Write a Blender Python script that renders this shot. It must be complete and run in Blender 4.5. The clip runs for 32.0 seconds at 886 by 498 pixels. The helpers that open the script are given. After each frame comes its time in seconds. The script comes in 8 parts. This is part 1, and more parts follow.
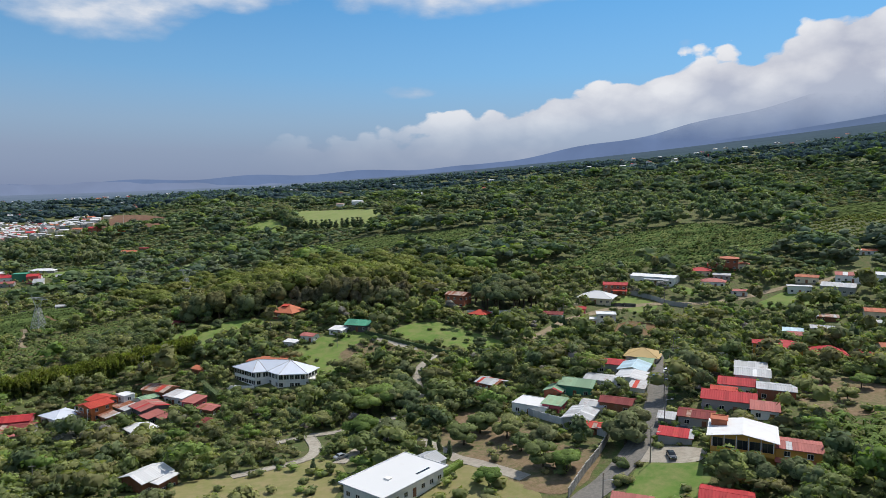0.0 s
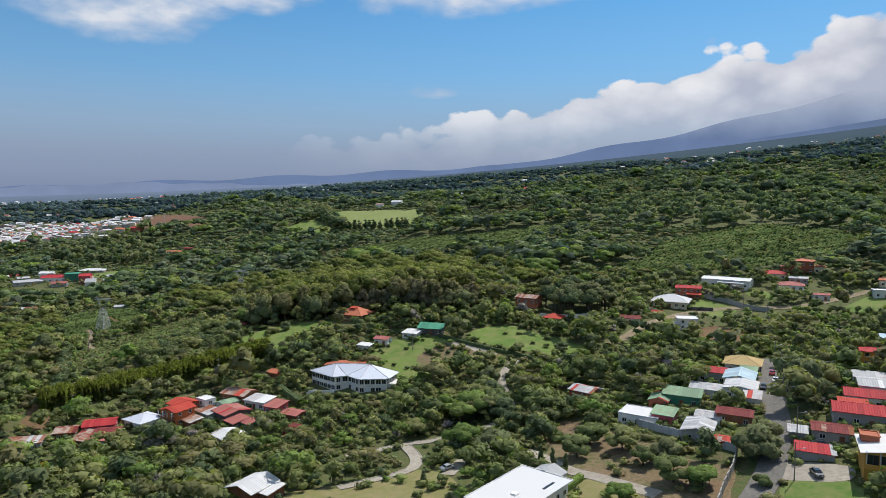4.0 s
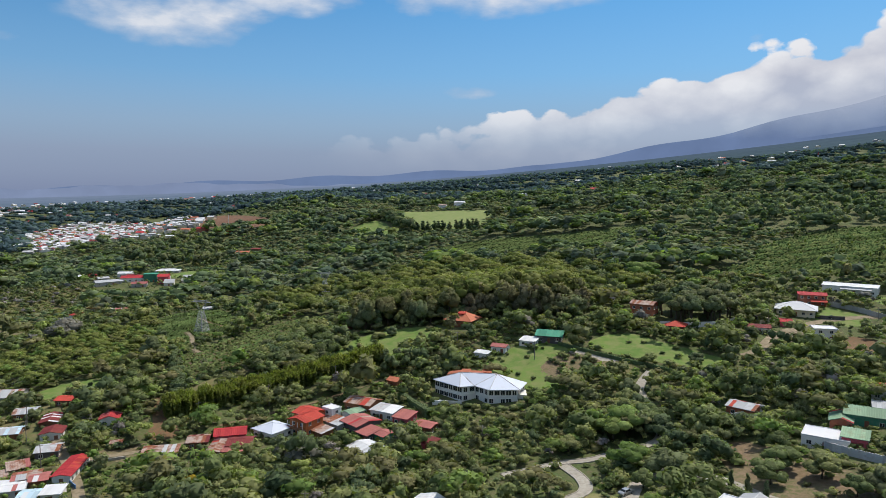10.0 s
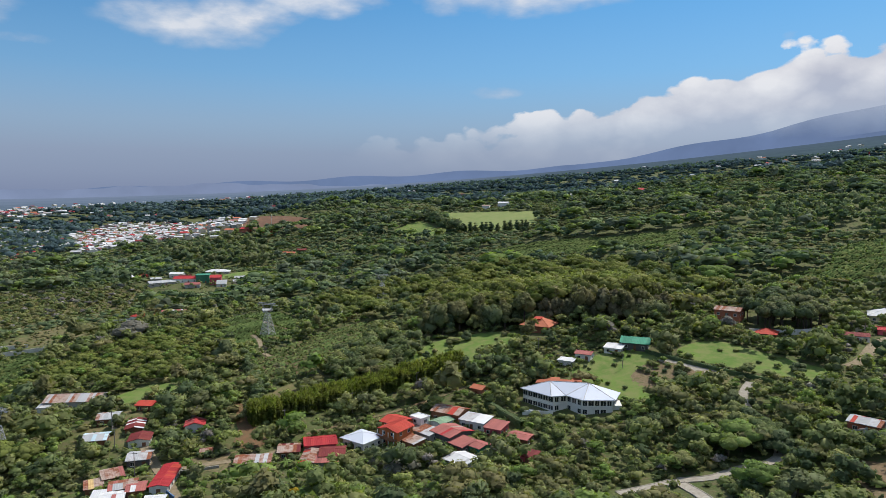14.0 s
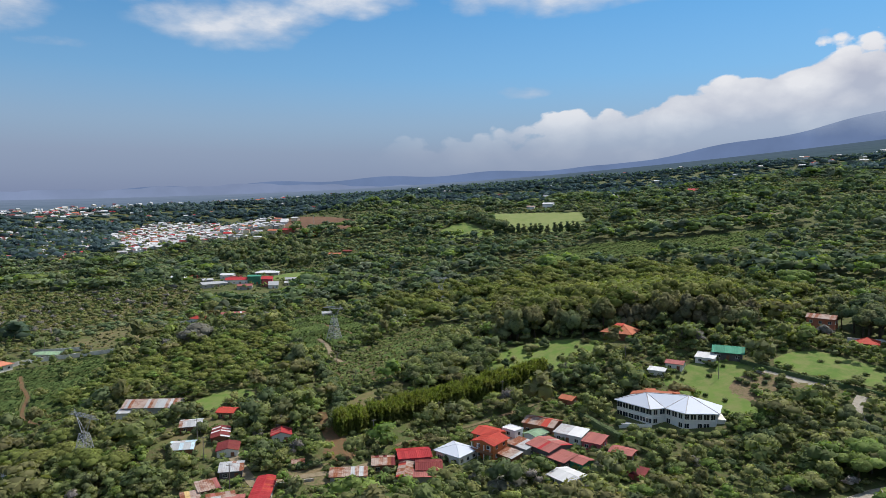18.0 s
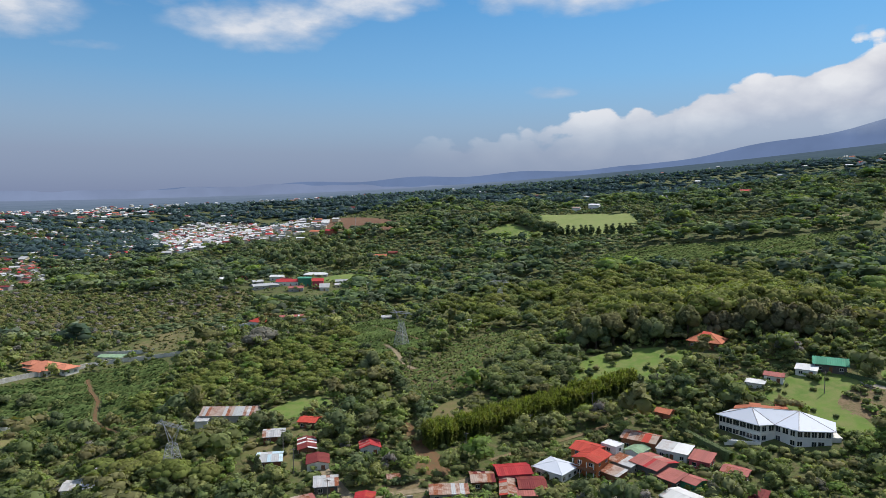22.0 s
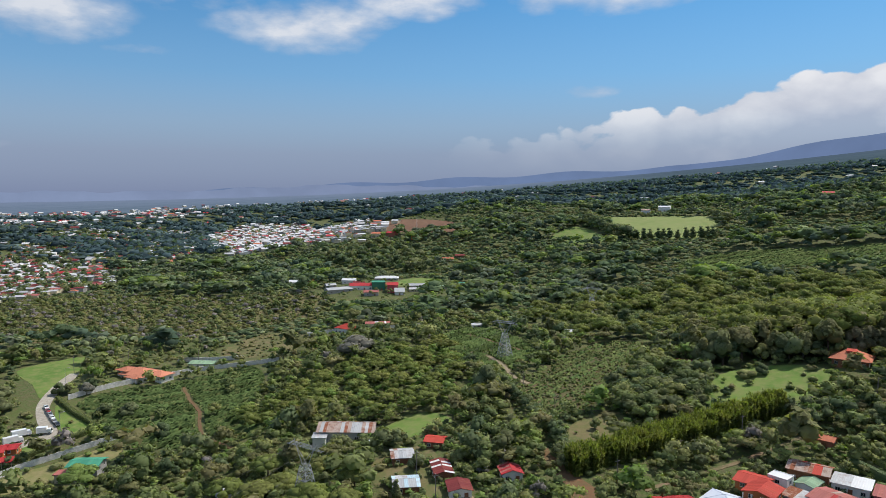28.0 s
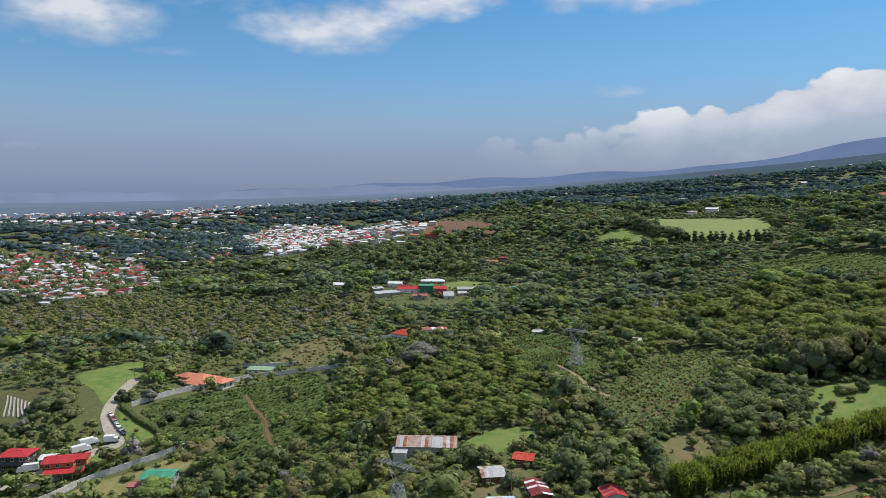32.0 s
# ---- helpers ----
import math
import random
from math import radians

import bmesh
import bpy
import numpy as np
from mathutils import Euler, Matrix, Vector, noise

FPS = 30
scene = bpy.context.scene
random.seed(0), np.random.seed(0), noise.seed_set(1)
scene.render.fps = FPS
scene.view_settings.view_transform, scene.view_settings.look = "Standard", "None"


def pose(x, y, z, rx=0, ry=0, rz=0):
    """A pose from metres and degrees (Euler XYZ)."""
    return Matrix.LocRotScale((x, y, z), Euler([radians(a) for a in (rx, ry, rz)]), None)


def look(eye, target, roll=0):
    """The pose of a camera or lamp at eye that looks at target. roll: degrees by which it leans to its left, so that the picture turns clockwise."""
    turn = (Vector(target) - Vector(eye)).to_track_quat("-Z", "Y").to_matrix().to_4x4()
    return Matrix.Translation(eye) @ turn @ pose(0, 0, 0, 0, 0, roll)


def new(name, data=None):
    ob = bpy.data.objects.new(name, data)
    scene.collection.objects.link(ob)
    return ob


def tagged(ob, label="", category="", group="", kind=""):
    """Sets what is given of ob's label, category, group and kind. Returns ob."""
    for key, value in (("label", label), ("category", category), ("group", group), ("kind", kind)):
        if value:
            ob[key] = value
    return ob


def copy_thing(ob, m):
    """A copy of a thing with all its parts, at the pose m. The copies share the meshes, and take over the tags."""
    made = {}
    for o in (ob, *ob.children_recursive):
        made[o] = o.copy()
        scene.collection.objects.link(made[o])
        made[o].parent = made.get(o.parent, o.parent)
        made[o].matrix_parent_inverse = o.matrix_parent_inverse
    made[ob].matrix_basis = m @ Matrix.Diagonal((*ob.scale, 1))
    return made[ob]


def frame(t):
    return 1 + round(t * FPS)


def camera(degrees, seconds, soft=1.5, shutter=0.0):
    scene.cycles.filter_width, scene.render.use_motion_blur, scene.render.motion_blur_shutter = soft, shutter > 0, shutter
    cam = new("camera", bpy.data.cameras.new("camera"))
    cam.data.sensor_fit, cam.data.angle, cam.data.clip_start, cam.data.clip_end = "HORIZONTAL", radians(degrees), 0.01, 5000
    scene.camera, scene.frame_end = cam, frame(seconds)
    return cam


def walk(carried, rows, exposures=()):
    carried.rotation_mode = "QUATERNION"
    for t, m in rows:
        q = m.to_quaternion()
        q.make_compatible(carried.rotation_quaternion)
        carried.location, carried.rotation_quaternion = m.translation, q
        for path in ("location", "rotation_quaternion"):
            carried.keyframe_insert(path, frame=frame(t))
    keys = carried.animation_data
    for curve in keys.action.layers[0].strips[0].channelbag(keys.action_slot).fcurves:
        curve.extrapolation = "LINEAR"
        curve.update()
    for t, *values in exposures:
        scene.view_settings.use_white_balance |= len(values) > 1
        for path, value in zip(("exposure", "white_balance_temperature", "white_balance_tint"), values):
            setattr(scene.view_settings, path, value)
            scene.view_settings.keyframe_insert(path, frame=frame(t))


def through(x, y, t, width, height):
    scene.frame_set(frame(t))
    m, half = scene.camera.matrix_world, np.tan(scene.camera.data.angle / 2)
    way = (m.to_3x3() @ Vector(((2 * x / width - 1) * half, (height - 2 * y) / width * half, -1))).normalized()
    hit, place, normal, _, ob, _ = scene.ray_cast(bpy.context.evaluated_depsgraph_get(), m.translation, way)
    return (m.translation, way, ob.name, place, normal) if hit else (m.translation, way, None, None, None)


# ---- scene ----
cam = camera(66.14, 32.0, soft=0.75)
PATH = [
    (0, pose(0.00, 0.00, 80.00, 85.412, 0, 0.000)),
    (2, pose(-12.14, 3.86, 79.99, 85.420, 0, 0.928)),
    (4, pose(-24.24, 7.63, 80.03, 85.428, 0, 1.902)),
    (6, pose(-36.32, 11.28, 80.13, 85.435, 0, 2.916)),
    (8, pose(-48.36, 14.84, 80.28, 85.443, 0, 3.965)),
    (10, pose(-60.37, 18.29, 80.49, 85.451, 0, 5.043)),
    (12, pose(-72.35, 21.63, 80.75, 85.459, 0, 6.144)),
    (14, pose(-84.29, 24.87, 81.06, 85.467, 0, 7.262)),
    (16, pose(-96.21, 28.01, 81.43, 85.474, 0, 8.390)),
    (18, pose(-108.09, 31.04, 81.86, 85.482, 0, 9.524)),
    (20, pose(-119.94, 33.97, 82.33, 85.490, 0, 10.657)),
    (22, pose(-131.75, 36.80, 82.86, 85.498, 0, 11.783)),
    (24, pose(-143.54, 39.52, 83.45, 85.505, 0, 12.896)),
    (26, pose(-155.29, 42.14, 84.09, 85.513, 0, 13.991)),
    (28, pose(-167.01, 44.66, 84.78, 85.521, 0, 15.061)),
    (30, pose(-178.70, 47.07, 85.53, 85.529, 0, 16.101)),
    (32, pose(-190.35, 49.37, 86.33, 85.537, 0, 17.105)),
]
walk(cam, PATH)

# ---- lie of the land ----
LAND = [81.98, 73.7, 18.31, 2.45, 13.34, 2.81]
HILLS = [12.0, -43.8, -30.8, -31.2, -30.4, -2.7, -10.5, -9.1, 6.6, 3.2, -15.5, -16.2, -53.7, 28.7, -27.8, -36.5, 3.0, -21.3, -11.6, -15.7, -48.9, 16.4, 7.1, -28.2, -6.0, -22.4, 48.1, -23.4, -7.6, 24.6, -17.5, -55.3, 32.4, -51.8, 20.4, -47.0]
HILL_X = [-1050, -750, -450, -150, 150, 450]
HILL_Y = [50, 300, 550, 800, 1100, 1450]
KNOLLS = [12.5, -9.8, 8.9, -2.6, 14.3, -14.8, -6.9, 13.5, -8.4, 4.1, 13.6, 10.8, 10.8, -4.3, 7.0, -10.4]
KNOLL_AT = [(-78, 327), (-110, 235), (-215, 250), (-270, 262), (-434, 324), (-369, 366), (-389, 249), (-412, 616), (-58, 266), (-42, 314), (-300, 369), (-80, 170), (90, 197), (10, 200), (-340, 455), (150, 300)]


def ground(x, y):
    """Height of the ground, for arrays or single values."""
    x, y = np.asarray(x, float), np.asarray(y, float)
    u, v = x / 1000, y / 1000
    z = LAND[0] + LAND[1] * u + LAND[2] * v + LAND[3] * u * v + LAND[4] * u * u + LAND[5] * v * v
    for j, b in enumerate(HILL_Y):
        for i, a in enumerate(HILL_X):
            z = z + HILLS[6 * j + i] * np.exp(-((x - a) ** 2 + (y - b) ** 2) / (2 * 260.0**2))
    for w, (a, b) in zip(KNOLLS, KNOLL_AT):
        z = z + w * np.exp(-((x - a) ** 2 + (y - b) ** 2) / (2 * 65.0**2))
    return z


def gz(x, y):
    return float(ground(x, y))


# ---- sky and sun ----
SUN = Vector((0.36, 0.40, 0.84)).normalized()
world = bpy.data.worlds.new("sky")
scene.world = world
world.use_nodes = True


class Nodes:
    """Short hand for building a node tree."""

    def __init__(self, tree):
        self.tree = tree
        tree.nodes.clear()

    def add(self, kind, **settings):
        node = self.tree.nodes.new(kind)
        for key, value in settings.items():
            if key == "operation":
                node.operation = value
            elif key == "blend":
                node.data_type, node.blend_type = "RGBA", value
            elif key == "attribute":
                node.attribute_name = value
        return node

    def link(self, a, b):
        self.tree.links.new(a, b)

    def put(self, socket, value):
        if isinstance(value, bpy.types.NodeSocket):
            self.link(value, socket)
        else:
            socket.default_value = value

    def math(self, op, a, b=0.0, c=0.0, clamp=False):
        n = self.add("ShaderNodeMath", operation=op)
        n.use_clamp = clamp
        for s, v in zip(n.inputs, (a, b, c)):
            self.put(s, v)
        return n.outputs[0]

    def mix(self, fac, a, b, blend="MIX"):
        n = self.add("ShaderNodeMix", blend=blend)
        self.put(n.inputs[0], fac)
        for s, v in ((n.inputs[6], a), (n.inputs[7], b)):
            self.put(s, (*v, 1) if isinstance(v, tuple) and len(v) == 3 else v)
        return n.outputs[2]

    def noise(self, vector, scale, detail=4.0, rough=0.55):
        n = self.add("ShaderNodeTexNoise")
        if vector is not None:
            self.link(vector, n.inputs["Vector"])
        n.inputs["Scale"].default_value, n.inputs["Detail"].default_value, n.inputs["Roughness"].default_value = scale, detail, rough
        return n.outputs["Fac"]

    def ramp(self, fac, stops):
        n = self.add("ShaderNodeValToRGB")
        self.put(n.inputs[0], fac)
        e = n.color_ramp.elements
        while len(e) < len(stops):
            e.new(0.5)
        for el, (p, col) in zip(e, stops):
            el.position = p
            el.color = (*col, 1) if isinstance(col, tuple) else (col, col, col, 1)
        return n.outputs[0]

    def combine(self, x, y, z):
        n = self.add("ShaderNodeCombineXYZ")
        for s, v in zip(n.inputs, (x, y, z)):
            self.put(s, v)
        return n.outputs[0]


w = Nodes(world.node_tree)
sky = w.add("ShaderNodeTexSky")
sky.sky_type, sky.sun_disc = "NISHITA", False
sky.sun_elevation, sky.sun_rotation = math.asin(SUN.z), math.atan2(SUN.x, SUN.y)
sky.altitude, sky.air_density, sky.dust_density, sky.ozone_density = 1200, 1.0, 1.2, 2.0
coord = w.add("ShaderNodeTexCoord")
split = w.add("ShaderNodeSeparateXYZ")
w.link(coord.outputs["Generated"], split.inputs[0])
azim = w.math("ARCTAN2", split.outputs[0], split.outputs[1])
elev = w.math("ARCSINE", split.outputs[2])
sky_dim = w.mix(1.0, sky.outputs[0], (0.051, 0.102, 0.123), "MULTIPLY")
# haze towards the horizon
haze = w.ramp(elev, [(0.0, 0.98), (0.06, 0.92), (0.11, 0.66), (0.17, 0.28), (0.28, 0.0)])
haze_tone = w.ramp(elev, [(0.0, (0.205, 0.248, 0.39)), (0.03, (0.25, 0.293, 0.43)), (0.10, (0.315, 0.365, 0.49)), (0.2, (0.33, 0.41, 0.55))])
sky_haze = w.mix(haze, sky_dim, haze_tone)
# cumulus bank: its top climbs to the right
where = w.math("MULTIPLY_ADD", azim, 0.5, 0.5)
top = w.ramp(where, [(0.0, 0.05), (0.40, 0.085), (0.432, 0.103), (0.527, 0.130), (0.573, 0.158), (0.63, 0.170), (0.70, 0.200), (0.76, 0.232), (0.80, 0.250), (0.90, 0.33)])
flat = w.combine(azim, w.math("MULTIPLY", elev, 1.5), 0.0)
billow = w.noise(flat, 9.0, 5.0, 0.55)
puffs = w.noise(flat, 24.0, 5.0, 0.6)


def heads(scale, smoothness):
    """Rounded cloud heads: 1 in the middle of each, falling to 0 between them."""
    warp = w.add("ShaderNodeVectorMath", operation="MULTIPLY_ADD")
    w.link(w.combine(w.noise(flat, scale * 1.7, 4.0, 0.6), w.noise(flat, scale * 1.9, 4.0, 0.6), 0.0), warp.inputs[0])
    warp.inputs[1].default_value = (0.5 / scale, 0.5 / scale, 0)
    w.link(flat, warp.inputs[2])
    v = w.add("ShaderNodeTexVoronoi")
    v.feature = "SMOOTH_F1"
    w.link(warp.outputs[0], v.inputs["Vector"])
    v.inputs["Scale"].default_value, v.inputs["Smoothness"].default_value = scale, smoothness
    return w.math("SUBTRACT", 1.0, v.outputs["Distance"], clamp=True)


big_heads, small_heads = heads(13.0, 0.25), heads(34.0, 0.3)
lift = w.math("ADD", w.math("MULTIPLY_ADD", billow, 0.055, -0.036), w.math("ADD", w.math("MULTIPLY_ADD", big_heads, 0.052, -0.030), w.math("MULTIPLY_ADD", small_heads, 0.028, -0.015)))
under = w.math("SUBTRACT", w.math("ADD", top, lift), elev)
bank = w.math("MULTIPLY", under, 150.0, clamp=True)
# the bank thins out to the left and dissolves in the haze below
body = w.ramp(elev, [(0.02, 0.0), (0.07, 0.36), (0.115, 0.85), (0.16, 0.97)])
side = w.ramp(where, [(0.36, 0.0), (0.42, 0.45), (0.49, 1.0)])
bank = w.math("MULTIPLY", w.math("MULTIPLY", bank, body), side)
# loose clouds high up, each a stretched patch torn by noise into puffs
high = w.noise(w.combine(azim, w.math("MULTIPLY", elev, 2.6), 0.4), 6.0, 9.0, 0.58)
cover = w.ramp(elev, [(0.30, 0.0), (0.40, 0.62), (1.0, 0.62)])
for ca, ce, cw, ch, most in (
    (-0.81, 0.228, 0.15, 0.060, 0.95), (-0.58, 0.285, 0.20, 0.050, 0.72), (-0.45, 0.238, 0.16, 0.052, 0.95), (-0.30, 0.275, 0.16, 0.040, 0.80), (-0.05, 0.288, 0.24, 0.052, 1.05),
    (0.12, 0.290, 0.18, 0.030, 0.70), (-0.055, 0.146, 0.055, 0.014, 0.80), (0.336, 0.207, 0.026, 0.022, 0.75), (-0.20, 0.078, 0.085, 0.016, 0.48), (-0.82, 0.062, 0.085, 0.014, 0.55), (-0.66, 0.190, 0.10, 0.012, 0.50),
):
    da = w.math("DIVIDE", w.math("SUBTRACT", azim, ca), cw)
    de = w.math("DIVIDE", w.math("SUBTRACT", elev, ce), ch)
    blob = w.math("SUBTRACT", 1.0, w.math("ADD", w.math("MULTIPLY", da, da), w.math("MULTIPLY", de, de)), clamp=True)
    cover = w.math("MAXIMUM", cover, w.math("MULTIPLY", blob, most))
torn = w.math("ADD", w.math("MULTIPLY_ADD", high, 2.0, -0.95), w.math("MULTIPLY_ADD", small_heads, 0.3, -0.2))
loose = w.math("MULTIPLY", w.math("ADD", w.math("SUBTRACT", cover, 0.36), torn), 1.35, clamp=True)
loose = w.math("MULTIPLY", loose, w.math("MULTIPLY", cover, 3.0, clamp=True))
# the heads are bright where they face up, greyer towards the base and in the folds between them
shade = w.math("MULTIPLY", under, 9.0, clamp=True)
folds = w.math("ADD", w.math("MULTIPLY_ADD", big_heads, -1.5, 1.05), w.math("MULTIPLY_ADD", small_heads, -0.6, 0.40))
shade = w.math("ADD", shade, w.math("ADD", folds, w.math("MULTIPLY_ADD", puffs, 0.6, -0.45)), clamp=True)
white = w.mix(shade, (0.82, 0.82, 0.85), (0.46, 0.485, 0.585))
s1 = w.mix(bank, sky_haze, white)
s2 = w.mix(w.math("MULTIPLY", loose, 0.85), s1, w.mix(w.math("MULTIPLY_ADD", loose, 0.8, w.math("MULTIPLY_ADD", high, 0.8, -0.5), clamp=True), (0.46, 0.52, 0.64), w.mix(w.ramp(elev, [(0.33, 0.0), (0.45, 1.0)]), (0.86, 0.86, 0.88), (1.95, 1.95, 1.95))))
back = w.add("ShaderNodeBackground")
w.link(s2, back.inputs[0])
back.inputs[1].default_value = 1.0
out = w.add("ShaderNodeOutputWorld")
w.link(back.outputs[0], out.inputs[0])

lamp = bpy.data.lights.new("sun", "SUN")
lamp.energy, lamp.angle, lamp.color = 4.5, radians(0.55), (1.0, 0.935, 0.85)
sun = new("sun", lamp)
sun.matrix_world = look((0, 0, 600), Vector((0, 0, 600)) - SUN)
scene.view_settings.exposure = 0.0


# ---- materials ----
def material(name, rough=0.8, metal=0.0, spec=0.3):
    m = bpy.data.materials.new(name)
    m.use_nodes = True
    n = Nodes(m.node_tree)
    p = n.add("ShaderNodeBsdfPrincipled")
    o = n.add("ShaderNodeOutputMaterial")
    n.link(p.outputs[0], o.inputs[0])
    p.inputs["Roughness"].default_value, p.inputs["Metallic"].default_value = rough, metal
    p.inputs["Specular IOR Level"].default_value = spec
    return m, n, p, o


def bump(n, p, height, strength, distance):
    b = n.add("ShaderNodeBump")
    b.inputs["Strength"].default_value, b.inputs["Distance"].default_value = strength, distance
    n.link(height, b.inputs["Height"])
    n.link(b.outputs[0], p.inputs["Normal"])


def place(n):
    return n.add("ShaderNodeNewGeometry").outputs["Position"]


def mottled(name, a, b, c, big=0.05, small=0.8, rough=0.9, relief=0.3, depth=0.2):
    """Ground-like surface: three colours mixed at two scales, with relief."""
    m, n, p, o = material(name, rough, spec=0.15)
    at = place(n)
    f1 = n.ramp(n.noise(at, big, 5.0), [(0.38, 0.0), (0.62, 1.0)])
    f2 = n.ramp(n.noise(at, small, 6.0, 0.65), [(0.40, 0.0), (0.66, 1.0)])
    col = n.mix(f2, n.mix(f1, a, b), c)
    n.link(col, p.inputs["Base Color"])
    bump(n, p, n.noise(at, small * 2, 5.0), relief, depth)
    return m


def foliage(name, dark, mid, light, through=0.25, gloss=0.06):
    """Leaves: hue differs from plant to plant and from leaf to leaf."""
    m, n, p, o = material(name, 0.6, spec=gloss)
    geo = n.add("ShaderNodeNewGeometry")
    tint = n.add("ShaderNodeAttribute", attribute="tint")
    info = n.add("ShaderNodeObjectInfo")
    tone = n.math("FRACT", n.math("ADD", tint.outputs["Fac"], info.outputs["Random"]))
    base = n.ramp(tone, [(0.0, dark), (0.45, mid), (1.0, light)])
    leaf = n.math("MULTIPLY_ADD", geo.outputs["Random Per Island"], 0.80, 0.62)
    col = n.mix(1.0, base, n.combine(leaf, leaf, leaf), "MULTIPLY")
    n.link(col, p.inputs["Base Color"])
    t = n.add("ShaderNodeBsdfTranslucent")
    n.link(n.mix(1.0, col, (1.05, 1.2, 0.45), "MULTIPLY"), t.inputs[0])
    s = n.add("ShaderNodeMixShader")
    s.inputs[0].default_value = through
    n.link(p.outputs[0], s.inputs[1])
    n.link(t.outputs[0], s.inputs[2])
    n.link(s.outputs[0], o.inputs[0])
    return m


def painted(name, col, worn=(0.3, 0.28, 0.25), wear=0.25, rough=0.75, vary=0.25):
    """Wall paint or plaster with stains."""
    m, n, p, o = material(name, rough, spec=0.25)
    at = place(n)
    info = n.add("ShaderNodeObjectInfo")
    f = n.ramp(n.noise(at, 0.6, 6.0, 0.65), [(0.45, 0.0), (0.75, wear)])
    v = n.math("MULTIPLY_ADD", info.outputs["Random"], vary, 1.0 - vary / 2)
    c = n.mix(1.0, n.mix(f, col, worn), n.combine(v, v, v), "MULTIPLY")
    n.link(c, p.inputs["Base Color"])
    bump(n, p, n.noise(at, 9.0, 3.0), 0.15, 0.02)
    return m


def sheeting(name, col, rust=(0.16, 0.055, 0.025), amount=0.3, metal=0.0, rough=0.72, vary=0.35):
    """Corrugated roof sheets: faded paint, rust in blotches, each sheet a little different."""
    m, n, p, o = material(name, rough, metal, 0.2)
    at = place(n)
    info = n.add("ShaderNodeObjectInfo")
    f = n.noise(at, 0.45, 7.0, 0.7)
    f = n.math("ADD", f, n.math("MULTIPLY_ADD", info.outputs["Random"], 0.3, -0.15))
    f = n.ramp(f, [(0.62 - 0.35 * amount, 0.0), (0.80 - 0.25 * amount, min(1.0, 0.25 + amount))])
    v = n.math("MULTIPLY_ADD", info.outputs["Random"], vary, 1.0 - vary / 2)
    c = n.mix(1.0, n.mix(f, col, rust), n.combine(v, v, v), "MULTIPLY")
    n.link(c, p.inputs["Base Color"])
    bump(n, p, n.noise(at, 3.0, 3.0), 0.1, 0.03)
    return m


M = {}
M["soil"] = mottled("scrub_ground", (0.070, 0.102, 0.030), (0.095, 0.120, 0.037), (0.120, 0.104, 0.054), 0.035, 0.45, relief=0.9, depth=0.5)
M["lawn"] = mottled("mown_lawn", (0.085, 0.155, 0.030), (0.135, 0.205, 0.045), (0.18, 0.195, 0.070), 0.07, 0.22, relief=0.3)
M["drylawn"] = mottled("dry_lawn", (0.16, 0.17, 0.06), (0.20, 0.19, 0.075), (0.24, 0.20, 0.10), 0.05, 0.35, relief=0.15)
M["pasture"] = mottled("far_pasture", (0.16, 0.21, 0.06), (0.19, 0.235, 0.075), (0.22, 0.24, 0.09), 0.015, 0.1, relief=0.1)
M["dirt"] = mottled("red_earth", (0.155, 0.078, 0.042), (0.20, 0.11, 0.062), (0.11, 0.095, 0.045), 0.08, 0.7)
M["dust"] = mottled("pale_earth", (0.24, 0.19, 0.125), (0.30, 0.24, 0.165), (0.18, 0.15, 0.09), 0.08, 0.7)
M["asphalt"] = mottled("old_asphalt", (0.12, 0.115, 0.105), (0.145, 0.138, 0.126), (0.19, 0.178, 0.158), 0.12, 1.2, relief=0.1, depth=0.03)
M["concrete"] = mottled("worn_concrete", (0.33, 0.30, 0.25), (0.40, 0.37, 0.31), (0.26, 0.23, 0.19), 0.1, 0.8, relief=0.1, depth=0.03)
M["block"] = mottled("grey_block_wall", (0.33, 0.32, 0.29), (0.42, 0.40, 0.37), (0.22, 0.21, 0.19), 0.1, 0.9, relief=0.1, depth=0.03)
M["crop"] = mottled("coffee_soil", (0.085, 0.090, 0.034), (0.135, 0.095, 0.05), (0.065, 0.085, 0.028), 0.03, 0.4)
M["brownfield"] = mottled("ploughed_field", (0.17, 0.09, 0.055), (0.20, 0.115, 0.07), (0.14, 0.085, 0.055), 0.02, 0.15)
M["bark"] = mottled("bark", (0.10, 0.075, 0.05), (0.14, 0.11, 0.08), (0.06, 0.045, 0.03), 0.6, 4.0)
M["grey_bark"] = mottled("bare_grey_branches", (0.24, 0.20, 0.17), (0.30, 0.26, 0.22), (0.18, 0.15, 0.12), 0.6, 4.0)
M["leaf"] = foliage("leaves_green", (0.131, 0.167, 0.069), (0.191, 0.226, 0.090), (0.267, 0.272, 0.114), 0.42)
M["leaf_bright"] = foliage("leaves_bright", (0.162, 0.241, 0.068), (0.210, 0.282, 0.085), (0.264, 0.296, 0.104), 0.44)
M["leaf_dark"] = foliage("leaves_dark", (0.100, 0.140, 0.071), (0.140, 0.172, 0.085), (0.196, 0.207, 0.101), 0.40)
M["leaf_olive"] = foliage("leaves_olive", (0.167, 0.180, 0.082), (0.199, 0.197, 0.090), (0.238, 0.214, 0.107), 0.42)
# far leaves carry blue haze and cloud shade in their colour
M["leaf_far_hazed"] = foliage("leaves_far_hazed", (0.063, 0.099, 0.112), (0.084, 0.125, 0.135), (0.124, 0.168, 0.165), 0.35, 0.0)
M["leaf_coffee"] = foliage("leaves_coffee", (0.077, 0.117, 0.043), (0.097, 0.136, 0.048), (0.129, 0.154, 0.059), 0.30, 0.0)
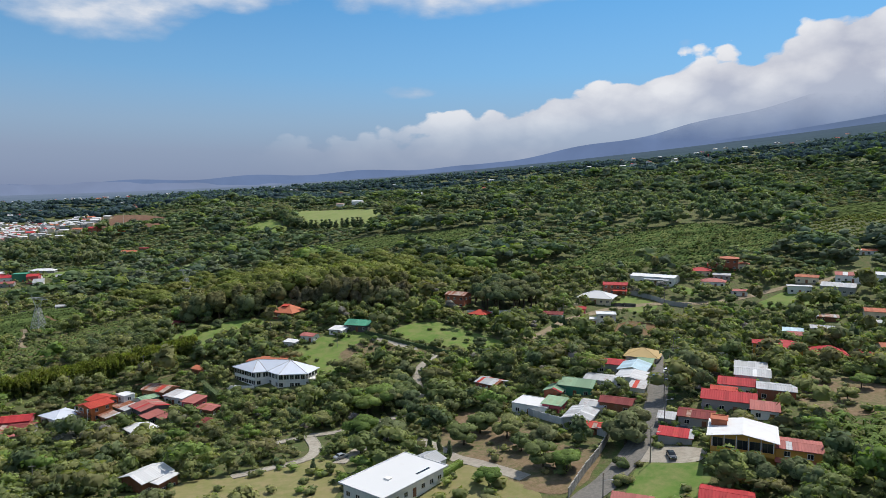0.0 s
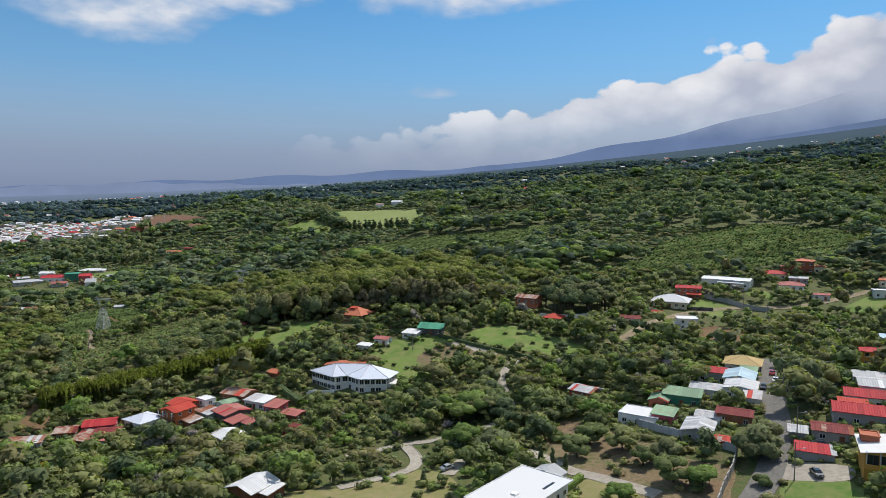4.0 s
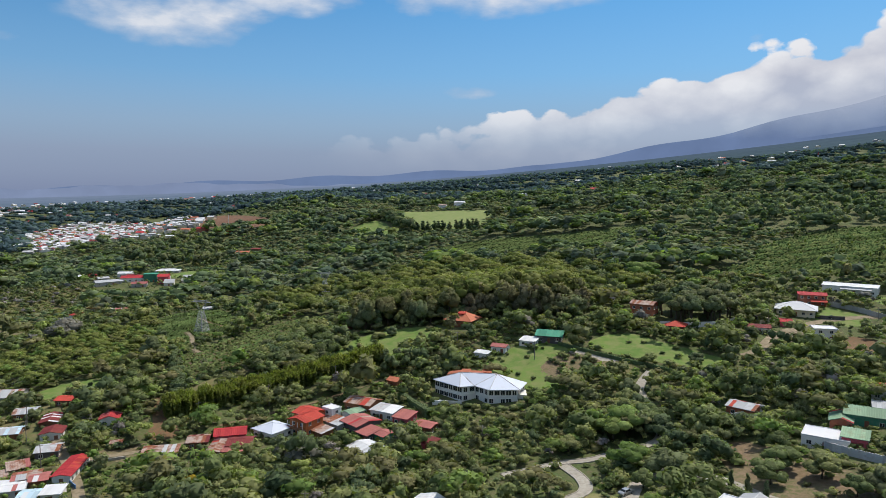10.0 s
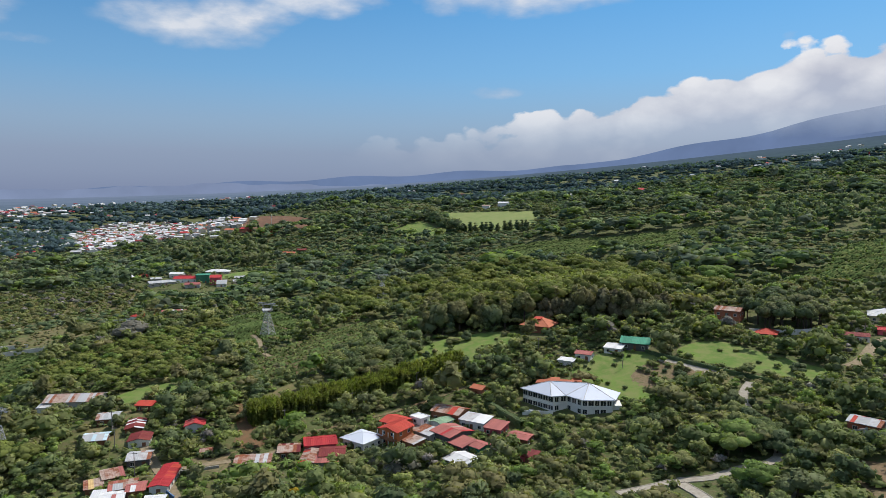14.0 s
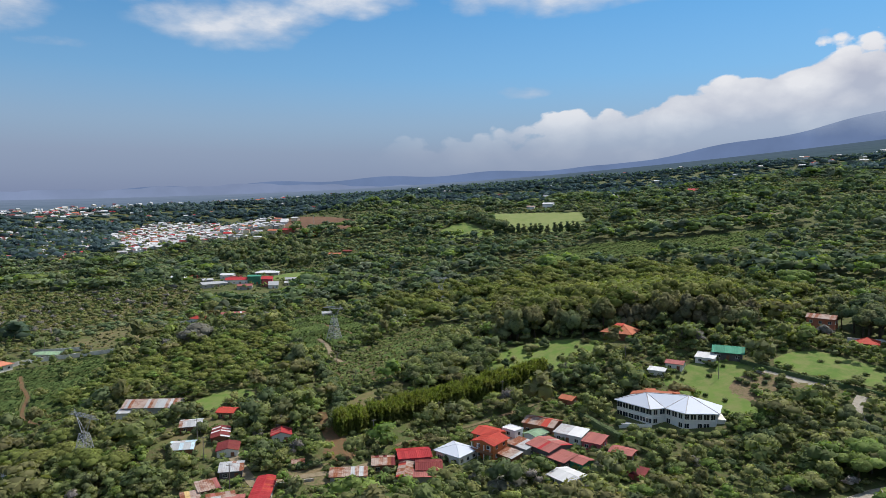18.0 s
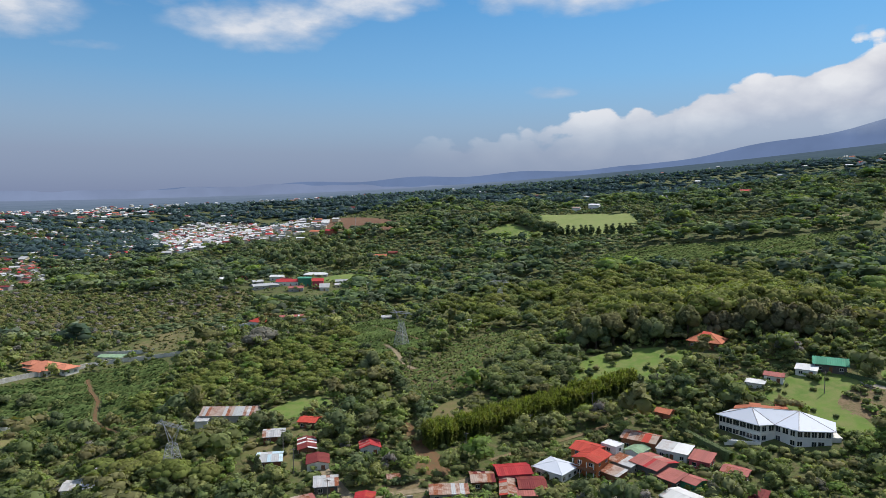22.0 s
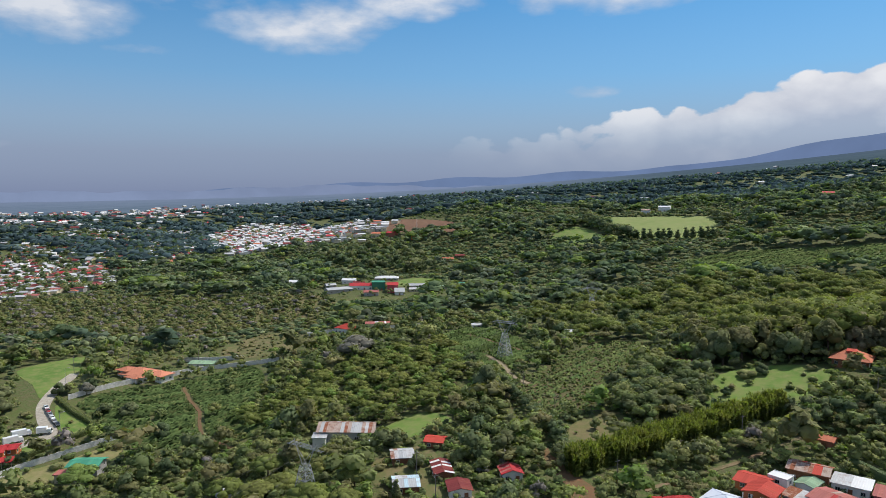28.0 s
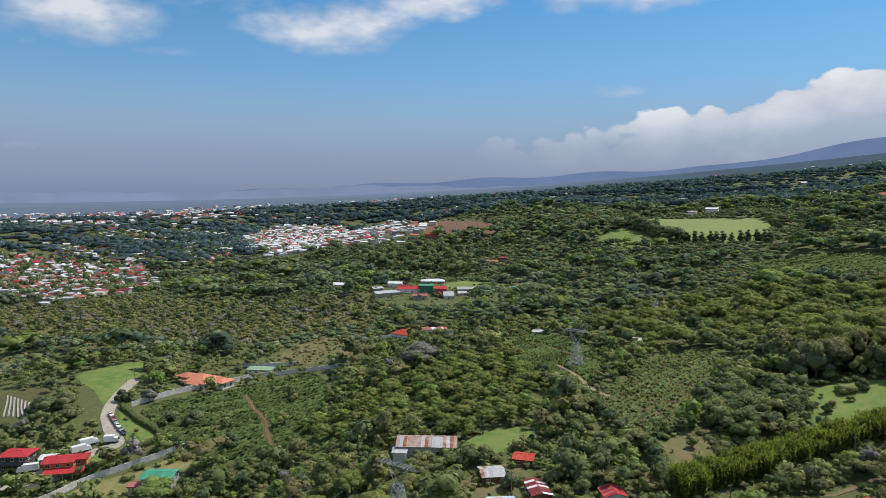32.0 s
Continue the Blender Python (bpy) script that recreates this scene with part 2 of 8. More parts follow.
# green and dark leaves again, cooled by haze mixed into the colour
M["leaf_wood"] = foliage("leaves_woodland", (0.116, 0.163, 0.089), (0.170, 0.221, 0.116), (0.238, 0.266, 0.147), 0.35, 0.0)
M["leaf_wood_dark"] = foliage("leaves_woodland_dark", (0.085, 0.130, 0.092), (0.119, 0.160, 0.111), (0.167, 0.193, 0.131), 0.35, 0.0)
M["bamboo"] = foliage("bamboo_leaves", (0.173, 0.215, 0.056), (0.194, 0.231, 0.062), (0.221, 0.239, 0.072), 0.55)
M["yellow"] = foliage("yellow_blossom", (0.30, 0.22, 0.02), (0.36, 0.26, 0.03), (0.22, 0.2, 0.03), 0.3)
M["grey_leaf"] = foliage("greyish_blossom", (0.20, 0.19, 0.17), (0.24, 0.21, 0.20), (0.17, 0.17, 0.13), 0.2)
M["leaf_lime"] = foliage("leaves_lime", (0.177, 0.214, 0.060), (0.202, 0.228, 0.069), (0.234, 0.237, 0.079), 0.44)
M["leaf_grey"] = foliage("leaves_grey_green", (0.146, 0.148, 0.086), (0.172, 0.162, 0.099), (0.207, 0.177, 0.112), 0.45)
M["meadow"] = mottled("dry_meadow", (0.085, 0.112, 0.034), (0.135, 0.130, 0.050), (0.175, 0.135, 0.072), 0.06, 0.25, relief=0.6)
# haze painted as emission: bluer and paler with distance, darker to the right
M["far_plain"], _n, _p, _o = material("far_plain_painted_haze", 1.0, spec=0.0)
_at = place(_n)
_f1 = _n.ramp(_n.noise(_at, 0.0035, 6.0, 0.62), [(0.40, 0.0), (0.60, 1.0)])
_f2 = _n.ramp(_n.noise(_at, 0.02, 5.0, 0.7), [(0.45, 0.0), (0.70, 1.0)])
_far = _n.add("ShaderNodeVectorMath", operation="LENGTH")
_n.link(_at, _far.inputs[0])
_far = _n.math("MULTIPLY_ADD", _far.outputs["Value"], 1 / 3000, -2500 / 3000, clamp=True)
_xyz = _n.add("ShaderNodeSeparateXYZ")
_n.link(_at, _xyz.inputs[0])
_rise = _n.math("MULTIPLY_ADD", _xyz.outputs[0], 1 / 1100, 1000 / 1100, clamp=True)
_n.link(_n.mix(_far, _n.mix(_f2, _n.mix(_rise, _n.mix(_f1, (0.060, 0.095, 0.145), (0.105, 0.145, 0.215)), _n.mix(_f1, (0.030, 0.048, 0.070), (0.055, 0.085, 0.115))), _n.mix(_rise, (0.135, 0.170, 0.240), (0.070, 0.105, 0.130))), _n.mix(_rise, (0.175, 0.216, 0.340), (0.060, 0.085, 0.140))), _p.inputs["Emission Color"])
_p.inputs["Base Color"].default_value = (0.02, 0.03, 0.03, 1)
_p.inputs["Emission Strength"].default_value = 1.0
M["pale_block"] = mottled("pale_block_wall", (0.68, 0.66, 0.62), (0.75, 0.73, 0.69), (0.5, 0.48, 0.44), 0.1, 0.9, relief=0.1, depth=0.03)
M["rough_earth"] = mottled("rough_grassy_earth", (0.165, 0.115, 0.066), (0.105, 0.115, 0.045), (0.22, 0.155, 0.10), 0.09, 0.9, relief=0.5)
M["r_salmon"] = sheeting("salmon_tile_roofing", (0.50, 0.19, 0.115), (0.3, 0.13, 0.08), amount=0.15)
M["white"] = painted("white_plaster", (0.70, 0.68, 0.64), wear=0.2)
M["cream"] = painted("cream_plaster", (0.62, 0.54, 0.38))
M["ochre"] = painted("ochre_plaster", (0.56, 0.29, 0.06), wear=0.15)
M["brick"] = painted("brick_red_wall", (0.34, 0.11, 0.06))
M["orange_wall"] = painted("orange_wall", (0.52, 0.16, 0.05))
M["grey_wall"] = painted("grey_wall", (0.34, 0.33, 0.31), wear=0.4)
M["dark_wall"] = painted("dark_wall", (0.09, 0.08, 0.08))
M["green_wall"] = painted("green_wall", (0.05, 0.22, 0.13))
M["blue_wall"] = painted("blue_wall", (0.10, 0.20, 0.38))
M["pink_wall"] = painted("pink_wall", (0.55, 0.10, 0.12))
M["wood"] = painted("brown_boards", (0.22, 0.09, 0.045))
M["r_red"] = sheeting("red_roofing", (0.36, 0.03, 0.035), amount=0.10)
M["r_orange"] = sheeting("orange_roofing", (0.41, 0.052, 0.035), amount=0.12)
M["r_tile"] = sheeting("clay_tile_roofing", (0.40, 0.130, 0.070), (0.25, 0.09, 0.05), amount=0.15)
M["r_dark"] = sheeting("dark_red_roofing", (0.17, 0.03, 0.03), amount=0.25)
M["r_rust"] = sheeting("rusty_roofing", (0.42, 0.33, 0.28), (0.20, 0.065, 0.03), amount=0.75)
M["r_silver"] = sheeting("galvanised_roofing", (0.40, 0.41, 0.42), amount=0.2, rough=0.6)
M["r_white"] = sheeting("white_roofing", (0.58, 0.585, 0.59), (0.5, 0.45, 0.4), amount=0.1, vary=0.2)
M["r_green"] = sheeting("green_roofing", (0.055, 0.25, 0.16), amount=0.05)
M["r_sage"] = sheeting("sage_roofing", (0.22, 0.33, 0.21), amount=0.1)
M["r_tan"] = sheeting("tan_roofing", (0.50, 0.36, 0.16), amount=0.1)
M["r_pink"] = sheeting("faded_red_roofing", (0.34, 0.115, 0.10), amount=0.15)
M["r_pale"] = sheeting("pale_grey_blue_roofing", (0.56, 0.60, 0.68), (0.42, 0.42, 0.42), amount=0.1, vary=0.15, rough=0.55)
M["r_blue"] = sheeting("pale_blue_roofing", (0.42, 0.55, 0.62), amount=0.05)
M["frame"] = painted("window_frames", (0.62, 0.60, 0.56))
M["timber"] = painted("pole_timber", (0.22, 0.19, 0.16))
M["steel"] = sheeting("pylon_steel", (0.42, 0.43, 0.44), amount=0.1)
M["wire"], _n, _p, _o = material("cable", 0.5)
_p.inputs["Base Color"].default_value = (0.05, 0.05, 0.05, 1)
M["glass"], _n, _p, _o = material("window_glass", 0.08, spec=0.6)
_p.inputs["Base Color"].default_value = (0.02, 0.025, 0.03, 1)
M["tyre"], _n, _p, _o = material("tyre_rubber", 0.8)
_p.inputs["Base Color"].default_value = (0.02, 0.02, 0.02, 1)


def car_paint(name, col):
    m, n, p, o = material(name, 0.25, spec=0.6)
    p.inputs["Base Color"].default_value = (*col, 1)
    p.inputs["Coat Weight"].default_value = 0.5
    return m


M["car_white"] = car_paint("white_car_paint", (0.78, 0.78, 0.76))
M["car_dark"] = car_paint("dark_car_paint", (0.025, 0.028, 0.035))
M["car_red"] = car_paint("red_car_paint", (0.35, 0.03, 0.03))
M["car_grey"] = car_paint("grey_car_paint", (0.28, 0.29, 0.30))


# ---- mesh helpers ----
rng = np.random.default_rng(7)


def mesh_of(name, verts, faces, mat=None, tint=None, smooth=False, normals=None):
    """A mesh from arrays: faces is an (n, 3) or (n, 4) array, or a list of index tuples."""
    me = bpy.data.meshes.new(name)
    if isinstance(faces, np.ndarray):
        verts = np.asarray(verts, np.float32)
        k = faces.shape[1]
        me.vertices.add(len(verts))
        me.vertices.foreach_set("co", verts.ravel())
        me.loops.add(faces.size)
        me.loops.foreach_set("vertex_index", faces.astype(np.int32).ravel())
        me.polygons.add(len(faces))
        me.polygons.foreach_set("loop_start", np.arange(0, faces.size, k, dtype=np.int32))
        me.polygons.foreach_set("use_smooth", np.full(len(faces), smooth))
        me.update(calc_edges=True)
    else:
        me.from_pydata([tuple(v) for v in verts], [], faces)
        if smooth:
            me.polygons.foreach_set("use_smooth", [True] * len(me.polygons))
    if tint is not None:
        a = me.attributes.new("tint", "FLOAT", "POINT")
        a.data.foreach_set("value", np.asarray(tint, np.float32))
    if normals is not None:
        a = me.attributes.new("custom_normal", "FLOAT_VECTOR", "POINT")
        a.data.foreach_set("vector", np.asarray(normals, np.float32).ravel())
    if mat is not None:
        me.materials.append(mat)
    return me


def part(name, mesh, parent, m=None, label=""):
    ob = new(name, mesh)
    ob.parent = parent
    if m is not None:
        ob.matrix_basis = m
    return tagged(ob, label)


def thing(name, m, label, category, group="", kind=""):
    ob = new(name)
    ob.empty_display_size = 0.5
    ob.matrix_basis = m
    return tagged(ob, label, category, group, kind)


class Shape:
    """Collects boxes, prisms and strips into one mesh."""

    def __init__(self):
        self.v, self.f = [], []

    def poly(self, verts, faces):
        k = len(self.v)
        self.v += [tuple(p) for p in verts]
        self.f += [tuple(i + k for i in f) for f in faces]
        return self

    def box(self, x0, y0, z0, x1, y1, z1):
        v = [(x, y, z) for z in (z0, z1) for x, y in ((x0, y0), (x1, y0), (x1, y1), (x0, y1))]
        return self.poly(v, [(3, 2, 1, 0), (4, 5, 6, 7), (0, 1, 5, 4), (1, 2, 6, 5), (2, 3, 7, 6), (3, 0, 4, 7)])

    def rod(self, a, b, r0, r1=None, n=6):
        a, b = Vector(a), Vector(b)
        r1 = r0 if r1 is None else r1
        q = (b - a).to_track_quat("Z", "Y")
        ring = [q @ Vector((math.cos(2 * math.pi * i / n), math.sin(2 * math.pi * i / n), 0)) for i in range(n)]
        v = [a + r0 * p for p in ring] + [b + r1 * p for p in ring]
        f = [(i, (i + 1) % n, n + (i + 1) % n, n + i) for i in range(n)]
        return self.poly(v, f + [tuple(range(n - 1, -1, -1)), tuple(range(n, 2 * n))])

    def tube(self, pts, r, n=3):
        """A thin tube through some points, in one piece."""
        k0 = len(self.v)
        for i, p in enumerate(pts):
            d = (pts[min(i + 1, len(pts) - 1)] - pts[max(i - 1, 0)]).to_track_quat("Z", "Y")
            self.v += [tuple(p + d @ Vector((r * math.cos(2 * math.pi * j / n), r * math.sin(2 * math.pi * j / n), 0))) for j in range(n)]
        for i in range(len(pts) - 1):
            for j in range(n):
                a, b = k0 + i * n + j, k0 + i * n + (j + 1) % n
                self.f.append((a, b, b + n, a + n))
        return self

    def slab(self, corners, thick):
        """A plate whose upper face is the given ring of corners."""
        n = len(corners)
        v = [tuple(p) for p in corners] + [(p[0], p[1], p[2] - thick) for p in corners]
        f = [tuple(range(n)), tuple(range(2 * n - 1, n - 1, -1))]
        return self.poly(v, f + [(i, n + i, n + (i + 1) % n, (i + 1) % n) for i in range(n)])

    def mesh(self, name, mat, smooth=False):
        return mesh_of(name, self.v, self.f, mat, smooth=smooth)


# ---- plan: outlines of the clearings, fields and ways ----
def smooth_line(points, closed=False, step=2.0, wobble=0.0):
    p = [np.array(q, float) for q in points]
    n = len(p)
    out_pts = []
    for i in range(n if closed else n - 1):
        a, b, c, d = (p[(i + k) % n] if closed else p[min(max(i + k, 0), n - 1)] for k in (-1, 0, 1, 2))
        m = max(2, int(np.linalg.norm(c - b) / step))
        for j in range(m):
            t = j / m
            q = 0.5 * (2 * b + (c - a) * t + (2 * a - 5 * b + 4 * c - d) * t * t + (3 * b - a - 3 * c + d) * t**3)
            if wobble:
                q = q + wobble * np.array(noise.noise_vector(Vector((q[0] * 0.2, q[1] * 0.2, 3.0))))[:2]
            out_pts.append(q)
    if not closed:
        out_pts.append(p[-1])
    return np.array(out_pts)


def inside(px, py, ring):
    """Which points lie in a closed ring."""
    hit = np.zeros(np.shape(px), bool)
    x0, y0 = ring[:, 0], ring[:, 1]
    x1, y1 = np.roll(x0, -1), np.roll(y0, -1)
    for a, b, c, d in zip(x0, y0, x1, y1):
        if b == d:
            continue
        cross = (b > py) != (d > py)
        hit ^= cross & (px < (c - a) * (py - b) / (d - b) + a)
    return hit


def near_line(px, py, line, reach):
    hit = np.zeros(np.shape(px), bool)
    for (a, b), (c, d) in zip(line[:-1], line[1:]):
        ux, uy = c - a, d - b
        t = np.clip(((px - a) * ux + (py - b) * uy) / (ux * ux + uy * uy + 1e-9), 0, 1)
        hit |= (px - a - t * ux) ** 2 + (py - b - t * uy) ** 2 < reach**2
    return hit


CLEAR, LOW, WAYS, HOUSES = [], [], [], []


def patch(name, mat, points, label, category, lift=0.10, wobble=1.2, step=3.0, bare=True, edge=0.0):
    """A clearing or field: a sheet draped over the ground."""
    from mathutils.geometry import delaunay_2d_cdt

    ring = smooth_line(points, True, step, wobble)
    if bare:
        CLEAR.append(ring)
    if mat in (M["meadow"], M["rough_earth"], M["drylawn"]):
        LOW.append(ring)
    lo, hi = ring.min(0), ring.max(0)
    size = max(4.0, (hi - lo).max() / 40)
    gx, gy = np.meshgrid(np.arange(lo[0], hi[0], size), np.arange(lo[1], hi[1], size))
    keep = inside(gx, gy, ring)
    pts = [Vector(q) for q in ring] + [Vector(q) for q in zip(gx[keep], gy[keep])]
    v, _, f, *_ = delaunay_2d_cdt(pts, [], [list(range(len(ring)))], 1, 0.001)
    xy = np.array([tuple(q) for q in v])
    z = ground(xy[:, 0], xy[:, 1]) + lift
    n = len(xy)
    ob = new(name, mesh_of(name, np.column_stack([xy, z]), [tuple(q) for q in f], mat, smooth=True))
    return tagged(ob, label, category, kind="structure")


def way(name, mat, points, width, label, category, lift=0.18, kerb=None, wobble=0.0):
    """A road or path: a strip with a little thickness."""
    line = smooth_line(points, False, 2.0, wobble)
    WAYS.append((line, width / 2))
    tan = np.gradient(line, axis=0)
    tan /= np.linalg.norm(tan, axis=1)[:, None]
    nor = np.column_stack([-tan[:, 1], tan[:, 0]])
    mid = ground(line[:, 0], line[:, 1])
    rows = []
    for k in (-0.5, -0.17, 0.17, 0.5):
        q = line + nor * width * k
        z = np.maximum(ground(q[:, 0], q[:, 1]), mid - 0.3) + lift
        rows.append(np.column_stack([q, z]))
    low = [np.column_stack([r[:, :2], r[:, 2] - 0.5]) for r in (rows[0], rows[-1])]
    rows = [low[0], *rows, low[1]]
    m = len(line)
    v = np.concatenate(rows)
    f = [(k * m + i, k * m + i + 1, (k + 1) * m + i + 1, (k + 1) * m + i) for k in range(5) for i in range(m - 1)]
    ob = new(name, mesh_of(name, v, [q[::-1] for q in f], mat))
    tagged(ob, label, category, kind="structure")
    if kerb:
        for side in (-0.5, 0.5):
            s = Shape()
            q = line + nor * width * side
            z = np.maximum(ground(q[:, 0], q[:, 1]), mid - 0.3) + lift
            for i in range(m - 1):
                a, b = q[i], q[i + 1]
                na, nb = nor[i] * 0.12, nor[i + 1] * 0.12
                s.slab([(*(a - na), z[i] + 0.14), (*(b - nb), z[i + 1] + 0.14), (*(b + nb), z[i + 1] + 0.14), (*(a + na), z[i] + 0.14)], 0.3)
            ob = new("kerb", s.mesh("kerb", M["concrete"]))
            tagged(ob, "pale concrete kerb along the drive", "kerb", kind="structure")
    return line


# the ground: one sheet, fine near the walk, coarse towards the horizon
def spread(lo, hi, fine_lo, fine_hi, step, grow=1.16):
    core = list(np.arange(fine_lo, fine_hi + step, step))
    s, q = step, core[-1]
    while q < hi:
        s *= grow
        q += s
        core.append(q)
    s, q = step, core[0]
    while q > lo:
        s *= grow
        q -= s
        core.insert(0, q)
    return np.array(core)


gx = spread(-4600, 3800, -560, 260, 6.0)
gy = spread(-2500, 4700, 60, 520, 6.0, 1.12)
GX, GY = np.meshgrid(gx, gy)
GZ = ground(GX, GY)
i = np.arange(len(gy) - 1)[:, None] * len(gx) + np.arange(len(gx) - 1)[None]
i = i.ravel()
quads = np.column_stack([i, i + 1, i + len(gx) + 1, i + len(gx)])
# past 2.3 km the sheet is a glowing backdrop with blue haze painted on
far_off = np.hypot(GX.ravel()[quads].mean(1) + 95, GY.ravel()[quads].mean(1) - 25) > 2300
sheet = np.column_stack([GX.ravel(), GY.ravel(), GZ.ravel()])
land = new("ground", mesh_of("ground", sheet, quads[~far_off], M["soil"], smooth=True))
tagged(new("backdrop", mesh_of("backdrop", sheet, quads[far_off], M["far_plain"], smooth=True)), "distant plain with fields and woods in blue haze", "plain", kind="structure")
tagged(land, "rolling green hillside with scrub and bare earth", "ground", kind="structure")

# clearings
patch("lawn", M["lawn"], [(-67, 295), (-62, 305), (-48, 314), (-36, 313), (-32, 305), (-40, 298), (-45, 291), (-40, 281), (-38, 272), (-44, 268), (-52, 275), (-57, 284)], "bright mown lawn behind the white mansion", "lawn")
patch("lawn", M["lawn"], [(-137, 314), (-131, 336), (-115, 346), (-93, 343), (-90, 330), (-98, 317), (-110, 307), (-122, 303), (-133, 306)], "open green lawn before the tall woods", "lawn")
patch("lawn", M["lawn"], [(-24, 311), (-7, 324), (10, 312), (22, 299), (28, 290), (18, 282), (5, 290), (-6, 296)], "park lawn beside the walled lot", "lawn")
patch("lawn", M["drylawn"], [(-54, 178), (-49, 184), (-39, 190), (-29, 184), (-25, 171), (-28, 156), (-50, 152), (-70, 160), (-68, 177)], "half-dry lawn sloping below the drive", "lawn")
patch("lawn", M["drylawn"], [(-8, 148), (2, 168), (7, 173), (16, 162), (22, 148), (10, 140)], "half-dry lawn beside the clipped hedge", "lawn")
patch("lawn", M["lawn"], [(39, 141), (47, 157), (52, 158), (61, 153), (59, 146), (52, 138)], "green front lawn by the street", "lawn")
patch("lawn", M["lawn"], [(84, 360), (98, 371), (108, 362), (112, 350), (100, 340), (92, 345)], "green lot beside the road", "lawn")
patch("lawn", M["lawn"], [(127, 384), (136, 381), (141, 368), (129, 370)], "green yard beside the long white barn", "lawn")
patch("lawn", M["lawn"], [(158, 341), (172, 352), (186, 357), (200, 355), (204, 338), (180, 333)], "green meadow below the upper road", "lawn")
patch("pasture", M["pasture"], [(-201, 935), (-160, 925), (-82, 862), (-73, 800), (-90, 730), (-120, 745), (-157, 785)], "smooth pale green pasture ringed by trees", "pasture")
patch("meadow", M["meadow"], [(-189, 268), (-186, 282), (-179, 296), (-170, 303), (-166, 293), (-169, 280), (-175, 269), (-181, 262)], "small dry meadow inside hedges", "meadow")
patch("red_earth_track", M["dirt"], [(-180, 233), (-185, 245), (-190, 256), (-195, 267), (-192, 268), (-185, 255), (-178, 248), (-172, 240), (-172, 232)], "bare red earth at the foot of the hedge", "earth")
patch("bare_lot", M["rough_earth"], [(3, 216), (14, 213), (32, 177), (40, 168), (30, 150), (20, 153), (11, 169), (-1, 186)], "bare reddish lot with scattered trees", "earth")
patch("bare_lot", M["rough_earth"], [(-45, 292), (-34, 303), (-23, 298), (-19, 290), (-27, 282), (-40, 281)], "bare brown earth square beside the lawn", "earth")
patch("meadow", M["meadow"], [(-33, 275), (-37, 283), (-29, 287), (-20, 295), (-9, 290), (-14, 280)], "rough dry grass with shrubs below the lot", "meadow", bare=False)
patch("car_yard", M["concrete"], [(46, 161), (51, 167), (63, 161), (60, 155), (52, 157)], "worn concrete yard beside the street", "paving", wobble=0.3, step=2.0, lift=0.14)
patch("bare_lot", M["rough_earth"], [(96, 188), (109, 205), (122, 200), (124, 182), (110, 168), (99, 172)], "dry stony slope with small trees", "earth")
patch("bare_lot", M["dirt"], [(77, 304), (88, 324), (101, 318), (91, 293)], "red earth building plot", "earth")
patch("bare_lot", M["dust"], [(60, 318), (70, 332), (76, 326), (68, 308)], "bare yard at the end of the lane", "earth")
patch("paved_lot", M["concrete"], [(-32, 303), (-14, 290), (-12, 294), (-29, 307)], "long pale paved lot", "paving", wobble=0)
patch("coffee_field", M["crop"], [(-214, 312), (-203, 357), (-188, 396), (-170, 412), (-147, 391), (-157, 363), (-172, 325), (-181, 302), (-195, 291), (-206, 306)], "brown and green coffee plantation soil", "field", bare=False)
patch("coffee_field", M["crop"], [(-266, 390), (-260, 450), (-237, 438), (-210, 386), (-218, 345), (-240, 356)], "coffee plantation soil beneath the pylon", "field", bare=False)
patch("lawn", M["lawn"], [(-359, 620), (-337, 645), (-330, 667), (-366, 674), (-372, 630)], "green school field behind long roofs", "lawn")
patch("brown_field", M["brownfield"], [(-540, 1075), (-410, 995), (-392, 935), (-430, 940), (-505, 978)], "bare brown field beside the town", "field")
patch("lawn", M["lawn"], [(-419, 296), (-401, 288), (-389, 281), (-393, 262), (-398, 252), (-402, 253), (-400, 268), (-396, 273), (-410, 285)], "green verge lined by a clipped hedge", "lawn")
patch("lawn", M["lawn"], [(-476, 328), (-472, 350), (-465, 364), (-447, 342), (-436, 312), (-431, 298), (-445, 308)], "smooth green slope above the access road", "lawn")
patch("dry_scrub", M["meadow"], [(-400, 398), (-402, 446), (-365, 442), (-356, 396)], "dry grassy patch with brown brush", "earth")
patch("bare_lot", M["drylawn"], [(-388, 238), (-375, 258), (-366, 272), (-358, 262), (-366, 240), (-380, 228)], "dry grass yard inside a block wall", "earth")
patch("nursery_field", M["crop"], [(-494, 298), (-475, 306), (-455, 292), (-444, 281), (-461, 270), (-480, 280)], "nursery field with curved white rows", "field")
patch("dry_scrub", M["meadow"], [(-700, 430), (-480, 400), (-420, 460), (-380, 520), (-430, 580), (-560, 600), (-760, 560)], "dry brushland on the plain", "earth", step=12.0, bare=False)
patch("pasture", M["lawn"], [(-251, 854), (-224, 894), (-187, 800), (-206, 780), (-233, 817)], "narrow green clearing between the woods", "pasture", step=8.0)
patch("village_yard", M["meadow"], [(-246, 248), (-233, 262), (-222, 250), (-214, 236), (-222, 224), (-236, 230)], "trodden pale yard among the huts", "earth", lift=0.08)

patch("lawn", M["lawn"], [(-252, 276), (-246, 290), (-236, 292), (-228, 284), (-234, 272), (-244, 268)], "small green lawn behind the long barn", "lawn")
patch("village_yard", M["rough_earth"], [(-190, 218), (-184, 226), (-172, 230), (-168, 222), (-178, 214)], "trodden brown yard beside the lane", "earth", lift=0.08)

